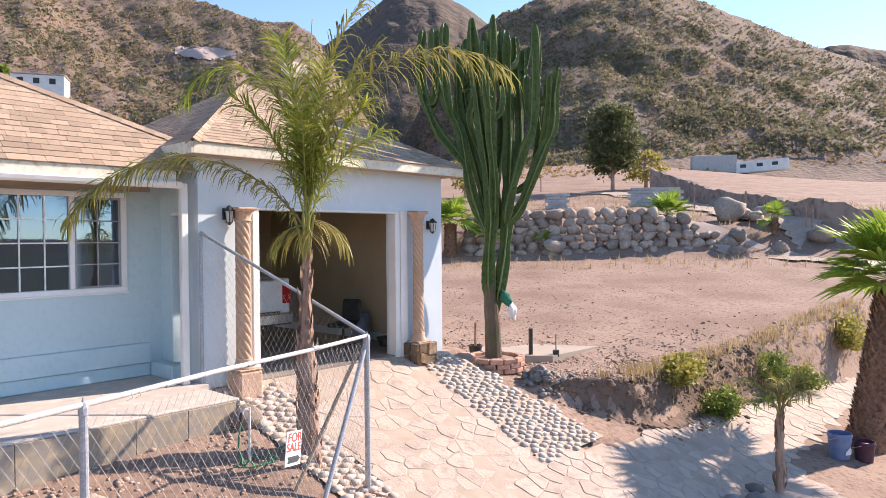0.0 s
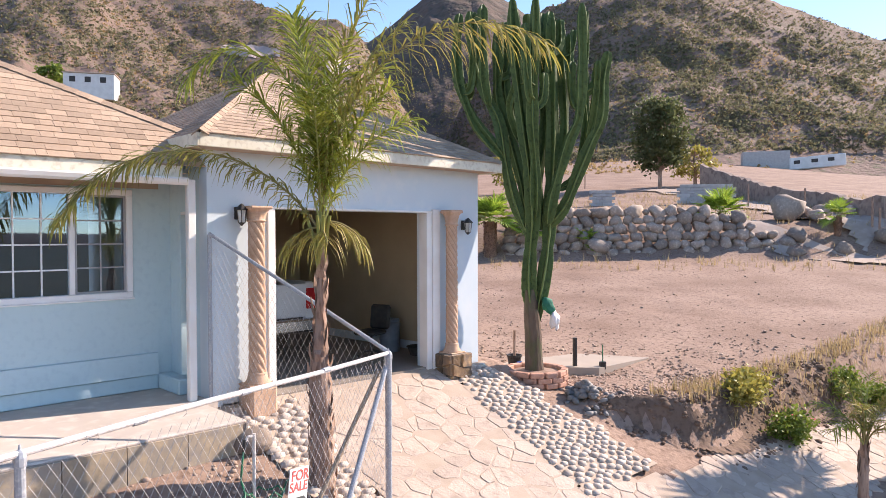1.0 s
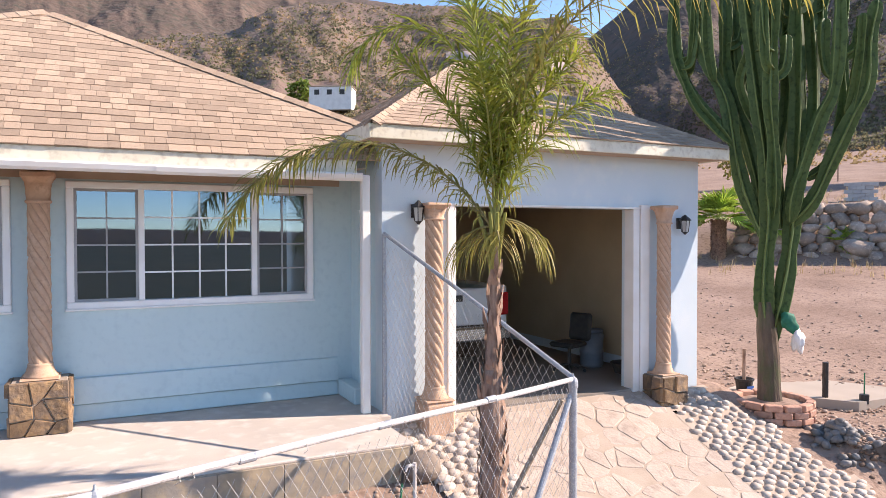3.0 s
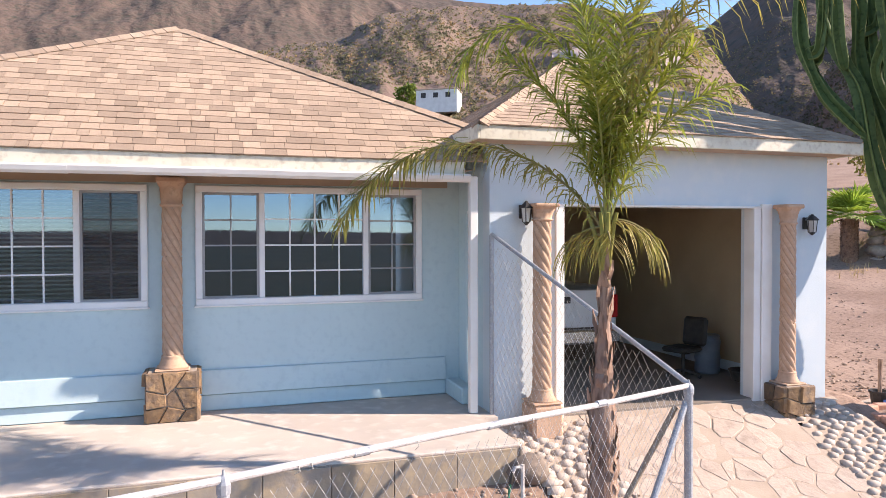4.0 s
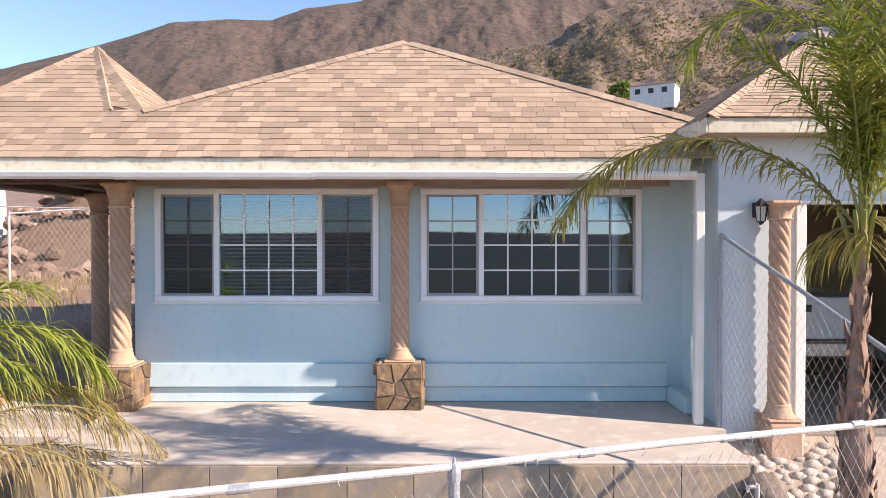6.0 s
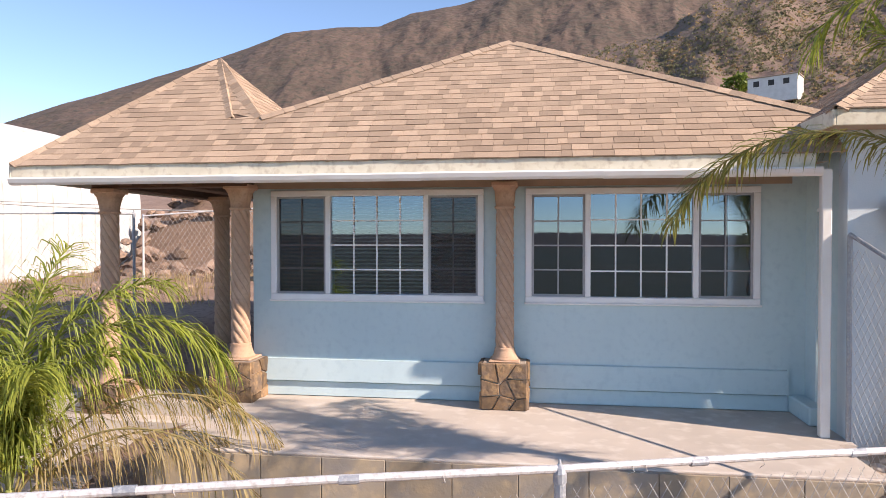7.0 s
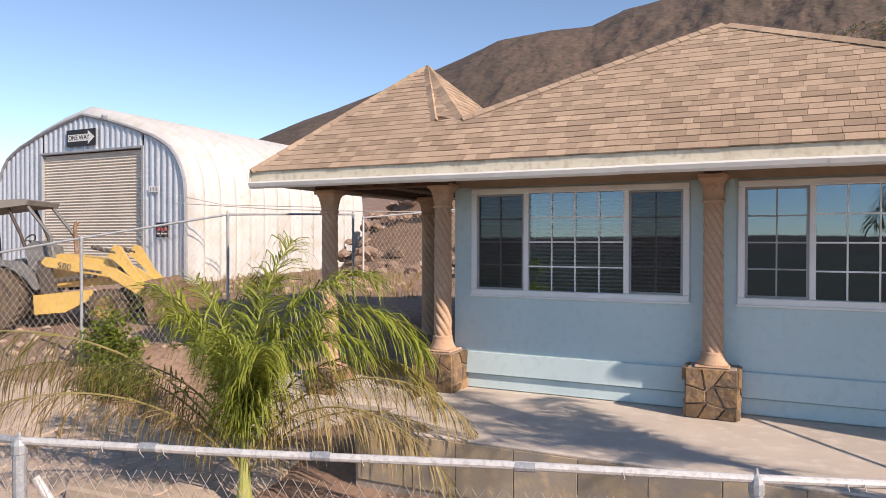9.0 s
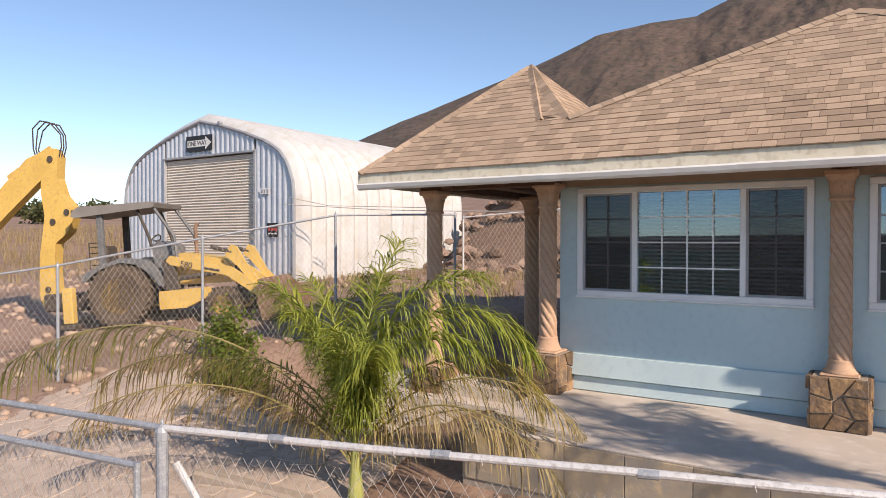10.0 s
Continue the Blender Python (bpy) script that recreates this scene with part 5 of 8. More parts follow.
M_BOULDER = material("tan_granite_boulder", (0.34, 0.275, 0.22), (0.27, 0.215, 0.175), 2.5, 0.9, bump=0.7, bump_scale=14, third=(0.44, 0.36, 0.29), fine=9, random_tint=0.32)
M_BOULDER_J = material("dirt_clods", (0.34, 0.245, 0.185), (0.40, 0.30, 0.23), 4, 0.95, bump=0.4, bump_scale=30, random_tint=0.2, island=True)
b = new("boulder", rock_mesh("boulder", 4, M_BOULDER, 0.75, 0.42, 0.36, 0.15, 3))
b.location = (0.75, -3.3, ground_z(0.75, -3.3) + 0.06)
tagged(b, "smooth pale boulder half sunk in the dirt", "boulder")
b = new("boulder", rock_mesh("boulder", 6, M_BOULDER, 0.22, 0.18, 0.17, 0.3, 2))
b.location = (3.36, -2.35, ground_z(3.36, -2.35) + 0.08)
tagged(b, "brown rock at the corner of the porch slab", "boulder")


def scatter(name, label, mat, spots, sizes, seed, sub=1, squash=0.6, sink=0.3):
    """Loose stones joined in one object."""
    rnd = random.Random(seed)
    protos = []
    for k in range(5):
        me = rock_mesh("tmp", seed + k, mat, 1, 0.8, squash, 0.3, sub)
        protos.append(([v.co.copy() for v in me.vertices], [tuple(p.vertices) for p in me.polygons]))
        bpy.data.meshes.remove(me)
    g = Geo()
    for x, y in spots(rnd):
        s = rnd.uniform(*sizes) * (1 if rnd.random() < 0.85 else 1.7)
        vs, fs = protos[rnd.randrange(5)]
        m = Matrix.Translation((x, y, ground_z(x, y) + s * squash * (1 - 2 * sink) * 0.6)) @ Matrix.Rotation(rnd.uniform(0, 6.28), 4, 'Z') @ Matrix.Scale(s, 4)
        g.add([m @ v for v in vs], fs)
    ob = part(name, g.get(), mat, smooth=True)
    return tagged(ob, label, "stones", kind="stuff")


M_EARTH = material("raw_dark_earth", (0.155, 0.105, 0.075), (0.20, 0.135, 0.098), 2.5, 0.97, bump=1.0, bump_scale=12, third=(0.11, 0.075, 0.055), fine=9)


def yard_spots(rnd):
    return [(rnd.uniform(-3, 3.3), -2.35 - abs(rnd.gauss(0, 0.9))) for _ in range(900)]


def terrace_spots(rnd):
    out = []
    while len(out) < 4600:
        x = 9.2 + abs(rnd.gauss(0, 3.2))
        y = bank_edge(x) + 0.1 + abs(rnd.gauss(0, 1.1)) if rnd.random() < 0.6 else rnd.uniform(-3, 8)
        out.append((x, y))
    return out


scatter("dirt_clods", "scattered dirt clods and pebbles in the front yard", M_BOULDER_J, yard_spots, (0.012, 0.035), 60)
scatter("terrace_gravel", "loose brown gravel and clods on the dirt terrace", M_BOULDER_J, terrace_spots, (0.01, 0.036), 70)
scatter("lot_pebbles", "pebbles strewn over the dirt lot", M_BOULDER_J, lambda r: [(r.uniform(8.6, 26), r.uniform(-2, 10)) for _ in range(600)], (0.008, 0.028), 80)
scatter("bank_clods", "broken earth clods along the cut bank", M_EARTH, lambda r: [(x, bank_edge(x) + r.gauss(-0.1, 0.3)) for x in [r.uniform(9.0, 15) for _ in range(900)]], (0.015, 0.055), 85, 2)


# ---- candelabra cactus ----
M_CACTUS = material("ribbed_cactus_skin", (0.06, 0.098, 0.03), (0.088, 0.132, 0.042), 3, 0.62, bump=0.2, third=(0.036, 0.06, 0.02), fine=16, spec=0.22)
M_CACTUS_RIB = material("pale_rib_edge", (0.15, 0.195, 0.065), (0.11, 0.15, 0.048), 10, 0.65, spec=0.2)
M_CORK = material("corky_cactus_trunk", (0.095, 0.066, 0.05), (0.14, 0.105, 0.075), 8, 0.9, bump=0.8, bump_scale=30, third=(0.09, 0.095, 0.045), fine=9, stretch=(1, 1, 0.35))
CX, CY = 9.2, -1.7
CZ = ground_z(CX, CY)
cactus = thing("candelabra_cactus", "tall many-armed green candelabra cactus in a brick ring", "cactus", (CX, CY, CZ))


def cactus_arm(pts, r, ribs=4, seed=0, sub="arm"):
    """A ribbed arm with notched, wavy rib edges and a rounded tip."""
    rnd = random.Random(seed)
    pts = [Vector(p) for p in pts]
    fine = []
    m = len(pts) - 1
    for i in range(m):
        p0, p1, p2, p3 = pts[max(0, i - 1)], pts[i], pts[i + 1], pts[min(m, i + 2)]
        for k in range(9):
            t = k / 9
            fine.append(0.5 * ((2 * p1) + (p2 - p0) * t + (2 * p0 - 5 * p1 + 4 * p2 - p3) * t * t + (3 * p1 - p0 - 3 * p2 + p3) * t ** 3))
    fine.append(pts[-1])
    ring = ((-0.07, 1.30), (0.0, 1.36), (0.07, 1.30), (0.3, 0.70), (0.5, 0.50), (0.7, 0.70))
    n, q_ = len(fine), len(ring)
    sides = ribs * q_
    ph, tw = rnd.uniform(0, 6), rnd.uniform(-0.3, 0.3)
    beat, swell = rnd.uniform(4.5, 6.5), rnd.uniform(0.22, 0.38)
    vs, fs, edge = [], [], []
    run = 0.0
    for i, p in enumerate(fine):
        d = (fine[min(i + 1, n - 1)] - fine[max(0, i - 1)]).normalized()
        if i:
            run += (fine[i] - fine[i - 1]).length
        s = d.cross(Vector((0.37, 0.93, 0))).normalized()
        u = d.cross(s)
        f = i / (n - 1)
        env = min(1.0, 0.5 + f * 5) * (1 if f < 0.9 else math.sqrt(max(0.03, 1 - ((f - 0.9) / 0.105) ** 2)))
        seg = 1 + swell * abs(math.sin(run * beat * 0.5 + ph)) - swell * 0.6
        for j in range(sides):
            off, k = ring[j % q_]
            a = 2 * math.pi * (j // q_ + off) / ribs + ph + tw * run
            notch = 0.05 * math.sin(run * 52 + j) if abs(off) < 0.1 else 0
            vs.append(p + (s * math.cos(a) + u * math.sin(a)) * r * env * seg * (k + notch))
    for i in range(n - 1):
        for j in range(sides):
            j2 = (j + 1) % sides
            edge.append(1 if j % q_ < 2 else 0)
            fs.append((i * sides + j, i * sides + j2, (i + 1) * sides + j2, (i + 1) * sides + j))
    fs.append(tuple(range((n - 1) * sides, n * sides)))
    edge.append(0)
    me = mesh_of(sub, vs, fs, [M_CACTUS, M_CACTUS_RIB])
    me.polygons.foreach_set("material_index", edge)
    ob = new(sub, me)
    ob.parent = cactus
    return ob


def Q(u, d, h):
    """Local point: u to the south-east, d to the north-east, h above the foot."""
    return Vector((0.673 * u + 0.739 * d, -0.739 * u + 0.673 * d, h))


g = Geo().tube([Q(0, 0, -0.2), Q(-0.03, 0, 0.4), Q(-0.04, 0, 0.85), Q(-0.07, 0, 1.25), Q(-0.1, 0, 1.65)], [0.20, 0.16, 0.15, 0.14, 0.10], 14)
part("trunk", g.get(), M_CORK, cactus, "corky brown lower trunk")
# limbs: radius, depth at foot and tip, then (across, height) corners
CACTUS_BRANCHES = [
    (0.115, 0.0, -0.1, ((-0.07, 1.2), (-0.11, 1.7), (-0.09, 2.3), (-0.04, 2.96), (-0.11, 3.84), (-0.2, 4.6), (-0.28, 5.25), (-0.34, 5.9), (-0.4, 6.7))),
    (0.105, 0.0, 0.1, ((0.0, 1.0), (0.16, 1.9), (0.25, 2.75), (0.28, 3.5), (0.3, 4.4), (0.28, 5.5), (0.29, 6.45))),
    (0.09, 0.0, 0.3, ((-0.14, 2.6), (-0.39, 3.3), (-0.52, 3.95), (-0.63, 4.6), (-0.83, 5.05), (-1.0, 5.5), (-1.1, 6.0), (-1.15, 6.65))),
    (0.088, 0.1, 0.4, ((-0.53, 3.95), (-0.77, 4.25), (-1.04, 4.6), (-1.24, 5.05), (-1.36, 5.5), (-1.38, 6.1), (-1.34, 6.65))),
    (0.088, 0.1, 0.5, ((-0.08, 2.7), (-0.22, 3.5), (-0.34, 4.05), (-0.5, 4.6), (-0.64, 5.1), (-0.64, 5.8), (-0.66, 6.4))),
    (0.092, 0.0, -0.3, ((0.22, 2.75), (0.5, 3.1), (0.74, 3.7), (0.92, 4.15), (1.1, 4.6), (1.12, 5.2), (1.2, 5.7))),
    (0.082, 0.0, 0.2, ((0.42, 3.4), (0.68, 3.6), (0.82, 3.95), (0.9, 4.5), (0.86, 5.1), (0.85, 5.65))),
    (0.088, -0.1, -0.35, ((0.22, 2.8), (0.3, 3.3), (0.55, 4.15), (0.72, 4.6), (0.77, 5.4), (0.75, 6.5))),
    (0.088, 0.1, 0.35, ((0.1, 2.7), (0.06, 3.6), (0.15, 4.35), (0.18, 5.1), (0.18, 6.0), (0.15, 6.6))),
    (0.085, -0.1, -0.4, ((-0.02, 2.85), (-0.02, 3.8), (-0.07, 4.5), (-0.05, 5.4), (-0.02, 6.65))),
    (0.085, 0.1, 0.45, ((0.3, 3.5), (0.52, 4.35), (0.53, 5.3), (0.48, 6.5))),
    (0.08, 0.2, -0.2, ((-0.2, 4.2), (-0.44, 4.8), (-0.3, 5.3), (-0.16, 6.0), (-0.15, 6.4))),
    (0.08, -0.1, -0.3, ((0.92, 4.2), (0.98, 4.6), (1.02, 5.0), (1.04, 5.55))),
    (0.08, 0.1, 0.0, ((-0.8, 4.9), (-0.9, 5.5), (-0.92, 6.65))),
    (0.08, 0.3, 0.6, ((-0.1, 3.4), (-0.16, 4.2), (-0.45, 5.0), (-0.5, 5.8), (-0.5, 6.55))),
    (0.08, 0.3, 0.7, ((0.3, 3.3), (0.36, 4.3), (0.4, 5.2), (0.38, 6.2))),
]
CACTUS_ARMS = []
for k, (r, d0, d1, corners) in enumerate(CACTUS_BRANCHES):
    m = len(corners) - 1
    pts = [Q(u, d0 + (d1 * 1.2 - d0) * i / m, h) for i, (u, h) in enumerate(corners)]
    CACTUS_ARMS.append((pts, r, corners[-1]))
    cactus_arm(pts, r * 0.84, 4 if k % 3 else 5, 300 + k)
rnd = random.Random(17)
for k in range(36):
    pts, r, (tip_u, tip_h) = CACTUS_ARMS[rnd.randrange(len(CACTUS_ARMS))]
    i = rnd.randrange(len(pts) // 2, len(pts) - 1)
    p = pts[i].lerp(pts[i + 1], rnd.random())
    a = rnd.uniform(0, 6.28)
    o = Vector((math.cos(a), math.sin(a), 0)) * rnd.uniform(0.15, 0.26)
    top = min(rnd.uniform(0.45, 1.6), tip_h + rnd.uniform(-0.5, 0.05) - p.z)
    if top > 0.3:
        cactus_arm([p, p + o * 0.75 + Vector((0, 0, 0.10)), p + o + Vector((0, 0, top * 0.5)), p + o * rnd.uniform(0.9, 1.2) + Vector((0, 0, top))], r * rnd.uniform(0.6, 0.8), 4, 340 + k, "small_arm")

# brick ring
M_BRICK = material("tumbled_red_brick", (0.42, 0.23, 0.16), (0.50, 0.30, 0.22), 6, 0.9, bump=0.5, bump_scale=40, third=(0.34, 0.18, 0.13), fine=14, random_tint=0.2)
ring = thing("brick_planter", "ring of tumbled red bricks round the cactus foot", "planter", (CX, CY, CZ))
me = Geo().bevel_box(-0.115, -0.06, -0.045, 0.115, 0.06, 0.045, 0.012)
brick = mesh_of("brick", me.v, me.f, M_BRICK)
rnd = random.Random(3)
for row in range(3):
    for k in range(13):
        a = 2 * math.pi * (k + 0.5 * (row % 2)) / 13
        ob = new("brick", brick)
        ob.matrix_world = pose(CX, CY, CZ) @ pose(0.5 * math.cos(a), 0.5 * math.sin(a), 0.04 + 0.092 * row, rnd.uniform(-3, 3), rnd.uniform(-3, 3), math.degrees(a) + 90 + rnd.uniform(-5, 5))
        ob.parent = ring
        ob.matrix_parent_inverse = Matrix.Translation((-CX, -CY, -CZ))
g = Geo().lathe([(0.44, -0.1), (0.44, 0.2), (0.2, 0.24)], 20)
part("soil", g.get(), M_DIRT, ring)

# bag and cloth caught on the trunk
M_CLOTH = material("white_plastic_cloth", (0.75, 0.74, 0.72), (0.68, 0.66, 0.66), 9, 0.6)
M_GCLOTH = material("dark_green_cloth", (0.02, 0.13, 0.08), (0.03, 0.18, 0.11), 9, 0.7)
bag = new("plastic_bag", rock_mesh("plastic_bag", 31, M_CLOTH, 0.09, 0.08, 0.17, 0.7, 3))
bag.location = Vector((CX, CY, CZ)) + Q(0.33, -0.12, 1.12)
tagged(bag, "crumpled white plastic bag hung on the cactus", "bag")
bag = new("cloth", rock_mesh("cloth", 37, M_GCLOTH, 0.10, 0.10, 0.14, 0.6, 3))
bag.location = Vector((CX, CY, CZ)) + Q(0.2, -0.14, 1.38)
tagged(bag, "dark green cloth bundle tied to the cactus", "cloth")

# concrete slab, pot with a stake, pipe stubs
zz = ground_z(11.3, -1.0) + 0.05
g = Geo()
g.add([(9.75, -0.35, zz - .2), (10.9, -1.9, zz - .2), (12.6, -2.0, zz - .2), (11.6, 0.15, zz - .2), (9.75, -0.35, zz), (10.9, -1.9, zz), (12.6, -2.0, zz), (11.6, 0.15, zz)],
      [(4, 5, 6, 7), (0, 1, 5, 4), (1, 2, 6, 5), (2, 3, 7, 6), (3, 0, 4, 7)])
M_PAD = material("dusty_concrete_pad", (0.40, 0.335, 0.275), (0.35, 0.295, 0.24), 1.2, 0.9, bump=0.2)
tagged(part("concrete_pad", g.get(), M_PAD), "small pale concrete pad on the dirt", "slab", kind="structure")
px, py = 10.0, -0.55
pz = ground_z(px, py)
pot = thing("plant_pot", "black nursery pot with a dry stake", "pot", (px, py, pz))
g = Geo().lathe([(0.10, 0), (0.14, 0.26), (0.155, 0.27), (0.155, 0.30), (0.135, 0.30), (0.12, 0.24)], 16)
part("pot_wall", g.get(), M_BLACK, pot)
g = Geo().tube([(0, 0, 0.2), (0.01, 0.01, 0.5), (0.0, 0.0, 0.78)], 0.03, 7)
part("stake", g.get(), M_BARK, pot)
M_BLUE = material("blue_plastic", (0.05, 0.12, 0.36), (0.06, 0.15, 0.42), 10, 0.4)
g = Geo().add([(-0.11, -0.145, 0.04), (0.02, -0.155, 0.04), (0.03, -0.168, 0.2), (-0.12, -0.158, 0.2)], [(0, 1, 2, 3)])
part("pot_label", g.get(), M_BLUE, pot, "blue printed label")
st = thing("pipe_stub", "short black pipe standing in the concrete pad", "pipe", (10.75, -1.45, zz))
part("pipe", Geo().tube([(0, 0, -0.05), (0, 0, 0.55)], 0.045, 8).get(), M_BLACK, st)
st = thing("pipe_stub", "low pipe stub with a green stem in the pad", "pipe", (11.1, -1.85, zz))
part("pipe", Geo().tube([(0, 0, -0.05), (0, 0, 0.09)], 0.07, 8).get(), M_BLACK, st)
part("stem", Geo().tube([(0, 0, 0.05), (0, 0, 0.42)], 0.012, 6).get(), M_HOSE, st)


# ---- leafy shrubs ----
def shrub(name, label, at, size, mat, leaves, leaf, seed, flowers=0, group=""):
    """A mound of small leaves on twigs, with an uneven outline and gaps."""
    rnd = random.Random(seed)
    s = thing(name, label, "shrub", at, group)
    twigs, lv = Geo(), Geo()
    tips = []
    for k in range(26):
        a, e = rnd.uniform(0, 6.28), rnd.uniform(0.2, 1.45)
        L = rnd.uniform(0.55, 1.0)
        tip = Vector((math.cos(a) * math.cos(e) * size[0] * L, math.sin(a) * math.cos(e) * size[1] * L, math.sin(e) * size[2] * L))
        twigs.tube([(0, 0, -0.05), tip * 0.5 + Vector((0, 0, 0.04)), tip], [0.012, 0.008, 0.003], 4)
        tips.append(tip)
    for k in range(leaves):
        t = rnd.choice(tips) * rnd.uniform(0.45, 1.05)
        p = t + Vector((rnd.gauss(0, 1) * size[0], rnd.gauss(0, 1) * size[1], rnd.gauss(0, 1) * size[2])) * 0.13
        p.z = max(p.z, 0.01)
        d = Vector((rnd.gauss(0, 1), rnd.gauss(0, 1), rnd.gauss(0.3, 0.7))).normalized()
        w = d.cross(Vector((rnd.gauss(0, 1), rnd.gauss(0, 1), rnd.gauss(0, 1)))).normalized()
        L = leaf * rnd.uniform(0.6, 1.3)
        lv.add([p, p + d * L * 0.5 - w * L * 0.28, p + d * L, p + d * L * 0.5 + w * L * 0.28], [(0, 1, 2, 3)])
    part("twigs", twigs.get(), M_BARK, s)
    ob = part("leaves", lv.get(), mat, s)
    ob["kind"] = "stuff"
    for k in range(flowers):
        t = rnd.choice(tips)
        g = Geo()
        for q in range(6):
            a = q * 1.047
            o = Vector((math.cos(a), math.sin(a), 0.4)) * 0.035
            g.add([t, t + o + Vector((-o.y, o.x, 0)) * 0.5, t + o * 1.5, t + o - Vector((-o.y, o.x, 0)) * 0.5], [(0, 1, 2, 3)])
        part("flower", g.get(), M_FLOWER, s, "crimson blossom")
    return s


M_FLOWER = material("crimson_petal", (0.62, 0.03, 0.10), (0.70, 0.06, 0.14), 20, 0.6)
M_SHRUB = leaf_material("shrub_leaf", (0.11, 0.17, 0.025), (0.17, 0.22, 0.035), (0.22, 0.24, 0.045))
M_SHRUB_Y = leaf_material("yellow_shrub_leaf", (0.36, 0.32, 0.07), (0.28, 0.27, 0.06), (0.42, 0.32, 0.10))
M_GRASS_DRY = leaf_material("dry_grass", (0.42, 0.32, 0.17), (0.36, 0.27, 0.14), (0.48, 0.38, 0.22))


def gz_at(x, y, dz=0.0):
    return (x, y, ground_z(x, y) + dz)


shrub("shrub", "dense green shrub on the terrace edge", gz_at(15.1, -4.92), (0.75, 0.6, 0.6), M_SHRUB, 2600, 0.075, 401, group="terrace shrubs")
shrub("shrub", "green shrub spilling over the bank", gz_at(16.3, -5.3), (0.7, 0.6, 0.6), M_SHRUB, 1800, 0.075, 402, group="terrace shrubs")
shrub("shrub", "green shrub with crimson flowers at the bank foot", gz_at(12.1, -4.95), (0.95, 0.4, 0.5), M_SHRUB, 2200, 0.075, 403, flowers=5, group="terrace shrubs")
shrub("shrub", "yellowing shrub hanging over the bank", gz_at(11.7, -4.35), (1.0, 0.6, 0.5), M_SHRUB_Y, 3000, 0.10, 404, group="terrace shrubs")
shrub("shrub", "leggy yellow-green shrub with red flowers near the fan palm", gz_at(19.6, -5.4), (1.0, 0.9, 0.95), M_SHRUB_Y, 2400, 0.10, 405, flowers=5, group="terrace shrubs")


def grass_patch(label, spots, height, mat, seed, blades=5, name="dry_grass"):
    rnd = random.Random(seed)
    g = Geo()
    for x, y in spots(rnd):
        z = ground_z(x, y)
        for k in range(blades):
            a, h = rnd.uniform(0, 6.28), height * rnd.uniform(0.5, 1.2)
            lean = rnd.uniform(0.1, 0.6) * h
            p = Vector((x + rnd.gauss(0, .04), y + rnd.gauss(0, .04), z - 0.02))
            o, s = Vector((math.cos(a), math.sin(a), 0)), Vector((-math.sin(a), math.cos(a), 0)) * (0.006 + height * 0.012)
            g.add([p - s, p + s, p + o * lean * 0.4 + Vector((0, 0, h * 0.6)) + s * 0.6, p + o * lean * 0.4 + Vector((0, 0, h * 0.6)) - s * 0.6, p + o * lean + Vector((0, 0, h))], [(0, 1, 2, 3), (3, 2, 4)])
    return tagged(part(name, g.get(), mat), label, "grass", kind="stuff")


grass_patch("tufts of dry grass along the bank edge", lambda r: [(x, bank_edge(x) + r.uniform(-0.2, 0.7)) for x in [r.uniform(10, 22) for _ in range(500)]], 0.25, M_GRASS_DRY, 410)
grass_patch("dry grass below and beyond the boulder wall", lambda r: [(9 + 0.74 * p + 0.673 * q, -2 + 0.67 * p - 0.739 * q) for p, q in [(r.uniform(14, 40), r.uniform(-10, 26)) for _ in range(2600)]], 0.32, M_GRASS_DRY, 411)

# ---- palms on the east side ----
fan_palm(gz_at(13.95, -7.0), 3.15, 0.36, 0.95, 0.8, 34, "stout leaning fan palm with a shaggy red-brown trunk", 7, (0.42, -0.46))
fan_palm(gz_at(21.4, 10.3), 1.4, 0.28, 0.9, 0.6, 20, "bushy fan palm below the boulder wall", 8)
fan_palm(gz_at(22.9, 9.5), 0.7, 0.22, 0.75, 0.5, 16, "small fan palm below the boulder wall", 9)
fan_palm(gz_at(32.3, 5.3), 0.35, 0.22, 0.95, 0.6, 18, "low fan palm on top of the boulder wall", 10)
fan_palm(gz_at(32.4, 0.2), 0.7, 0.14, 0.55, 0.45, 10, "slim young palm on the slope", 11)
fan_palm(gz_at(24.5, 7.6), 0.2, 0.1, 0.5, 0.4, 8, "seedling fan palm by the boulders", 12)
RX, RY = 10.05, -6.6
palm3 = thing("queen_palm", "thin young queen palm with yellow-green leaves", "palm tree", gz_at(RX, RY))
shaggy_trunk(palm3, [(0, 0, -0.2), (0.0, 0.0, 0.7), (0.02, 0, 1.25)], [0.075, 0.06, 0.03], M_BARK, 30, 4, 0.2)
for k in range(10):
    add_frond(palm3, M_PALM if k % 3 == 0 else M_PALM_YEL, 500 + k, base=Vector((0.02, 0, 1.2)), az=k * 137.5, elev=87 - 3 * k, length=1.0 - 0.03 * k, droop=28 + 7 * k, leaflets=30, leaf_len=0.28, width=0.014, hang=0.6, bare=0.25, spread=0.6)

# ---- buckets ----
M_BUCKET = material("blue_grey_bucket", (0.12, 0.17, 0.30), (0.16, 0.21, 0.34), 8, 0.5)
M_BUCKET2 = material("dark_plum_bucket", (0.06, 0.025, 0.04), (0.08, 0.035, 0.05), 8, 0.5)


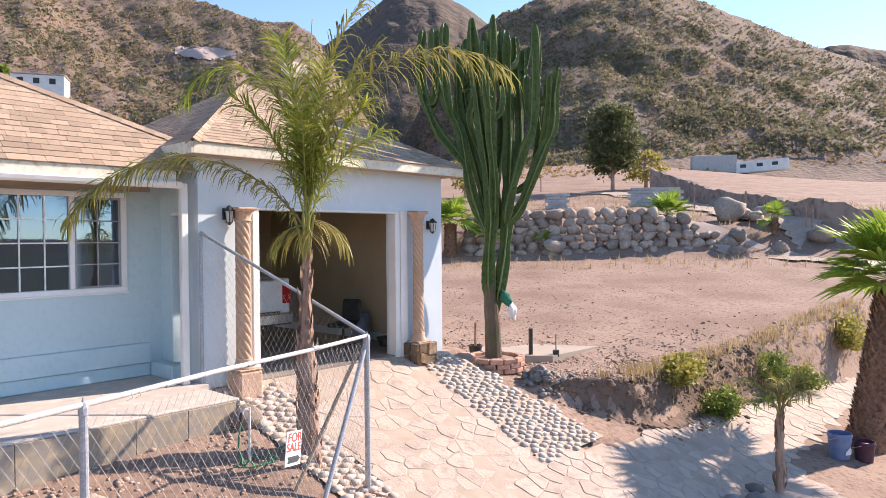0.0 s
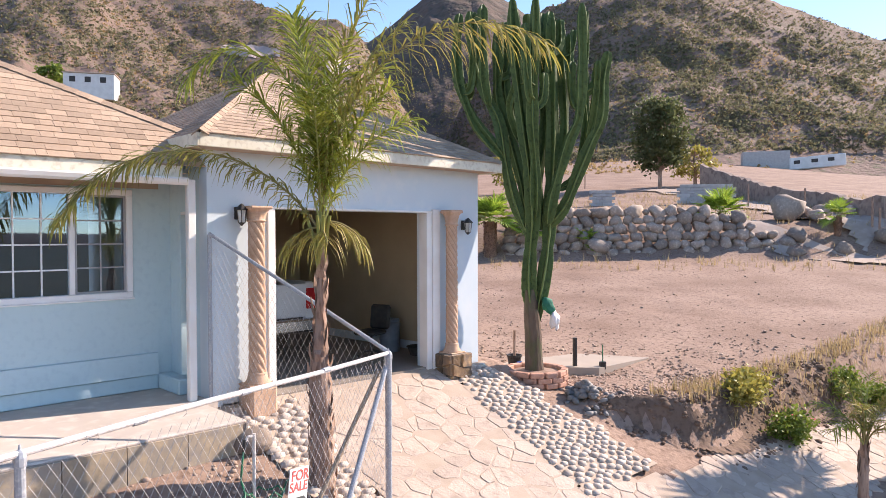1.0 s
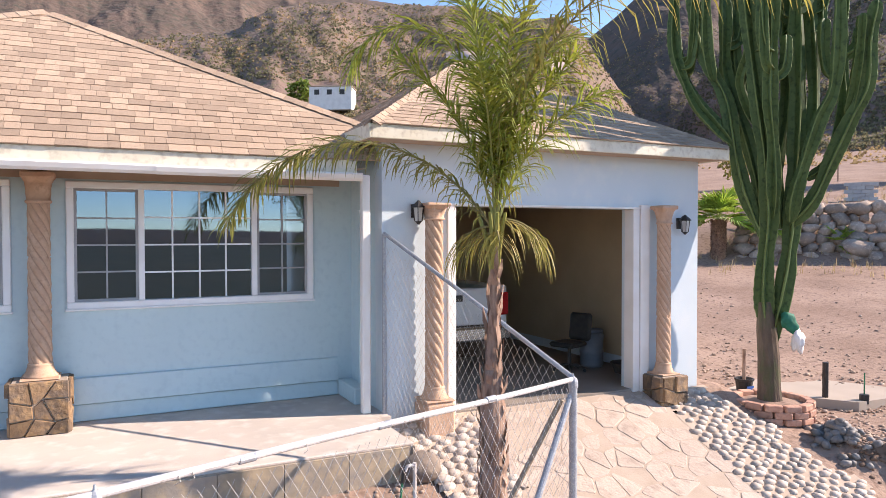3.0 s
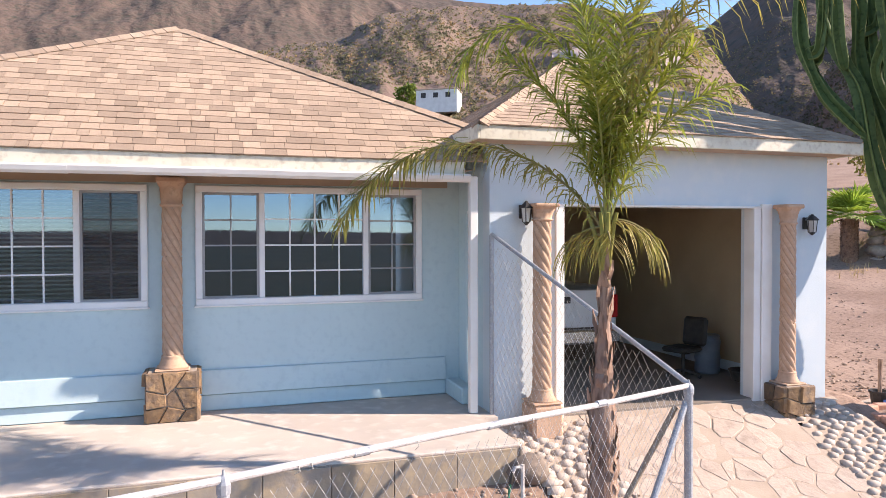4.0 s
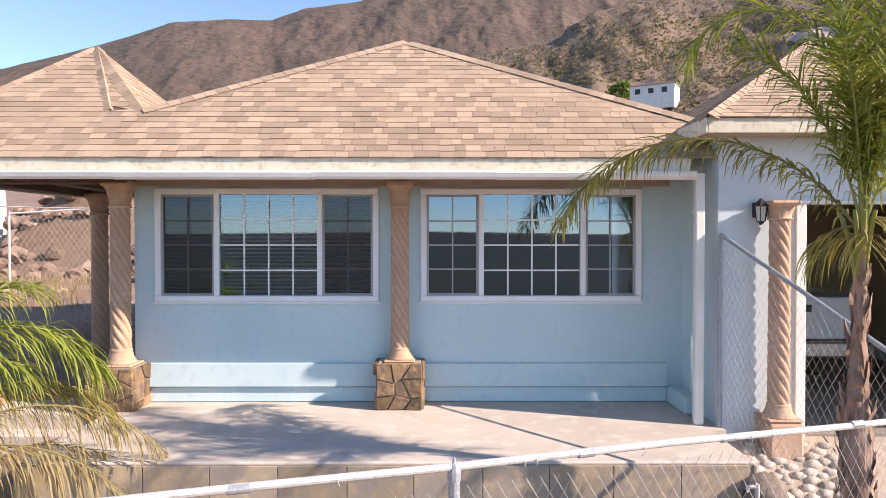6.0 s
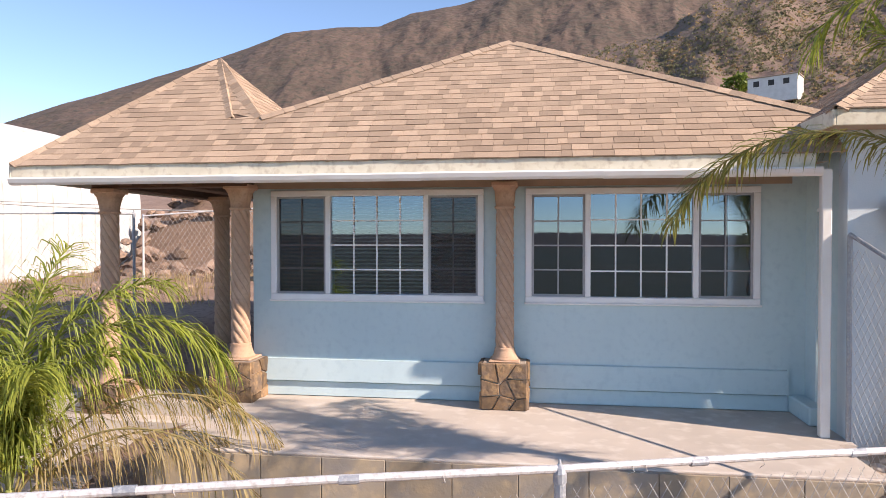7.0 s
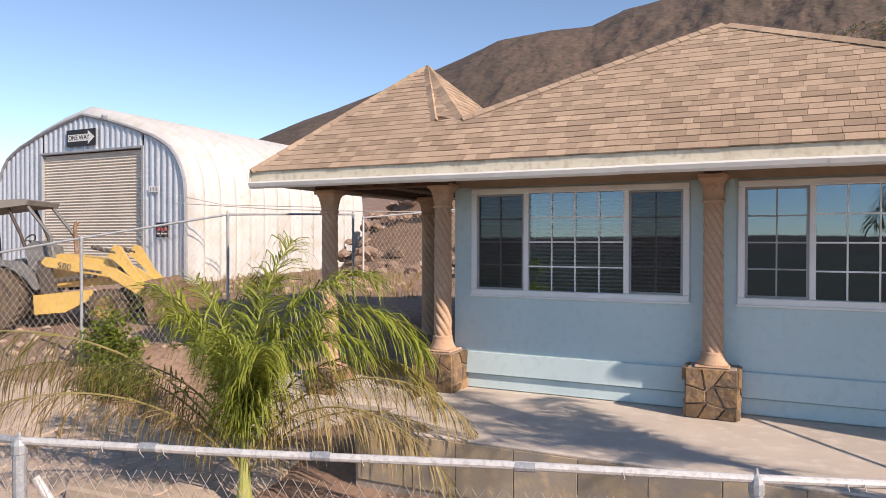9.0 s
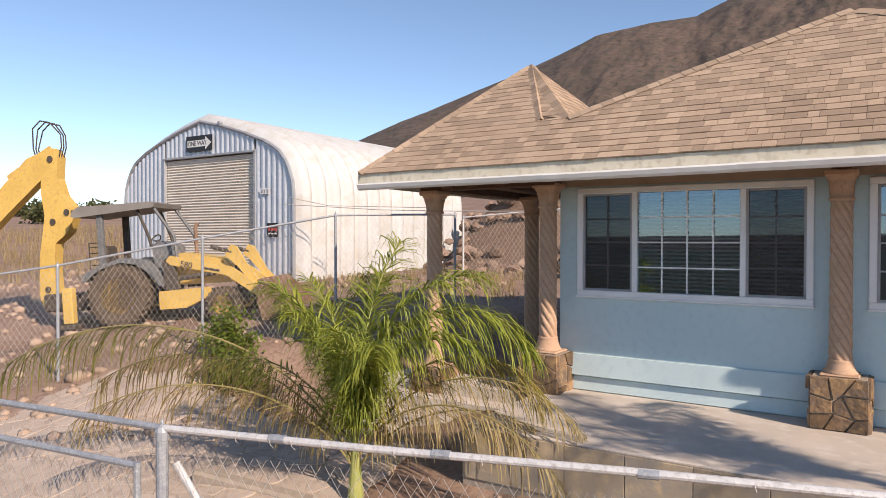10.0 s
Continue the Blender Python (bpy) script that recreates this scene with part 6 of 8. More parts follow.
def bucket(x, y, r, h, mat, label):
    b = thing("bucket", label, "bucket", gz_at(x, y), "buckets")
    g = Geo().lathe([(r * 0.8, 0.0), (r * 0.98, h * 0.86), (r * 1.04, h * 0.87), (r * 1.04, h * 0.92), (r * 1.0, h), (r * 0.94, h), (r * 0.78, 0.06)], 24)
    part("body", g.get(), mat, b, smooth=False)
    pts = [(r * 1.03 * math.cos(a), r * 1.03 * math.sin(a), h * 0.88 - 0.1 * math.sin(a)) for a in [math.pi * k / 12 for k in range(13)]]
    part("handle", Geo().tube(pts, 0.005, 5).get(), M_WIRE, b)
    return b


b = bucket(12.75, -6.82, 0.20, 0.46, M_BUCKET, "worn blue-grey plastic bucket under the palm")
g = Geo()
cx = -2.4
for k in range(8):
    a0, a1 = cx + 0.1 * k, cx + 0.1 * (k + 1)
    z0, z1 = 0.10, 0.24 - 0.02 * abs(k - 4)
    g.add([(0.186 * math.cos(a0), 0.186 * math.sin(a0), z0), (0.186 * math.cos(a1), 0.186 * math.sin(a1), z0), (0.196 * math.cos(a1), 0.196 * math.sin(a1), z1), (0.196 * math.cos(a0), 0.196 * math.sin(a0), z1)], [(0, 1, 2, 3)])
part("label_patch", g.get(), M_SIGN, b, "torn white label patch")
b = bucket(13.05, -7.15, 0.18, 0.36, M_BUCKET2, "dark plum plastic pot with red scraps")
part("scrap", Geo().lathe([(0.15, 0.26), (0.09, 0.31), (0.02, 0.33)], 9).get(), M_FLOWER, b, "red scrap of cloth")

# ---- boulder wall ----
wall_r = thing("boulder_wall", "dry-stacked wall of pale round boulders", "retaining wall")
g = Geo()
ax, ay, bx, by = 22.0, 9.7, 29.9, 1.6
dv = Vector((bx - ax, by - ay, 0))
WL = dv.length
dv.normalize()
nv = Vector((-dv.y, dv.x, 0))
g.add([(ax, ay, 0.4), (bx, by, 0.8), (bx + nv.x * 2.2, by + nv.y * 2.2, 1.9), (ax + nv.x * 2.2, ay + nv.y * 2.2, 3.0)], [(0, 1, 2, 3)])
part("earth_backing", g.get(), M_DIRT, wall_r)
rnd = random.Random(21)
protos = [rock_mesh("boulder", 600 + k, M_BOULDER, 1, rnd.uniform(0.7, 0.95), rnd.uniform(0.6, 0.9), 0.5, 2) for k in range(8)]
s = 0.0
for row in range(6):
    s = -0.3
    while s < WL + 0.3:
        f = s / WL
        H = 1.95 - 1.35 * smoothstep(0.72, 1.05, f) - 0.35 * (1 - smoothstep(0.0, 0.12, f))
        r = rnd.uniform(0.18, 0.38) * (1.25 if row == 0 and rnd.random() < 0.4 else 1) * (1.25 if rnd.random() < 0.15 else 1)
        z = 0.12 + row * 0.36
        if z < H:
            p = Vector((ax, ay, 0)) + dv * (s + r) + nv * (0.12 + row * 0.13 + rnd.uniform(-0.06, 0.06))
            ob = new("boulder", protos[rnd.randrange(8)])
            ob.matrix_world = Matrix.Translation((p.x, p.y, ground_z(ax + dv.x * s - nv.x * .5, ay + dv.y * s - nv.y * .5) + z)) @ Euler((rnd.uniform(-.5, .5), rnd.uniform(-.5, .5), rnd.uniform(0, 6.28))).to_matrix().to_4x4() @ Matrix.Scale(r, 4)
            ob.parent = wall_r
        s += r * 1.72
for k, (x, y, r) in enumerate(((33.3, 2.6, 0.9), (34.4, 2.2, 0.5), (35.0, 1.6, 0.45), (33.8, 1.5, 0.4), (30.8, 1.3, 0.5), (29.6, 0.9, 0.35), (24.6, 7.0, 0.55), (33.0, -1.5, 0.6), (36.0, 0.8, 0.4), (31.2, -0.4, 0.4), (27.5, 11.5, 0.5))):
    b = new("boulder", protos[k % 8])
    b.matrix_world = Matrix.Translation(gz_at(x, y, r * 0.45)) @ Matrix.Rotation(k, 4, 'Z') @ Matrix.Scale(r, 4)
    tagged(b, "loose pale boulder on the slope", "boulder", "loose boulders")


# ---- arched steel shed ----
M_SHED = material("chalky_white_steel", (0.56, 0.565, 0.56), (0.51, 0.51, 0.50), 1.2, 0.6, metal=0.0, third=(0.48, 0.455, 0.41), fine=3)
M_SHED_FRONT = material("zinc_corrugated_steel", (0.55, 0.58, 0.63), (0.48, 0.51, 0.56), 2.5, 0.45, metal=0.35, third=(0.62, 0.64, 0.68), fine=12)
M_ROLL = material("cream_roller_door", (0.66, 0.60, 0.52), (0.60, 0.54, 0.46), 2, 0.55)
M_TRIM = material("grey_steel_trim", (0.42, 0.43, 0.45), (0.36, 0.37, 0.39), 5, 0.5, metal=0.4)
QX0, QX1, QY0, QY1, QZ, QH = -21.4, -13.44, 5.1, 13.6, 0.78, 4.78
shed = thing("steel_shed", "white arched steel shed with a corrugated front and roller door", "shed", (0, 0, QZ))
QW = (QX1 - QX0) / 2
QC = (QX0 + QX1) / 2


def arch(f):
    """Half profile of the shed: 0 at the east foot, 0.5 at the ridge, 1 at the west foot: (x, z)."""
    sgn = 1 if f <= 0.5 else -1
    g_ = f if f <= 0.5 else 1 - f
    u = g_ * 2
    pts = [(1.0, 0.0), (1.0, 0.5), (0.985, 0.60), (0.94, 0.69), (0.86, 0.765), (0.74, 0.825), (0.5, 0.895), (0.25, 0.955), (0.0, 1.0)]
    ts = [0, 0.38, 0.46, 0.53, 0.60, 0.68, 0.80, 0.90, 1.0]
    return QC + sgn * QW * float(np.interp(u, ts, [p[0] for p in pts])), QH * float(np.interp(u, ts, [p[1] for p in pts]))


def shed_shell():
    vs, fs = [], []
    nb, sub = 14, 6
    nf = 40
    rows = []
    for b in range(nb):
        for k in range(sub):
            y = QY0 + (QY1 - QY0) * (b + k / sub) / nb
            dr = (0.0, 0.16, 0.26, 0.29, 0.26, 0.16)[k]
            rows.append((y, dr))
    rows.append((QY1, 0.0))
    for y, dr in rows:
        for j in range(nf + 1):
            x, z = arch(j / nf)
            cx, cz = QC, QH * 0.35
            d = Vector((x - cx, z - cz)).normalized()
            vs.append((x + d.x * dr * (1 if z > 0.01 else 1), y, z + (d.y * dr if z > 0.5 else 0)))
    n = nf + 1
    for i in range(len(rows) - 1):
        for j in range(nf):
            fs.append((i * n + j, i * n + j + 1, (i + 1) * n + j + 1, (i + 1) * n + j))
    return vs, fs


part("arched_shell", shed_shell(), M_SHED, shed, "chalky white ribbed arch panels", smooth=True)
DX0, DX1, DZ = -19.2, -15.05, 3.95 - 0.25
g = Geo()
x, k = QX0 + 0.02, 0
prev = None
while x < QX1 - 0.03:
    ridge_ = (0.0, -0.035, -0.035, 0.0)[k % 4]
    f = (x - QC) / QW
    lo, hi = 0.0, 1.0
    zt = QH * float(np.interp(abs(f), [0.0, 0.25, 0.5, 0.74, 0.86, 0.94, 0.985, 1.0], [1.0, 0.955, 0.895, 0.825, 0.765, 0.69, 0.60, 0.5]))
    zb = DZ if DX0 < x < DX1 else -0.3
    cur = ((x, QY0 + ridge_, zb), (x, QY0 + ridge_, zt - 0.02))
    if prev and abs(prev[0][2] - cur[0][2]) < 0.1:
        g.add([prev[0], cur[0], cur[1], prev[1]], [(0, 1, 2, 3)])
    prev = cur
    x += 0.055
    k += 1
part("corrugated_front", g.get(), M_SHED_FRONT, shed, "zinc corrugated front wall")
g, z, k = Geo(), -0.2, 0
sheet_v, sheet_f = [], []
while z < DZ:
    y = QY0 + (0.06, 0.03)[k % 2]
    sheet_v += [(DX0, y, z), (DX1, y, z)]
    if k:
        sheet_f.append((2 * k - 2, 2 * k - 1, 2 * k + 1, 2 * k))
    z += (0.04, 0.045)[k % 2]
    k += 1
g.add(sheet_v, sheet_f)
part("roller_door", g.get(), M_ROLL, shed, "closed cream roller door")
for a in ((DX0 - 0.09, QY0 - 0.06, -0.2, DX0, QY0 + 0.05, DZ), (DX1, QY0 - 0.06, -0.2, DX1 + 0.09, QY0 + 0.05, DZ), (DX0 - 0.09, QY0 - 0.06, DZ, DX1 + 0.09, QY0 + 0.05, DZ + 0.07)):
    part("door_trim", Geo().bevel_box(*a, b=0.01).get(), M_TRIM, shed)
g = Geo().tube([(arch(j / 40)[0], QY0 - 0.03, arch(j / 40)[1]) for j in range(41)], 0.055, 6)
part("edge_trim", g.get(), M_TRIM, shed)
g = Geo().tube([(QC + 0.9, QY0 - 0.1, QH * 0.955 + 0.1), (QC + 0.7, QY1, QH * 0.96 + 0.12)], 0.05, 5)
g.tube([(QC + 2.6, QY0 + 0.6, QH * 0.85), (QC + 1.6, QY1, QH * 0.9)], 0.035, 5)
part("ridge_strip", g.get(), M_TRIM, shed)
M_SIGNB = material("black_sign_paint", (0.02, 0.02, 0.025), (0.035, 0.035, 0.04), 10, 0.5)
ow = thing("one_way_sign", "black and white one-way arrow sign on the shed gable", "sign", (QC - 0.02, QY0 - 0.07, QZ + 4.12))
part("plate", Geo().bevel_box(-0.62, -0.012, -0.24, 0.62, 0.0, 0.24, 0.004).get(), M_SIGNB, ow)
g = Geo().add([(-0.55, -0.016, -0.10), (0.30, -0.016, -0.10), (0.30, -0.016, -0.20), (0.58, -0.016, 0.0), (0.30, -0.016, 0.20), (0.30, -0.016, 0.10), (-0.55, -0.016, 0.10)], [(0, 1, 5, 6), (1, 2, 3, 4, 5)])
part("arrow", g.get(), M_SIGN, ow, "white arrow")
lettering(ow, "ONE WAY", 0.19, -0.08, 0.0, M_SIGNB, y=-0.019)
notice = thing("notice_board", "small dark notice with red marks on the shed front", "sign", (-14.25, QY0 - 0.06, QZ + 1.45))
part("plate", Geo().bevel_box(-0.22, -0.01, -0.2, 0.22, 0.0, 0.2, 0.004).get(), M_SIGNB, notice)
for i in range(3):
    part("mark", Geo().bevel_box(-0.17 + 0.13 * i, -0.015, -0.02, -0.08 + 0.13 * i, -0.01, 0.06, 0.002).get(), M_RED, notice, "red mark")
    part("bar", Geo().bevel_box(-0.17 + 0.13 * i, -0.015, -0.12, -0.08 + 0.13 * i, -0.01, -0.08, 0.002).get(), M_SIGN, notice, "pale bar of writing")
plate = thing("number_plate_board", "pale plate with plain bars on the shed front", "sign", (-14.55, QY0 - 0.06, QZ + 2.55))
part("plate", Geo().bevel_box(-0.2, -0.008, -0.08, 0.2, 0.0, 0.08, 0.003).get(), M_SIGN, plate)
for i in range(3):
    part("bar", Geo().box(-0.15 + 0.11 * i, -0.012, -0.05, -0.09 + 0.11 * i, -0.008, 0.05).get(), M_TRIM, plate)

# ---- backhoe loader ----
M_YEL = material("faded_yellow_paint", (0.64, 0.43, 0.12), (0.56, 0.37, 0.10), 2.5, 0.55, third=(0.50, 0.32, 0.10), fine=16, bump=0.05)
M_TYRE = material("dusty_rubber", (0.085, 0.065, 0.05), (0.12, 0.09, 0.065), 6, 0.95, bump=0.3)
M_GREYP = material("worn_grey_paint", (0.15, 0.155, 0.16), (0.12, 0.125, 0.13), 4, 0.6, third=(0.21, 0.20, 0.19), fine=14)
M_DARK = material("greasy_dark_steel", (0.06, 0.05, 0.045), (0.09, 0.075, 0.06), 8, 0.7)
M_RUST = material("rusty_bucket_steel", (0.20, 0.12, 0.08), (0.27, 0.18, 0.12), 5, 0.85, third=(0.14, 0.09, 0.07), fine=12, bump=0.2)
M_CANOPY = material("pale_grey_canopy", (0.24, 0.225, 0.205), (0.19, 0.18, 0.165), 3, 0.6)
BA = 30.0
hoe = thing("backhoe_loader", "faded yellow backhoe loader with a grey canopy, parked", "backhoe")
hoe.matrix_world = pose(-13.27, 0.36, 0.15, 0, -3.6, BA) @ Matrix.Scale(0.87, 4)


def prism(pts, y0, y1, dx=0.0):
    pts = [(x + dx, z) for x, z in pts]
    n = len(pts)
    return Geo().add([(x, y0, z) for x, z in pts] + [(x, y1, z) for x, z in pts],
                     [tuple(range(n)), tuple(range(2 * n - 1, n - 1, -1))] + [(i, n + i, n + (i + 1) % n, (i + 1) % n) for i in range(n)])


def wheel(x, y, r, w, rim_r, name="wheel"):
    wh = new(name)
    wh.parent = hoe
    wh.location = (x, y, r)
    tm = Matrix.Rotation(math.pi / 2, 4, 'X')
    g = Geo().lathe([(rim_r * 0.98, -w * 0.42), (r * 0.8, -w * 0.5), (r * 0.94, -w * 0.45), (r * 0.97, 0), (r * 0.94, w * 0.45), (r * 0.8, w * 0.5), (rim_r * 0.98, w * 0.42)], 36)
    for k in range(26):
        a = 2 * math.pi * k / 26
        for sg in (1, -1):
            m = Matrix.Rotation(a + (0.06 * sg), 4, 'Z') @ Matrix.Translation((r * 0.965, 0, sg * w * 0.24)) @ Matrix.Rotation(0.55 * sg, 4, 'X')
            g.box(-0.03, -0.025, -w * 0.27, 0.035, 0.025, w * 0.27, m)
    g.v = [tuple(tm @ Vector(v)) for v in g.v]
    part("tyre", g.get(), M_TYRE, wh)
    g = Geo().lathe([(rim_r, -w * 0.42), (rim_r * 0.93, -w * 0.40), (rim_r * 0.86, -w * 0.22), (rim_r * 0.45, -w * 0.20), (rim_r * 0.40, -w * 0.30), (0.05, -w * 0.30)][::-1], 24)
    g.lathe([(0.05, w * 0.1), (rim_r, w * 0.1), (rim_r, w * 0.42)], 24)
    for k in range(8):
        a = 2 * math.pi * k / 8
        g.lathe([(0.025, -w * 0.24), (0.02, -w * 0.19)], 6, (rim_r * 0.6 * math.cos(a), rim_r * 0.6 * math.sin(a), 0))
    g.v = [tuple(tm @ Vector((v[0], v[1], -v[2]))) for v in g.v]
    part("rim", g.get(), M_YEL, wh, "faded yellow rim")


for y in (-0.85, 0.85):
    wheel(0.0, y, 0.74, 0.42, 0.42)
    wheel(2.45, y * 0.92, 0.40, 0.28, 0.24)
part("chassis", prism([(-0.9, 0.55), (-0.9, 0.95), (0.5, 1.0), (0.8, 0.75), (2.9, 0.75), (2.95, 0.5), (0.9, 0.42), (0.5, 0.5)], -0.42, 0.42).get(), M_DARK, hoe, "greasy dark chassis")
part("side_tank", prism([(0.85, 0.35), (0.85, 0.78), (2.0, 0.82), (2.1, 0.62), (1.5, 0.36)], -0.72, -0.44).get(), M_YEL, hoe, "yellow side box")
part("hood", prism([(1.15, 0.9), (1.15, 1.62), (1.3, 1.68), (2.35, 1.48), (2.55, 1.3), (2.6, 0.9)], -0.36, 0.36).get(), M_YEL, hoe, "faded yellow engine hood")
part("grille", Geo().bevel_box(2.6, -0.34, 0.85, 2.66, 0.34, 1.3, 0.01).get(), M_DARK, hoe)
for y in (-0.62, 0.62):
    part("loader_arm", prism([(1.05, 1.50), (1.15, 1.62), (2.6, 1.28), (3.2, 0.85), (3.5, 0.52), (3.38, 0.42), (3.0, 0.72), (2.5, 1.08), (1.15, 1.40)], y - 0.07, y + 0.07).get(), M_YEL, hoe, "yellow loader arm")
    part("loader_tower", prism([(1.0, 0.8), (0.95, 1.55), (1.2, 1.55), (1.35, 0.8)], y - 0.05, y + 0.05).get(), M_DARK, hoe)
    g = Geo().tube([(1.2, y, 1.05), (2.2, y, 1.15)], 0.06, 8).tube([(2.2, y, 1.15), (2.75, y, 1.12)], 0.03, 8)
    part("lift_cylinder", g.get(), M_DARK, hoe, "greasy lift cylinder")
    part("tilt_lever", prism([(2.45, 1.55), (2.6, 1.80), (2.75, 1.75), (3.05, 1.15), (3.42, 0.75), (3.34, 0.68), (2.95, 1.02), (2.6, 1.45)], y - 0.04 + 0.1, y + 0.04 + 0.1).get(), M_YEL, hoe, "yellow tilt linkage")
    g = Geo().tube([(2.1, y + 0.1, 1.78), (2.62, y + 0.1, 1.62)], 0.05, 8)
    part("tilt_cylinder", g.get(), M_DARK, hoe, "greasy tilt cylinder")
part("loader_bucket", prism([(3.4, 0.95), (3.52, 0.98), (3.62, 0.6), (3.75, 0.25), (4.2, 0.0), (4.15, -0.02), (3.45, 0.05), (3.36, 0.4)], -1.1, 1.1).get(), M_RUST, hoe, "rusty loader bucket")
for y in (-1.12, 1.10):
    g = Geo()
    g.add([(3.4, y, 0.95), (3.5, y, 0.97), (3.95, y, 0.5), (4.25, y, 0.0), (3.45, y, 0.05), (3.36, y, 0.4)], [(0, 1, 2, 3, 4, 5)])
    g.box(3.45, y, 0.0, 4.2, y + 0.02, 0.08)
    part("bucket_cheek", g.get(), M_RUST, hoe)
for y in (-0.85, 0.85):
    pts = [(-0.98, 0.98), (-0.95, 1.15), (-0.6, 1.32), (0.0, 1.50), (0.5, 1.42), (0.85, 1.1), (1.0, 0.78), (0.92, 0.78), (0.76, 1.05), (0.42, 1.32), (0.0, 1.40), (-0.55, 1.24), (-0.85, 1.0)]
    part("fender", prism([(x, z + 0.13) for x, z in pts], *sorted((y * 0.45, y * 0.98))).get(), M_GREYP, hoe, "worn grey rear fender")
part("cab_floor", Geo().bevel_box(-0.75, -0.55, 1.1, 0.9, 0.55, 1.3, 0.02).get(), M_GREYP, hoe)
part("seat", Geo().bevel_box(-0.45, -0.28, 1.42, 0.08, 0.28, 1.56, 0.05).get(), M_DARK, hoe)
part("backrest", Geo().bevel_box(-0.55, -0.27, 1.5, -0.42, 0.27, 2.02, 0.05, pose(0, 0, 0, 0, -6, 0)).get(), M_DARK, hoe)
part("console", prism([(0.62, 1.2), (0.55, 1.9), (0.75, 2.0), (1.1, 1.85), (1.12, 1.2)], -0.32, 0.32).get(), M_GREYP, hoe)
sw = [(0.5 + 0.03 * math.sin(a) * 3, 0.22 * math.cos(a), 2.02 + 0.14 * math.sin(a)) for a in [2 * math.pi * k / 20 for k in range(21)]]
part("steering_wheel", Geo().tube(sw, 0.018, 6).tube([(0.5, 0, 2.02), (0.72, 0, 1.8)], 0.02, 6).tube([(0.5, -0.2, 2.02), (0.5, 0.2, 2.02)], 0.012, 5).get(), M_DARK, hoe)
g = Geo().tube([(1.45, 0.2, 1.6), (1.45, 0.2, 2.28), (1.48, 0.2, 2.36), (1.52, 0.2, 2.4)], 0.045, 10)
part("exhaust_stack", g.get(), M_RUST, hoe, "rusty exhaust stack")
part("canopy", prism([(-1.15, 2.82), (-1.2, 2.70), (-1.1, 2.66), (0.85, 2.80), (0.9, 2.90), (0.8, 2.94), (-1.0, 2.92)], -0.75, 0.75).get(), M_CANOPY, hoe, "pale grey canopy roof")
for y in (-0.6, 0.6):
    part("canopy_post", Geo().bevel_box(-0.62, y - 0.06, 1.2, -0.48, y + 0.06, 2.72, 0.01).get(), M_DARK if y > 0 else M_GREYP, hoe)
    g = Geo().tube([(0.38, y, 2.8), (0.62, y, 2.15), (0.7, y, 1.85)], 0.035, 6)
    part("canopy_post", g.get(), M_DARK, hoe)
    g = Geo().tube([(0.78, y, 2.82), (1.25, y, 2.1), (1.3, y, 1.55)], 0.04, 6)
    part("canopy_post", g.get(), M_GREYP, hoe)
g = Geo()
for z in (1.5, 1.65, 1.8, 1.95, 2.05):
    g.tube([(-0.98, -0.4, z), (-0.98, 0.3, z)], 0.012, 5)
g.tube([(-0.98, -0.4, 1.4), (-0.98, -0.4, 2.06)], 0.016, 5).tube([(-0.98, 0.3, 1.4), (-0.98, 0.3, 2.06)], 0.016, 5)
part("rear_guard", g.get(), M_DARK, hoe)
part("work_light", Geo().bevel_box(-1.22, -0.7, 2.72, -1.12, -0.5, 2.86, 0.02).get(), M_DARK, hoe)
part("slew_frame", Geo().bevel_box(-2.3, -0.3, 0.4, -0.9, 0.3, 0.85, 0.04).get(), M_DARK, hoe, "greasy dark rear frame")
BOOM_X = 0.15
part("boom", prism([(-2.52, 0.45), (-2.62, 0.7), (-2.55, 1.5), (-2.42, 2.05), (-2.36, 2.35), (-2.42, 2.8), (-2.36, 3.4), (-2.22, 3.7), (-2.02, 3.72), (-1.92, 3.55), (-1.98, 3.1), (-1.88, 2.75), (-1.66, 2.5), (-1.62, 2.25), (-1.8, 1.95), (-2.12, 1.75), (-2.2, 1.2), (-2.16, 0.5)], -0.17, 0.17, BOOM_X).get(), M_YEL, hoe, "folded yellow digging boom")
part("dipper", prism([(-2.0, 3.62), (-2.10, 3.3), (-2.6, 2.95), (-3.3, 2.45), (-4.3, 1.7), (-4.45, 1.85), (-3.5, 2.95), (-2.75, 3.55), (-2.3, 3.68)], -0.14, 0.14, BOOM_X).get(), M_YEL, hoe, "yellow dipper stick")
g = Geo().tube([(-2.05, 0, 3.75), (-2.5, 0.02, 3.55), (-3.2, 0.02, 3.2)], 0.06, 8)
part("dipper_cylinder", g.get(), M_YEL, hoe)
g = Geo()
for y in (-0.1, 0.0, 0.1):
    g.tube([(q + BOOM_X, y * w, z) for q, w, z in ((-2.45, 1, 3.3), (-2.58, 1, 3.75), (-2.5, 2, 4.15), (-2.3, 2, 4.3), (-2.05, 2, 4.25), (-1.85, 1, 4.0), (-1.85, 1, 3.75), (-1.95, 1, 3.5))], 0.017, 5)
part("hoses", g.get(), M_DARK, hoe, "looped hydraulic hoses")
for (x, z) in ((-1.78, 2.38), (-2.12, 3.5), (-2.38, 0.8), (-2.15, 2.2)):
    g = Geo().lathe([(0.07, -0.2), (0.07, 0.2)], 12)
    g.v = [(x + BOOM_X + v[0], v[2], z + v[1]) for v in g.v]
    part("pin", g.get(), M_DARK, hoe)
for ob in hoe.children:                     # the folded digging arm stands tall
    if ob.name.split(".")[0] in ("boom", "dipper", "dipper_cylinder", "hoses", "pin"):
        ob.scale = (1, 1, 1.2)
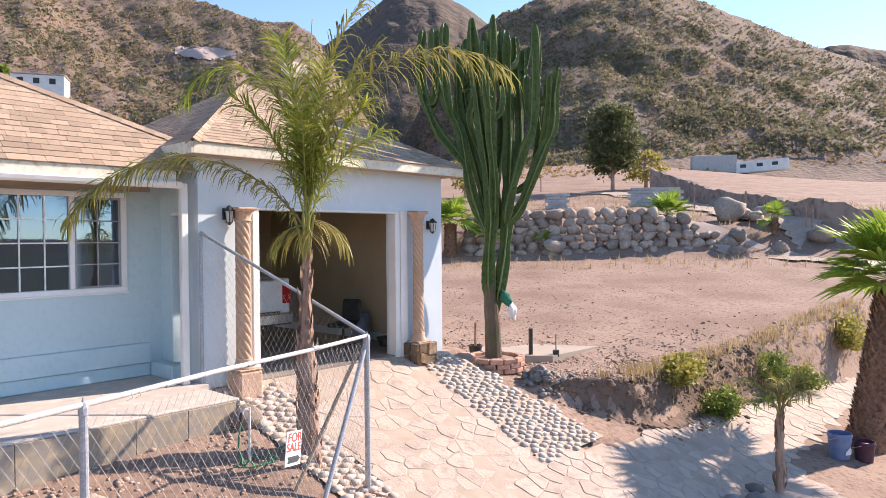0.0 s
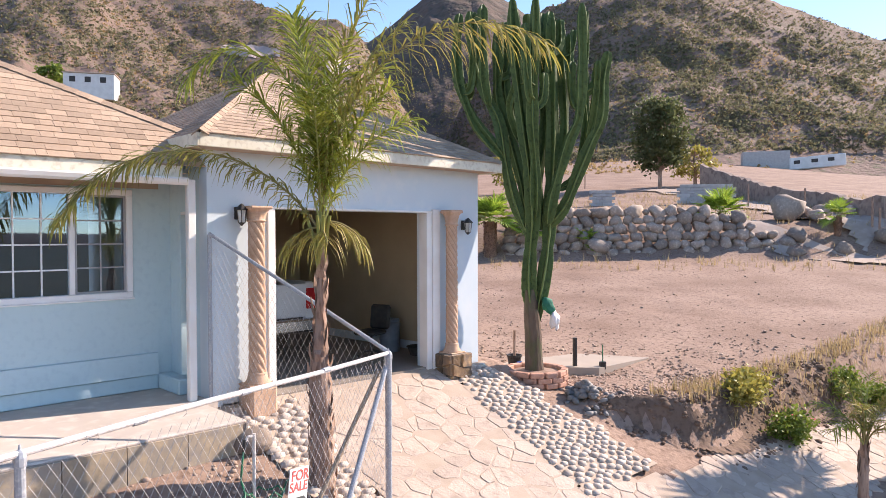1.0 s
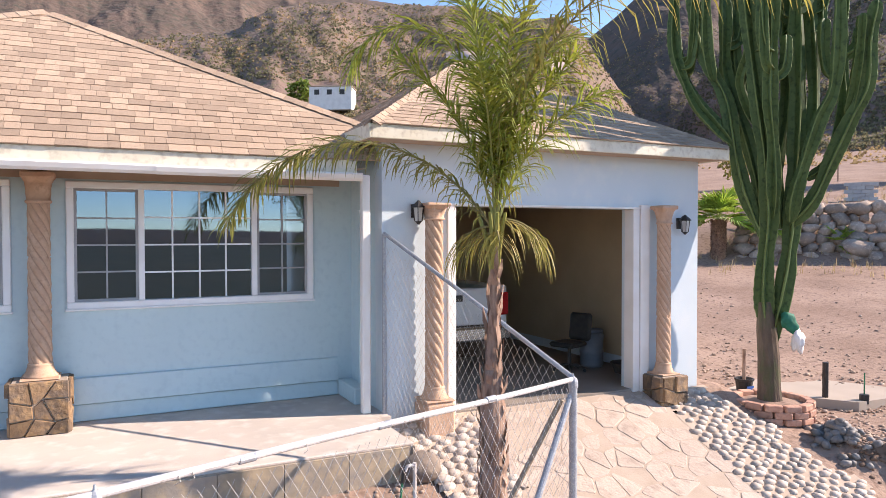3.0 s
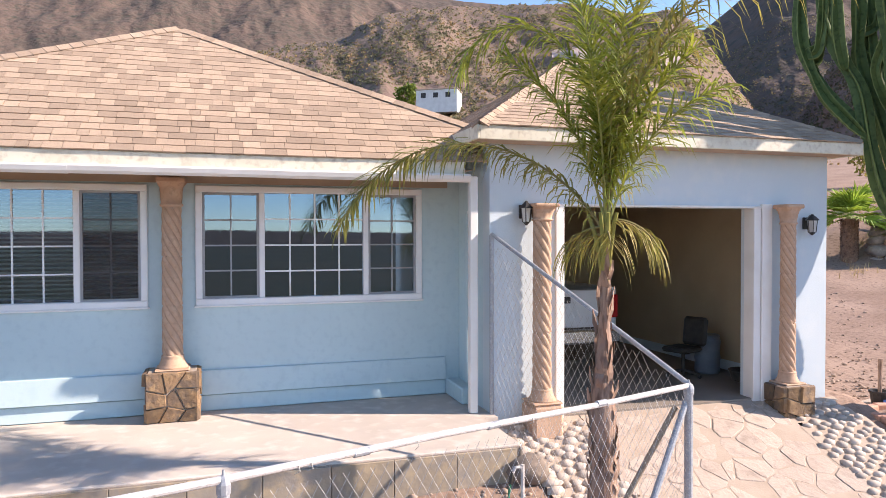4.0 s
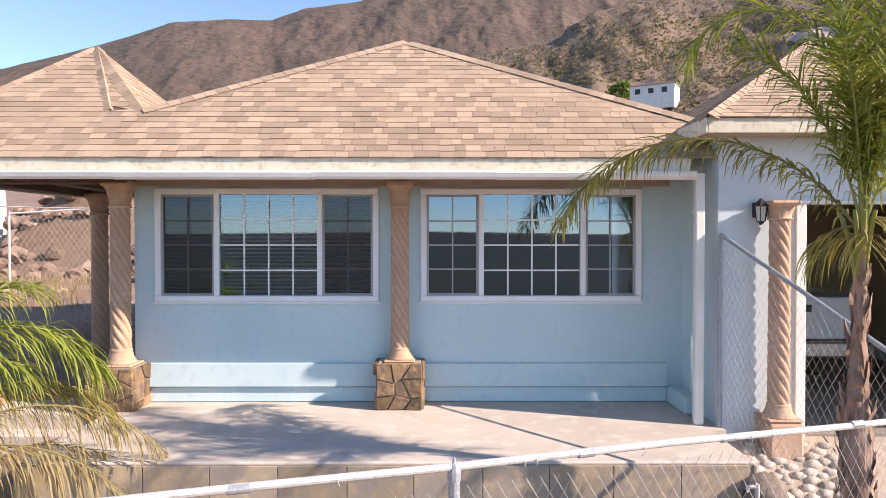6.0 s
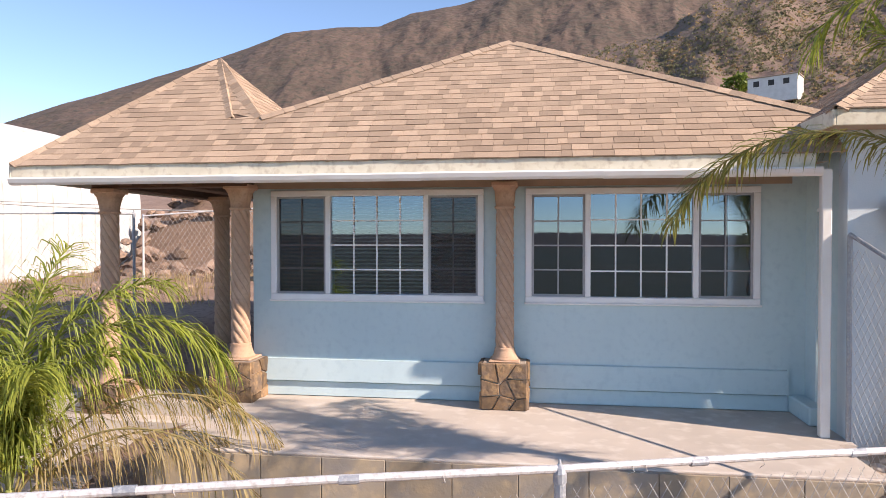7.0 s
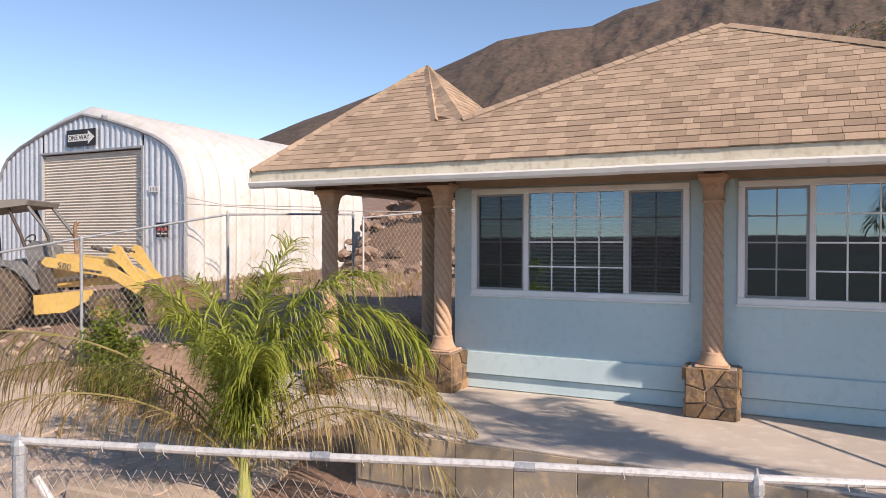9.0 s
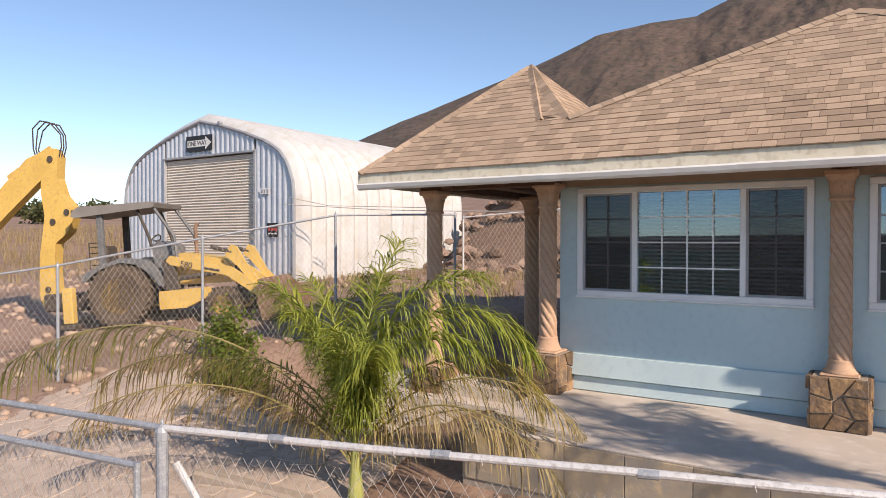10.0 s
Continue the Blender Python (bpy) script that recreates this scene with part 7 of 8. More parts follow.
for y in (-0.95, 0.95):
    part("stabiliser", Geo().bevel_box(-1.35, y - 0.1, 0.15, -1.1, y + 0.1, 1.0, 0.02).get(), M_YEL, hoe)
    part("stabiliser_foot", Geo().bevel_box(-1.5, y - 0.2, 0.02, -1.0, y + 0.2, 0.14, 0.02).get(), M_DARK, hoe)
txt = lettering(hoe, "580", 0.2, 1.5, 1.34, M_DARK, y=-0.70)
txt.matrix_local = pose(1.55, -0.70, 1.38, 90, 14, 0)
part("stripe", prism([(1.95, 1.26), (2.35, 1.17), (2.36, 1.22), (1.96, 1.31)], -0.702, -0.695).get(), M_DARK, hoe, "plain bar of writing")

# ---- fences on the west side ----
FW = thing("chain_link_fence", "tall chain-link fence round the west yard", "fence")
WP = [(-13.2, -4.4, 1.1), (-11.2, -2.5, 1.52), (-9.6, -0.86, 1.98), (-8.02, 0.79, 2.4), (-7.5, 2.0, 2.44), (-7.0, 3.2, 2.47)]
for x, y, z in WP[:4] + WP[5:]:
    post(FW, x, y, ground_z(x, y) - 0.2, z, 0.026)
for a, b in zip(WP, WP[1:]):
    part("top_rail", Geo().tube([(a[0], a[1], a[2]), (b[0], b[1], b[2])], 0.02, 8).get(), M_GALV, FW)
    chain_link("wire_mesh", FW, a[:2], b[:2], a[2], b[2], ground_z(*a[:2]), ground_z(*b[:2]), 0.09, 0.0024)
FB = thing("chain_link_fence", "slack chain-link fence before the boulder bank", "fence")
WB = [(-12.9, 3.2, 3.0), (-9.9, 8.2, 2.6), (-7.6, 9.0, 2.8), (-5.0, 9.6, 2.9)]
for x, y, z in WB[1:]:
    post(FB, x, y, ground_z(x, y) - 0.2, z, 0.028, M_GALV_OLD)
for a, b in zip(WB[1:], WB[2:]):
    part("top_rail", Geo().tube([(a[0], a[1], a[2]), (b[0], b[1], b[2])], 0.022, 8).get(), M_GALV_OLD, FB)
    chain_link("wire_mesh", FB, a[:2], b[:2], a[2], b[2], ground_z(*a[:2]), ground_z(*b[:2]), 0.12, 0.003)
g = Geo().tube([(-13.2, 4.5, 2.9), (-10.5, 5.2, 2.72), (-8.0, 5.9, 2.65), (-5.5, 6.4, 2.62)], 0.012, 5).tube([(-13.2, 4.6, 3.1), (-12.0, 4.9, 2.85), (-9.0, 5.6, 2.75)], 0.01, 5)
part("wire_strand", g.get(), M_WIRE, FB)

# boulder bank behind the porch
bank = thing("boulder_bank", "bank of brown boulders and earth behind the porch", "rocks", kind="structure")
vs, fs = [], []
for i in range(14):
    for j in range(10):
        x, y = -12.5 + i * 1.0, 10.2 + j * 0.7
        z = ground_z(x, y) + 3.1 * smoothstep(0, 7, j) * (0.75 + 0.25 * math.sin(i * 0.9)) + 0.12 * noise.noise(Vector((x, y, 1)))
        vs.append((x, y, z - 0.1))
fs = [(j * 1 + i * 10, j + (i + 1) * 10, j + 1 + (i + 1) * 10, j + 1 + i * 10) for i in range(13) for j in range(9)]
part("earth", (vs, fs), M_EARTH, bank, smooth=True)
M_BANKROCK = material("brown_broken_rock", (0.24, 0.165, 0.12), (0.30, 0.215, 0.16), 2.5, 0.95, bump=0.8, bump_scale=12, third=(0.15, 0.10, 0.075), fine=7, random_tint=0.35)
rnd = random.Random(33)
bank_rocks = [rock_mesh("boulder", 650 + k, M_BANKROCK, 1, rnd.uniform(0.6, 0.95), rnd.uniform(0.5, 0.85), 0.6, 2, flat=True) for k in range(8)]
for k in range(260):
    i, j = rnd.randrange(14), rnd.randrange(9)
    x, y, z = vs[i * 10 + j]
    r = rnd.uniform(0.10, 0.30) * (1.4 if j < 3 else 1.0)
    ob = new("boulder", bank_rocks[rnd.randrange(8)])
    ob.matrix_world = Matrix.Translation((x + rnd.uniform(-.5, .5), y + rnd.uniform(-.3, .3), z + r * 0.2)) @ Euler((rnd.uniform(-.5, .5), rnd.uniform(-.5, .5), rnd.uniform(0, 6.28))).to_matrix().to_4x4() @ Matrix.Scale(r, 4)
    ob.parent = bank
# old table on the porch
tb = thing("wooden_table", "old grey wooden table under the porch roof", "table", (-5.0, 3.6, ground_z(-5.0, 3.6)))
part("tabletop", Geo().bevel_box(-0.45, -0.3, 0.72, 0.45, 0.3, 0.77, 0.01).get(), M_WOODBAR, tb)
for x in (-0.38, 0.38):
    for y in (-0.24, 0.24):
        part("leg", Geo().bevel_box(x - 0.035, y - 0.035, 0.0, x + 0.035, y + 0.035, 0.72, 0.005).get(), M_WOODBAR, tb)
shrub("shrub", "bright green weedy shrub by the loader", gz_at(-8.9, -0.9), (0.7, 0.6, 0.85), M_SHRUB, 1500, 0.08, 420)
shrub("shrub", "green weeds at the fence", gz_at(-7.9, -1.6), (0.7, 0.5, 0.7), M_SHRUB, 1400, 0.08, 421)
grass_patch("dry grass in the west field", lambda r: [(r.uniform(-60, -22), r.uniform(2, 26)) for _ in range(2500)], 0.6, M_GRASS_DRY, 422)
M_PINE_FAR = leaf_material("dark_olive_leaf", (0.07, 0.085, 0.03), (0.10, 0.11, 0.04), (0.13, 0.12, 0.05))
for k in range(16):
    rr = random.Random(700 + k)
    x, y = -70 - rr.uniform(0, 40), 10 + 2.4 * k + rr.uniform(-2, 2)
    shrub("tree", "dark bushy tree at the field edge", gz_at(x, y), (2.6, 2.6, 1.7 + rr.random()), M_PINE_FAR, 500, 0.5, 700 + k, group="field trees")
scatter("rubble", "rubble and stones in the west yard", M_BOULDER_J, lambda r: [(r.uniform(-24, -7.5), r.uniform(-4, 7)) for _ in range(700)], (0.03, 0.13), 90)
grass_patch("dry grass tufts at the shed foot", lambda r: [(r.uniform(-13.3, -6), r.uniform(4, 10)) for _ in range(500)], 0.22, M_GRASS_DRY, 423)
# low kerb block in the west yard
kx, ky = -5.3, -3.45
g = Geo().bevel_box(-0.8, -0.1, -0.3, 0.7, 0.1, 0.06, 0.03, pose(0, 0, 0, 0, 6, 14))
tagged(part("kerb_block", g.get(), M_MORTAR, matrix=pose(kx, ky, ground_z(kx, ky))), "low concrete kerb block by the patio", "kerb")

# ---- inside the garage ----
M_CAR = material("white_truck_paint", (0.66, 0.66, 0.65), (0.60, 0.60, 0.59), 3, 0.3)
M_CHROME = material("bumper_chrome", (0.6, 0.6, 0.6), (0.5, 0.5, 0.5), 9, 0.25, metal=0.9)
M_TAIL = material("red_tail_light", (0.42, 0.02, 0.02), (0.36, 0.02, 0.02), 9, 0.25)
truck = thing("pickup_truck", "white pickup truck parked nose-in in the garage", "truck", (5.45, 1.0, -0.1))
part("tailgate", Geo().bevel_box(-0.86, 0.0, 0.72, 0.80, 0.08, 1.30, 0.02).get(), M_CAR, truck)
part("tailgate_handle", Geo().bevel_box(-0.14, -0.012, 1.10, 0.14, 0.0, 1.2, 0.006).get(), M_BLACK, truck)
for sx in (-1, 1):
    part("bed_side", Geo().bevel_box(sx * 0.86 - 0.1, 0.01, 0.62, sx * 0.86 + 0.1, 2.1, 1.33, 0.03).get(), M_CAR, truck)
    part("tail_light", Geo().bevel_box(sx * 0.87 - 0.085, -0.02, 0.86, sx * 0.87 + 0.095, 0.06, 1.22, 0.015).get(), M_TAIL, truck, "red tail light")
    wx = Geo().lathe([(0.2, -0.12), (0.36, -0.12), (0.38, 0), (0.36, 0.12), (0.2, 0.12)], 20)
    wx.v = [(sx * 0.78 + v[2], 1.1 + v[0], 0.38 + v[1]) for v in wx.v]
    part("wheel", wx.get(), M_TYRE, truck)
part("bumper", Geo().bevel_box(-0.95, -0.14, 0.48, 0.95, 0.04, 0.70, 0.03).get(), M_CHROME, truck, "chrome step bumper")
lp = part("licence_plate", Geo().bevel_box(-0.36, -0.155, 0.53, -0.06, -0.14, 0.68, 0.004).get(), M_SIGN, truck, "white plate with plain bars")
for i in range(5):
    part("bar", Geo().box(-0.33 + 0.055 * i, -0.160, 0.57, -0.295 + 0.055 * i, -0.155, 0.64).get(), M_BLUE, lp)
g = Geo()
g.add([(-0.8, 2.1, 1.3), (0.8, 2.1, 1.3), (0.72, 2.2, 1.85), (-0.72, 2.2, 1.85), (-0.8, 3.1, 1.3), (0.8, 3.1, 1.3), (0.7, 2.9, 1.88), (-0.7, 2.9, 1.88)], [(0, 1, 2, 3), (3, 2, 6, 7), (1, 5, 6, 2), (0, 3, 7, 4), (4, 7, 6, 5)])
part("cab", g.get(), M_CAR, truck)
part("rear_window", Geo().add([(-0.66, 2.095, 1.4), (0.66, 2.095, 1.4), (0.62, 2.17, 1.8), (-0.62, 2.17, 1.8)], [(0, 1, 2, 3)]).get(), M_BLACK, truck)
part("bed_floor", Geo().box(-0.8, 0.06, 0.60, 0.8, 3.2, 0.72).get(), M_DARK, truck)
chair = thing("office_chair", "black swivel chair turned sideways in the garage", "chair", (7.0, 0.55, -0.1))
chair.matrix_world = pose(7.15, 0.35, -0.1, 0, 0, 20) @ Matrix.Scale(0.88, 4)
part("seat", Geo().bevel_box(-0.3, -0.25, 0.44, 0.22, 0.25, 0.53, 0.04).get(), M_BLACK, chair)
part("backrest", Geo().bevel_box(0.2, -0.23, 0.55, 0.30, 0.23, 1.05, 0.045, pose(0, 0, 0, 0, 8, 0)).get(), M_BLACK, chair)
part("stem", Geo().tube([(0, 0, 0.08), (0, 0, 0.45)], 0.03, 8).get(), M_DARK, chair)
for k in range(5):
    a = k * 1.2566
    lg = part("leg", Geo().tube([(0, 0, 0.12), (0.28 * math.cos(a), 0.28 * math.sin(a), 0.06)], 0.02, 6).get(), M_DARK, chair)
    part("castor", Geo().lathe([(0.02, 0.0), (0.03, 0.02), (0.02, 0.05)], 8, (0.28 * math.cos(a), 0.28 * math.sin(a), 0)).get(), M_BLACK, lg)
M_JUG = material("grey_blue_plastic", (0.16, 0.19, 0.23), (0.20, 0.23, 0.27), 6, 0.4)
jug = thing("plastic_barrel", "grey-blue ribbed plastic barrel by the garage wall", "barrel", (7.72, 0.52, -0.1))
part("body", Geo().lathe([(0.17, 0.0), (0.19, 0.04), (0.185, 0.2), (0.195, 0.22), (0.195, 0.26), (0.185, 0.28), (0.19, 0.45), (0.2, 0.47), (0.2, 0.5), (0.17, 0.56)], 22).get(), M_JUG, jug, smooth=True)
part("lid", Geo().lathe([(0.18, 0.555), (0.185, 0.57), (0.17, 0.60), (0.05, 0.605)], 22).get(), M_JUG, jug)
tub = thing("tub", "low dark tub on the garage floor", "tub", (7.85, -0.15, -0.1))
part("body", Geo().lathe([(0.17, 0.0), (0.22, 0.14), (0.24, 0.15), (0.22, 0.16), (0.15, 0.03)], 18).get(), M_DARK, tub)


# ---- country beyond: pine, walls, trailer, hillside houses, scrub ----
M_PINE = leaf_material("pine_needles", (0.10, 0.12, 0.045), (0.14, 0.15, 0.06), (0.06, 0.08, 0.035))
M_BLOCK = material("grey_block", (0.42, 0.41, 0.40), (0.36, 0.35, 0.34), 3, 0.9, bump=0.3, random_tint=0.08)
M_RUBBLE = material("dark_rubble_wall", (0.26, 0.20, 0.17), (0.33, 0.26, 0.21), 1.6, 0.95, bump=1.0, bump_scale=3, third=(0.16, 0.12, 0.10), fine=3)


def tree(name, label, at, h, spread, mat, seed, leaf=0.4, clumps=60, per=26, trunk=0.18):
    rnd = random.Random(seed)
    t = thing(name, label, "tree", at)
    g = Geo().tube([(0, 0, -0.3), (0.1, 0, h * 0.35), (0, 0.1, h * 0.7), (0, 0, h * 0.95)], [trunk, trunk * 0.8, trunk * 0.45, 0.03], 8)
    lv = Geo()
    for k in range(clumps):
        z = h * rnd.uniform(0.25, 1.0)
        rad = spread * (0.45 + 0.55 * math.sin(math.pi * min(1, (1.02 - z / h) * 1.25))) * rnd.uniform(0.5, 1.0)
        a = rnd.uniform(0, 6.28)
        c = Vector((rad * math.cos(a), rad * math.sin(a), z))
        g.tube([(0, 0, z - 0.12 * h), c * 0.6 + Vector((0, 0, (z - 0.06 * h) * 0.4)), c], [trunk * 0.25, trunk * 0.16, 0.01], 4)
        for q in range(per):
            p = c + Vector((rnd.gauss(0, .16), rnd.gauss(0, .16), rnd.gauss(0, .10))) * spread
            d = Vector((rnd.gauss(0, 1), rnd.gauss(0, 1), rnd.gauss(0.2, 1))).normalized()
            w = d.cross(Vector((rnd.gauss(0, 1), rnd.gauss(0, 1), rnd.gauss(0, 1)))).normalized() * leaf * 0.3
            L = leaf * rnd.uniform(0.6, 1.2)
            lv.add([p, p + d * L * 0.5 - w, p + d * L, p + d * L * 0.5 + w], [(0, 1, 2, 3)])
    part("trunk", g.get(), M_BARK, t)
    part("crown", lv.get(), mat, t)["kind"] = "stuff"
    return t


tree("pine_tree", "dark bushy pine beside the block wall", gz_at(52.4, 19.3), 7.2, 2.3, M_PINE, 801, 0.36, 110, 60)
tree("pepper_tree", "olive green tree by the rubble wall", gz_at(57.0, 18.5), 3.4, 1.8, M_SHRUB_Y, 802, 0.35, 40, 26)
for k, (x, y, h) in enumerate(((30, 34, 4.5), (42, 27, 3.0), (33, 29, 5.0))):
    tree("shrub_tree", "dry olive shrub tree on the slope", gz_at(x, y), h, 1.4, M_SHRUB_Y, 810 + k, 0.3, 36, 22)


def far_wall(name, label, line, mat, thick=0.35):
    """A rough wall along (x, y, height) corners, with an uneven top."""
    rnd = random.Random(77)
    pts = []
    for (x0, y0, h0), (x1, y1, h1) in zip(line, line[1:]):
        n = max(2, int(math.hypot(x1 - x0, y1 - y0) / 0.5))
        pts += [(x0 + (x1 - x0) * k / n, y0 + (y1 - y0) * k / n, h0 + (h1 - h0) * k / n) for k in range(n)]
    pts.append(line[-1])
    g = Geo()
    top = [h + rnd.uniform(-0.1, 0.1) for _, _, h in pts]
    for k in range(len(pts) - 1):
        (xa, ya, _), (xb, yb, _) = pts[k], pts[k + 1]
        d = Vector((xb - xa, yb - ya, 0)).normalized()
        nn = Vector((-d.y, d.x, 0)) * thick
        za, zb = ground_z(xa, ya), ground_z(xb, yb)
        g.add([(xa, ya, za - 1), (xb, yb, zb - 1), (xb, yb, zb + top[k + 1]), (xa, ya, za + top[k]), (xa + nn.x, ya + nn.y, za - 1), (xb + nn.x, yb + nn.y, zb - 1), (xb + nn.x, yb + nn.y, zb + top[k + 1]), (xa + nn.x, ya + nn.y, za + top[k])],
              [(0, 1, 2, 3), (5, 4, 7, 6), (3, 2, 6, 7), (0, 3, 7, 4), (1, 5, 6, 2)])
    return tagged(part(name, g.get(), mat), label, "wall", kind="structure")


far_wall("rubble_wall", "dark rubble wall falling beside the dirt road", ((51, 15.2, 2.1), (48.4, 11.7, 1.5), (44.4, 8.1, 1.1), (40.5, 3.3, 0.9), (36.2, 0.6, 0.8), (34.6, -1.0, 1.05), (35.2, -3.7, 1.0), (37.0, -9.0, 0.9)), M_RUBBLE)
for a, b, h in (((36.5, 15.5), (37.9, 14.0), 1.0), ((40.3, 11.6), (43.0, 8.6), 1.35)):
    bw = thing("block_wall", "short run of grey concrete block wall", "wall", kind="structure")
    d = Vector((b[0] - a[0], b[1] - a[1], 0))
    n = int(d.length / 0.42)
    d.normalize()
    me = Geo().bevel_box(0.005, -0.1, 0.005, 0.395, 0.1, 0.195, 0.008)
    bm_ = mesh_of("block", me.v, me.f, M_BLOCK)
    z0 = ground_z(*a)
    for row in range(int(h / 0.2)):
        for k in range(n - (row % 2)):
            ob = new("block", bm_)
            ob.matrix_world = pose(a[0] + d.x * (k + 0.5 * (row % 2)) * 0.4, a[1] + d.y * (k + 0.5 * (row % 2)) * 0.4, z0 + row * 0.2, 0, 0, math.degrees(math.atan2(d.y, d.x)))
            ob.parent = bw
fence_e = thing("post_fence", "row of dark fence posts along the dirt road", "fence")
for k, (x, y) in enumerate(((39.6, 6.9), (35.7, 2.6), (33.6, -0.8), (33.3, -2.5), (33.1, -1.2), (34.4, -3.3), (44, 22), (47, 24), (50, 25))):
    part("post", Geo().tube([(x, y, ground_z(x, y) - 0.2), (x, y, ground_z(x, y) + 1.35)], 0.05, 6).get(), M_BARK, fence_e)
M_TRAILER = material("faded_white_trailer", (0.66, 0.66, 0.64), (0.58, 0.58, 0.56), 1.0, 0.5)
trl = thing("trailer", "faded white camper trailer on the ridge", "trailer")
trl.matrix_world = pose(131.5, 32.0, ground_z(131.5, 32.0) + 0.5, 0, -3, -72) @ Matrix.Scale(1.25, 4)
part("body", Geo().bevel_box(-3.6, -1.1, 0, 3.4, 1.1, 1.7, 0.12).get(), M_TRAILER, trl)
for x in (-2.6, -0.4, 1.6):
    part("window", Geo().bevel_box(x - 0.4, -1.12, 0.8, x + 0.4, -1.09, 1.3, 0.02).get(), M_BLACK, trl)
sh = thing("block_hut", "low pale block hut on the ridge", "hut")
sh.matrix_world = pose(129.0, 40.0, ground_z(129.0, 40.0), 0, 0, -62) @ Matrix.Scale(1.25, 4)
part("wall", Geo().bevel_box(-3.2, -1.5, -0.5, 3.0, 1.5, 2.1, 0.03).get(), M_BLOCK, sh)


def far_house(at, turn, w, d, h, label, mat):
    hs = thing("hillside_house", label, "house", at)
    hs.matrix_world = pose(*at, 0, 0, turn)
    part("wall", Geo().bevel_box(-w / 2, -d / 2, -2, w / 2, d / 2, h, 0.05).get(), mat, hs)
    part("roof", Geo().bevel_box(-w / 2 - 0.2, -d / 2 - 0.2, h + 0.002, w / 2 + 0.2, d / 2 + 0.2, h + 0.25, 0.04).get(), M_SOFFIT, hs)
    for k in range(3):
        x = -w * 0.32 + w * 0.3 * k
        part("window", Geo().bevel_box(x - 0.6, -d / 2 - 0.04, h * 0.45, x + 0.6, -d / 2, h * 0.8, 0.02).get(), M_BLACK, hs)
    return hs


def hill_point(az, el, near=60, far=1500):
    """Where a sight line from the yard, in degrees, first meets a hill or the ground."""
    dg = bpy.context.evaluated_depsgraph_get()
    way = Vector((-math.sin(radians(az)) * math.cos(radians(el)), math.cos(radians(az)) * math.cos(radians(el)), math.sin(radians(el))))
    o = Vector((0.4, -8.5, 1.95)) + way * near
    hit, p, n, _, ob, _ = scene.ray_cast(dg, o, way)
    land = ("ground", "mountain", "near_hill", "cone_hill", "east_hill", "far_ridge")
    return p if hit and ob.name in land and (p - o).length < far else None


p = hill_point(-16.9, 10.2, 60)
if p:
    far_house((p.x, p.y - 4, p.z + 0.5), -30, 10, 6, 3.4, "white flat-roofed house on the hillside", M_TRAILER)
    k = hill_point(-14.4, 10.3, 60) or p
    tree("hill_tree", "bright green tree before the hillside house", (k.x, k.y - 4, k.z - 1), 6, 3.0, M_SHRUB, 820, 1.0, 40, 20, 0.3)
M_CUT = material("pale_road_cut", (0.42, 0.34, 0.31), (0.36, 0.29, 0.26), 0.2, 0.95, bump=0.6, bump_scale=0.5, relief=0.5)


def road_cut(az0, az1, el0, el1):
    """A bare pale scar in the hillside, lying on the slope."""
    vs, n, m = [], 14, 5
    for i in range(n + 1):
        for j in range(m + 1):
            pinch = 0.5 + 0.5 * math.sin(math.pi * (i + 0.6) / (n + 1.2))
            mid = (el0 + el1) / 2
            p = hill_point(az0 + (az1 - az0) * i / n, mid + (el0 + (el1 - el0) * j / m - mid) * pinch + 0.06 * math.sin(i * 2.1 + j))
            if p is None:
                return
            vs.append(p + (Vector((0.4, -8.5, 1.95)) - p).normalized() * 1.2)
    fs = [(i * (m + 1) + j, (i + 1) * (m + 1) + j, (i + 1) * (m + 1) + j + 1, i * (m + 1) + j + 1) for i in range(n) for j in range(m)]
    tagged(part("road_cut", (vs, fs), M_CUT, smooth=True), "pale bare cut of a hillside road", "slope", kind="structure")


bpy.context.view_layer.update()
road_cut(-26.5, -31.0, 14.0, 14.9)
road_cut(-34.5, -36.6, 13.0, 14.2)


def scrub(name, label, az0, az1, el0, el1, count, size, mat, seed, leaves=7):
    """Clumps of brush rooted on the hillsides, thicker in some patches."""
    rnd = random.Random(seed)
    g = Geo()
    made = tries = 0
    while made < count and tries < count * 2.2:
        tries += 1
        az, el = rnd.uniform(az0, az1), rnd.uniform(el0, el1)
        if noise.noise(Vector((az * 0.35, el * 0.6, seed))) + rnd.uniform(-0.5, 0.5) < -0.1:
            continue
        p = hill_point(az, el, 38)
        if -17.5 < az < -11 and 8.5 < el < 12.2:      # cleared ground round the hillside house
            continue
        if p is None:
            continue
        d = (p - Vector((0.4, -8.5, 1.95))).length
        if d > 620:
            continue
        s = size * rnd.uniform(0.5, 1.3) * (0.6 + 0.4 * min(1.5, d / 180))
        for q in range(leaves):
            o = Vector((rnd.gauss(0, .4), rnd.gauss(0, .4), abs(rnd.gauss(0.35, .3)))) * s
            u = Vector((rnd.gauss(0, 1), rnd.gauss(0, 1), rnd.gauss(0, .5))).normalized() * s * 0.55
            w = Vector((rnd.gauss(0, .4), rnd.gauss(0, .4), 1)).normalized() * s * 0.5
            c = p + o
            g.add([c - u, c - w * 0.6, c + u, c + w], [(0, 1, 2, 3)])
        made += 1
    return tagged(part(name, g.get(), mat), label, "scrub", kind="stuff")


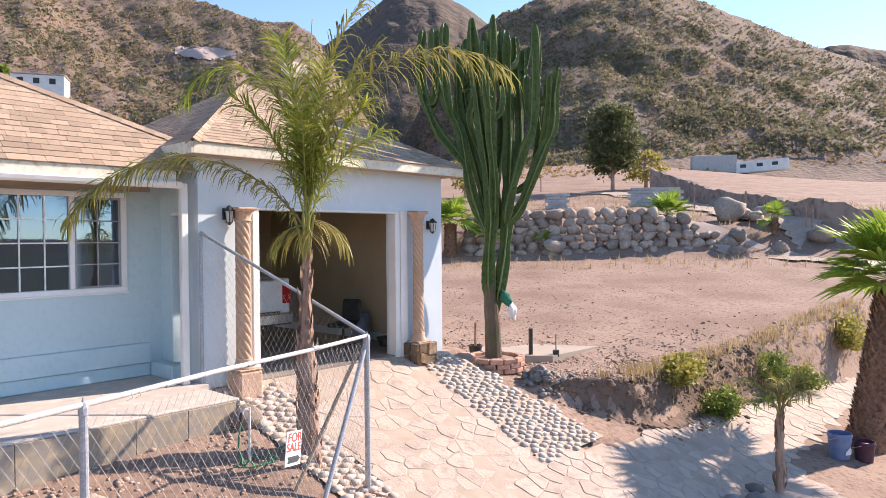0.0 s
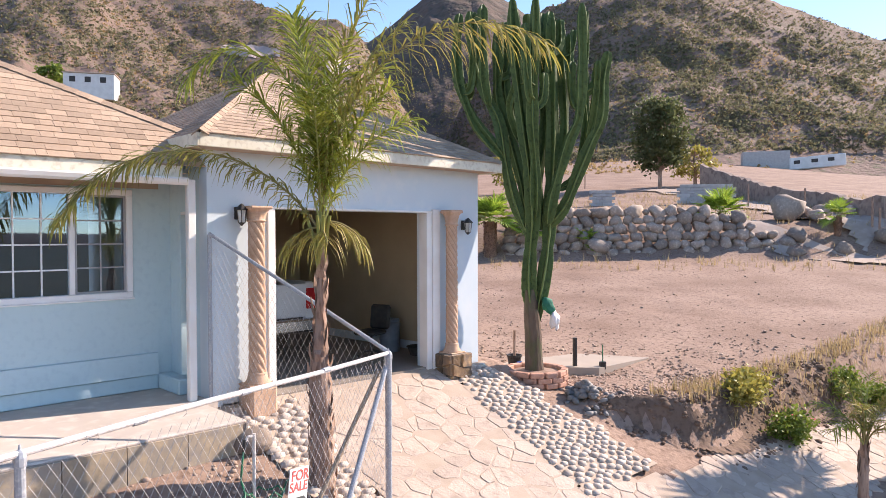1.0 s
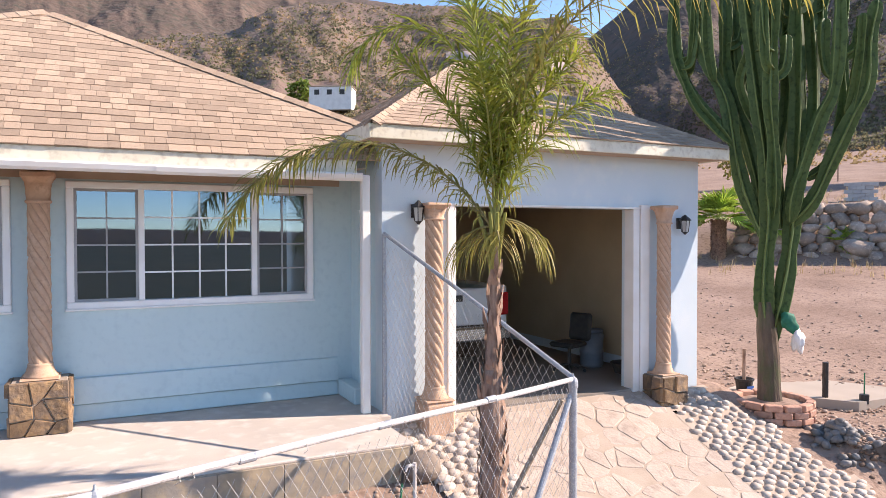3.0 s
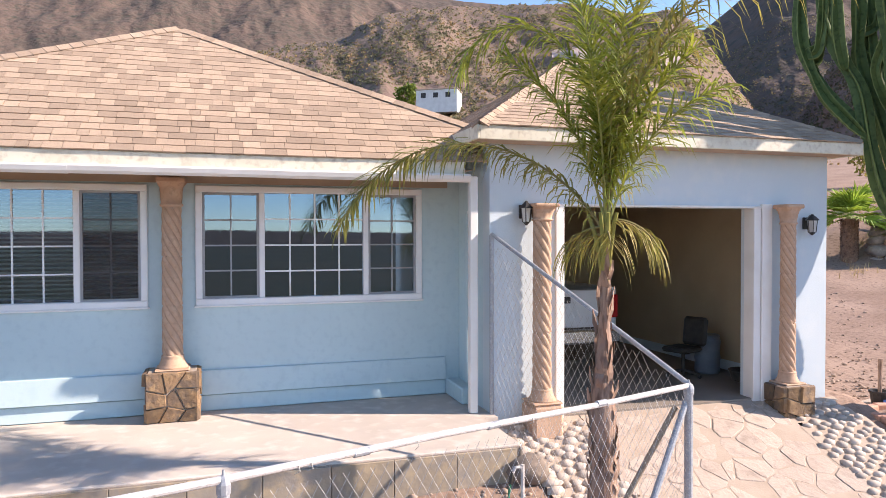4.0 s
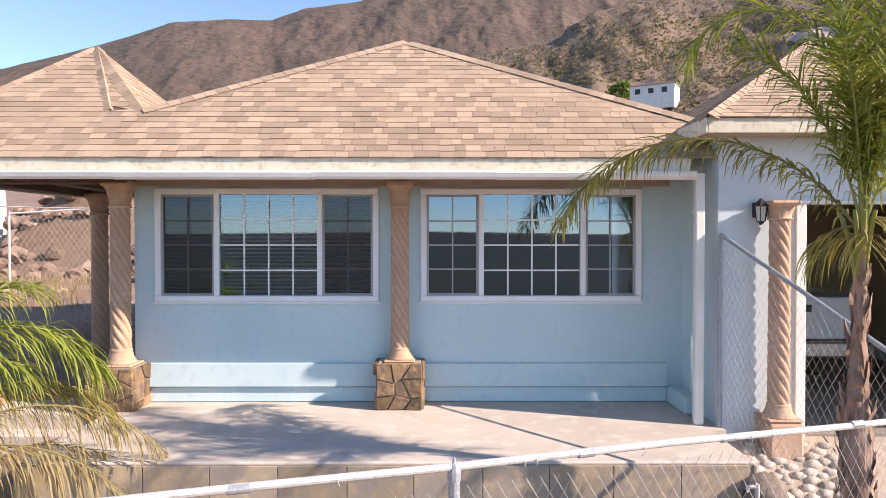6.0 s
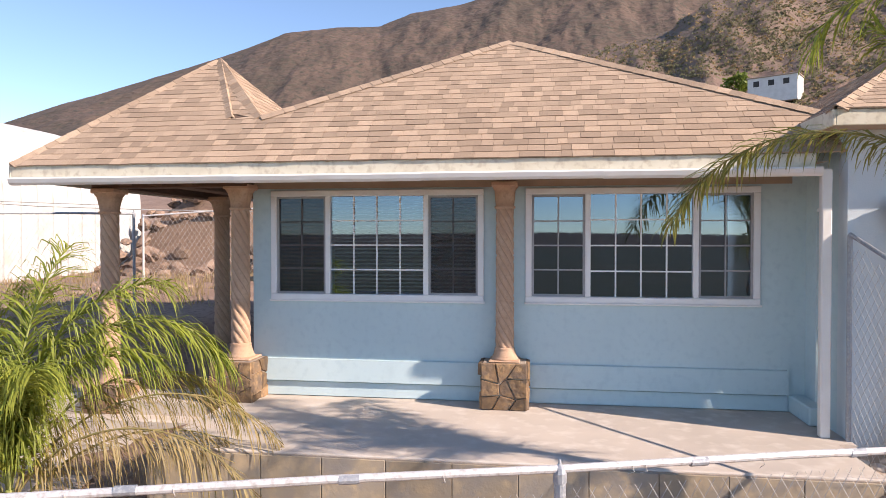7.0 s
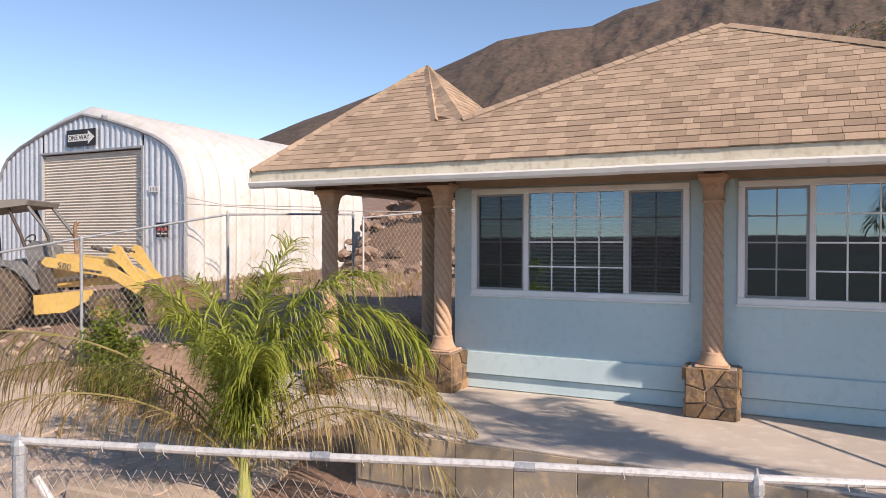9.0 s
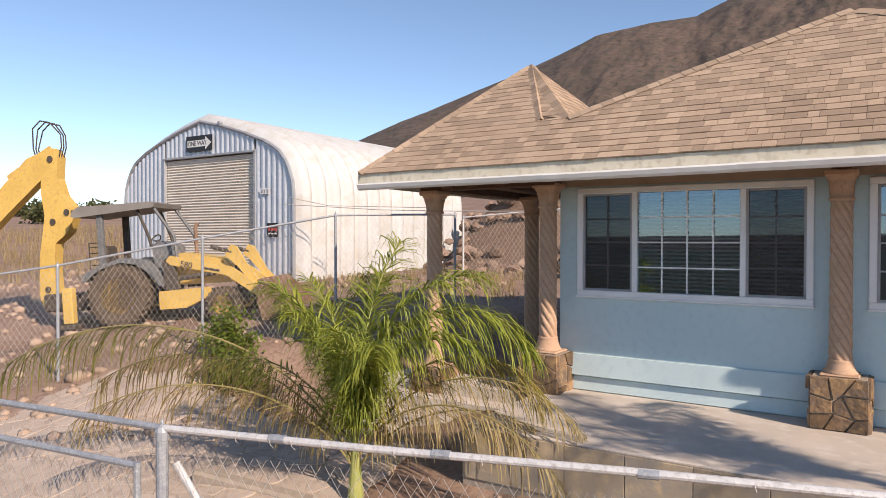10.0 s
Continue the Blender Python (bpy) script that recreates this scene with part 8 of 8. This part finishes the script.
M_SCRUB_A = leaf_material("olive_scrub", (0.17, 0.16, 0.088), (0.225, 0.20, 0.115), (0.12, 0.122, 0.066), 0.35, 0.9)
M_SCRUB_B = leaf_material("golden_scrub", (0.38, 0.27, 0.135), (0.30, 0.22, 0.11), (0.43, 0.30, 0.125), 0.3, 0.9)
bpy.context.view_layer.update()
scrub("hill_scrub_east", "olive brush dotting the east hill", -84, -45, 6.0, 19.5, 15000, 0.68, M_SCRUB_A, 901, 5)
scrub("hill_scrub_west", "olive brush dotting the near hillside", -46, 8, 6.5, 20, 15000, 0.6, M_SCRUB_A, 902, 5)
scrub("hill_scrub_golden", "golden dry brush on the hillsides", -84, 6, 5.0, 18.5, 11000, 0.52, M_SCRUB_B, 903, 5)

# ---- roof shingles ----
shingle_plane(roof, F1, (1, 0, 0), single=300, seed=1)
shingle_plane(roof, F2, (1, 0, 0), seed=2)
shingle_plane(roof, FACET, (1, -0.03, 0), seed=9)
shingle_plane(roof, SR, (0, 1, 0), seed=3)
shingle_plane(roof, [(3.6, -0.524, 3.315), (3.6, 3.12, 3.3), MAIN_APEX], (0, 1, 0), seed=6)
shingle_plane(roof, [JOIN, (-3.08, 2.87, 3.517), MAIN_APEX], (0, 1, 0), seed=8)
for a, b in (((-5.9, EAVE_Y, EAVE_Z), SMALL_APEX), (CORNER, SMALL_APEX), (JOIN, SMALL_APEX), (JOIN, MAIN_APEX), ((3.6, -0.524, 3.315), MAIN_APEX)):
    hip_cap(roof, a, b)
shingle_plane(groof, GF, (1, 0, 0), seed=4)
shingle_plane(groof, GL, (0, -1, 0), seed=5)
shingle_plane(groof, GR, (0, 1, 0), seed=7)
for a in ((GX0, GEY, GEZ), (GX1, GEY, GEZ)):
    hip_cap(groof, a, GAR_APEX)


# ---- drive and patio paving ----
def voronoi_cells(points, reach):
    """Cells of scattered points, each clipped by its neighbours."""
    cells = []
    grid = {}
    for i, p in enumerate(points):
        grid.setdefault((int(p[0] // reach), int(p[1] // reach)), []).append(i)
    for i, p in enumerate(points):
        poly = [(p[0] - reach, p[1] - reach), (p[0] + reach, p[1] - reach), (p[0] + reach, p[1] + reach), (p[0] - reach, p[1] + reach)]
        gx, gy = int(p[0] // reach), int(p[1] // reach)
        for ix in range(gx - 2, gx + 3):
            for iy in range(gy - 2, gy + 3):
                for j in grid.get((ix, iy), ()):
                    if j == i:
                        continue
                    q = points[j]
                    mx_, my_, dx, dy = (p[0] + q[0]) / 2, (p[1] + q[1]) / 2, q[0] - p[0], q[1] - p[1]
                    out = []
                    for (ax_, ay_), (bx_, by_) in zip(poly, poly[1:] + poly[:1]):
                        sa, sb = (ax_ - mx_) * dx + (ay_ - my_) * dy, (bx_ - mx_) * dx + (by_ - my_) * dy
                        if sa <= 0:
                            out.append((ax_, ay_))
                        if (sa < 0) != (sb < 0):
                            f = sa / (sa - sb)
                            out.append((ax_ + (bx_ - ax_) * f, ay_ + (by_ - ay_) * f))
                    poly = out
                    if not poly:
                        break
        cells.append(poly)
    return cells


def pave(parent, inside, box, step, single, near, seed, mat, mat_j, name="flagstone", gap=0.008, height=0.018):
    rnd = random.Random(seed)
    pts = []
    x = box[0]
    r_ = 0
    while x < box[1]:
        y = box[2] + (step * 0.5 if r_ % 2 else 0)
        while y < box[3]:
            pts.append((x + rnd.uniform(-.46, .46) * step, y + rnd.uniform(-.46, .46) * step))
            y += step
        x += step * 0.9
        r_ += 1
    rest, made = Geo(), 0
    items = [(p, c) for p, c in zip(pts, voronoi_cells(pts, step * 2)) if inside(*p) and len(c) > 2]
    items.sort(key=lambda pc: (pc[0][0] - near[0]) ** 2 + (pc[0][1] - near[1]) ** 2)
    for p, c in items:
        cx = sum(q[0] for q in c) / len(c)
        cy = sum(q[1] for q in c) / len(c)
        ring_ = []
        n = len(c)
        for i in range(n):
            (xa, ya), (xb, yb) = c[i], c[(i + 1) % n]
            for f in (0.12, 0.5, 0.88):
                px_, py_ = xa + (xb - xa) * f, ya + (yb - ya) * f
                L = math.hypot(px_ - cx, py_ - cy) or 1
                k = (L - gap * rnd.uniform(0.6, 1.9)) / L
                ring_.append((cx + (px_ - cx) * k, cy + (py_ - cy) * k))
        m = len(ring_)
        tilt = (rnd.uniform(-.012, .012), rnd.uniform(-.012, .012), rnd.uniform(-.006, .008))
        v = []
        for lev, sc in ((-0.03, 1.0), (height * 0.7, 1.0), (height, 0.94)):
            for qx, qy in ring_:
                zx, zy = cx + (qx - cx) * sc, cy + (qy - cy) * sc
                v.append((zx, zy, ground_z(zx, zy) + lev + tilt[2] + (zx - cx) * tilt[0] + (zy - cy) * tilt[1]))
        f = [tuple(range(2 * m, 3 * m))] + [(l * m + i, l * m + (i + 1) % m, (l + 1) * m + (i + 1) % m, (l + 1) * m + i) for l in (0, 1) for i in range(m)]
        if made < single:
            ob = new(name, mesh_of(name, v, f, mat))
            ob.parent = parent
            made += 1
        else:
            rest.add(v, f)
    if rest.v:
        part("flagstones_far", rest.get(), mat_j, parent, "farther flagstones")["kind"] = "stuff"


M_BED = material("sandy_joint_mortar", (0.43, 0.345, 0.275), (0.37, 0.295, 0.23), 4, 0.95, bump=0.4, bump_scale=40)


def sheet(name, inside, box, step, lift, mat, label):
    vs, idx, fs = [], {}, []
    nx, ny = int((box[1] - box[0]) / step), int((box[3] - box[2]) / step)

    def vid(i, j):
        if (i, j) not in idx:
            x, y = box[0] + i * step, box[2] + j * step
            idx[i, j] = len(vs)
            vs.append((x, y, ground_z(x, y) + lift))
        return idx[i, j]
    for i in range(nx):
        for j in range(ny):
            if inside(box[0] + (i + .5) * step, box[2] + (j + .5) * step):
                fs.append((vid(i, j), vid(i + 1, j), vid(i + 1, j + 1), vid(i, j + 1)))
    return tagged(part(name, (vs, fs), mat, smooth=True), label, "pavement", kind="structure")


def cobble_east(y):
    """East edge of the flagstones, where the cobble border begins."""
    return 7.5 - 0.16 * max(0, -1.3 - y)


def cobble_out(y):
    return 8.45 + 0.12 * max(0, -1.3 - y) if y > -3.2 else 8.68 + 0.05 * (-3.2 - y)


def cobble_west(y):
    return 4.62 + 0.06 * (y + 1.2)


def in_drive(x, y):
    if y > -1.12 or y < -11:
        return False
    if y > -4.25:
        return cobble_west(y) < x < cobble_east(y)
    west = cobble_west(-4.25) - 0.5 * (-4.25 - y)
    if x < west:
        return False
    if y > -4.6 - 0.12 * max(0, x - 9.5):
        return x < 9.0 - 1.2 * smoothstep(-4.6, -4.25, y)
    return x < 26 and y > -6.25 - (3.0 if x < 10 else 3.0 * (1 - smoothstep(10, 11.5, x)))


drive = sheet("pavement", in_drive, (1.0, 26, -11, -1.0), 0.1, 0.014, M_BED, "sandy mortar bed of the flagstone drive")
pave(drive, in_drive, (1.0, 26, -11, -1.0), 0.31, 300, (6.3, -3.2), 51, M_FLAG, M_FLAG_J)


def in_patio(x, y):
    return -10.5 < x < -4.3 and -7.2 < y < -1.75 and y < -1.75 + 0.15 * (x + 4.3) + 1.0


patio = sheet("patio_pavement", in_patio, (-11, -4, -8, -1.5), 0.1, 0.012, M_BED, "sandy bed of the west flagstone patio")
pave(patio, in_patio, (-11, -4, -8, -1.5), 0.33, 200, (-6, -4), 52, M_FLAG, M_FLAG_J)

# dirt road along the rubble wall and the path below it
M_ROAD = material("packed_pale_dirt", (0.40, 0.32, 0.265), (0.35, 0.28, 0.23), 0.4, 0.95, bump=0.4, bump_scale=8, third=(0.44, 0.36, 0.30), fine=3)


def along(line, half):
    def inside(x, y):
        for (x0, y0), (x1, y1) in zip(line, line[1:]):
            dx, dy = x1 - x0, y1 - y0
            f = max(0, min(1, ((x - x0) * dx + (y - y0) * dy) / (dx * dx + dy * dy)))
            if math.hypot(x - x0 - f * dx, y - y0 - f * dy) < half + 0.3 * math.sin(x * 1.3 + y):
                return True
        return False
    return inside


sheet("dirt_road", along(((50, 18), (46, 12.5), (40.5, 6.6), (35.0, 1.4), (33.0, -1.4), (33.6, -5), (35, -10)), 1.2), (30, 52, -10, 20), 0.35, 0.09, M_ROAD, "packed pale dirt road along the rubble wall")
sheet("dirt_path", along(((36, 8.5), (30.6, 3.4), (30.4, 0.5), (30.4, -2.6), (29.0, -5.5)), 0.8), (26, 40, -7, 10), 0.3, 0.08, M_ROAD, "packed dirt path below the boulders")

# cobble borders
cob = thing("cobble_border", "borders of rounded grey cobbles set in mortar beside the drive", "cobbles", kind="structure")
c_protos = [rock_mesh("cobble", 900 + k, M_COBBLE, 1.0, 0.74, 0.42, 0.22, 1) for k in range(5)]
rest, made = Geo(), 0
rnd = random.Random(61)


def in_cobble(x, y):
    if cobble_east(y) - 0.02 < x < cobble_out(y) + 0.09 * math.sin(y * 5.3) + 0.06 * math.sin(y * 11) and -4.3 < y < -1.2:
        return not (math.hypot(x - CX, y - CY) < 0.62)
    return 3.42 < x < cobble_west(y) - 0.05 and -4.6 < y < -1.13 and math.hypot(x - PX, y - PY) > 0.2


sheet("cobble_bed", in_cobble, (3.3, 9.2, -4.7, -1.1), 0.08, 0.018, M_BED, "grey mortar bed under the cobbles")
x = 3.4
col = 0
while x < 9.2:
    y = -4.7 + (0.07 if col % 2 else 0)
    while y < -1.2:
        px_, py_ = x + rnd.uniform(-.025, .025), y + rnd.uniform(-.03, .03)
        if in_cobble(px_, py_):
            s = rnd.uniform(0.088, 0.12)
            m = Matrix.Translation((px_, py_, ground_z(px_, py_) + 0.008)) @ Matrix.Rotation(rnd.gauss(0.5, 0.35), 4, 'Z') @ Matrix.Scale(s, 4)
            pr = c_protos[rnd.randrange(5)]
            if made < 300:
                ob = new("cobble", pr)
                ob.matrix_world = m
                ob.parent = cob
                made += 1
            else:
                rest.add([m @ v.co for v in pr.vertices], [tuple(q.vertices) for q in pr.polygons])
        y += 0.135
    x += 0.125
    col += 1
part("cobbles_far", rest.get(), M_COBBLE_J, cob, "farther cobbles", smooth=True)["kind"] = "stuff"
def bank_face(x, y):
    return 9.3 < x < 16 and bank_edge(x) - 0.5 - 0.1 * math.sin(x * 3.1) < y < bank_edge(x) + 0.05 + 0.12 * math.sin(x * 4.7)


sheet("bank_face", bank_face, (9.2, 16.2, -6, -2.5), 0.07, 0.045, M_EARTH, "raw dark earth face of the cut bank")
# heap of dark river stones by the brick ring
M_RIVER = material("dark_river_stone", (0.16, 0.155, 0.15), (0.22, 0.21, 0.20), 6, 0.6, random_tint=0.3)
heap = thing("stone_heap", "heap of dark rounded river stones", "stones", gz_at(9.25, -2.7))
h_protos = [rock_mesh("river_stone", 940 + k, M_RIVER, 1.0, 0.8, 0.6, 0.2, 1) for k in range(4)]
for k in range(90):
    a, r = rnd.uniform(0, 6.28), abs(rnd.gauss(0, 0.26))
    ob = new("river_stone", h_protos[k % 4])
    px_, py_ = 9.25 + 0.8 * r * math.cos(a), -2.7 + r * 1.2 * math.sin(a)
    ob.matrix_world = Matrix.Translation((px_, py_, ground_z(px_, py_) + max(0.02, 0.22 - 0.5 * r) * rnd.uniform(0.2, 1))) @ Euler((rnd.uniform(-.5, .5), rnd.uniform(-.5, .5), rnd.uniform(0, 6))).to_matrix().to_4x4() @ Matrix.Scale(rnd.uniform(0.06, 0.10), 4)
    ob.parent = heap
    ob.matrix_parent_inverse = heap.matrix_basis.inverted()
# edge boulders at the foot of the drive
for k, (x, y, r) in enumerate(((8.9, -6.3, 0.2), (9.3, -6.5, 0.22), (9.7, -6.35, 0.16), (8.6, -6.6, 0.16))):
    b = new("boulder", h_protos[k % 4])
    b.matrix_world = Matrix.Translation(gz_at(x, y, 0.06)) @ Matrix.Rotation(k, 4, 'Z') @ Matrix.Scale(r, 4)
    tagged(b, "rounded dark stone edging the drive", "stone", "edging stones")
# long cable lying across the drive
cable = thing("cable", "thin dark cable lying across the drive", "cable")
pts = []
for k in range(30):
    f = k / 29
    x, y = 4.15 + 3.2 * f, -3.75 - 2.6 * f - 0.25 * math.sin(f * 5)
    pts.append((x, y, ground_z(x, y) + 0.06))
part("strand", Geo().tube(pts, 0.012, 5).get(), M_BARK, cable)
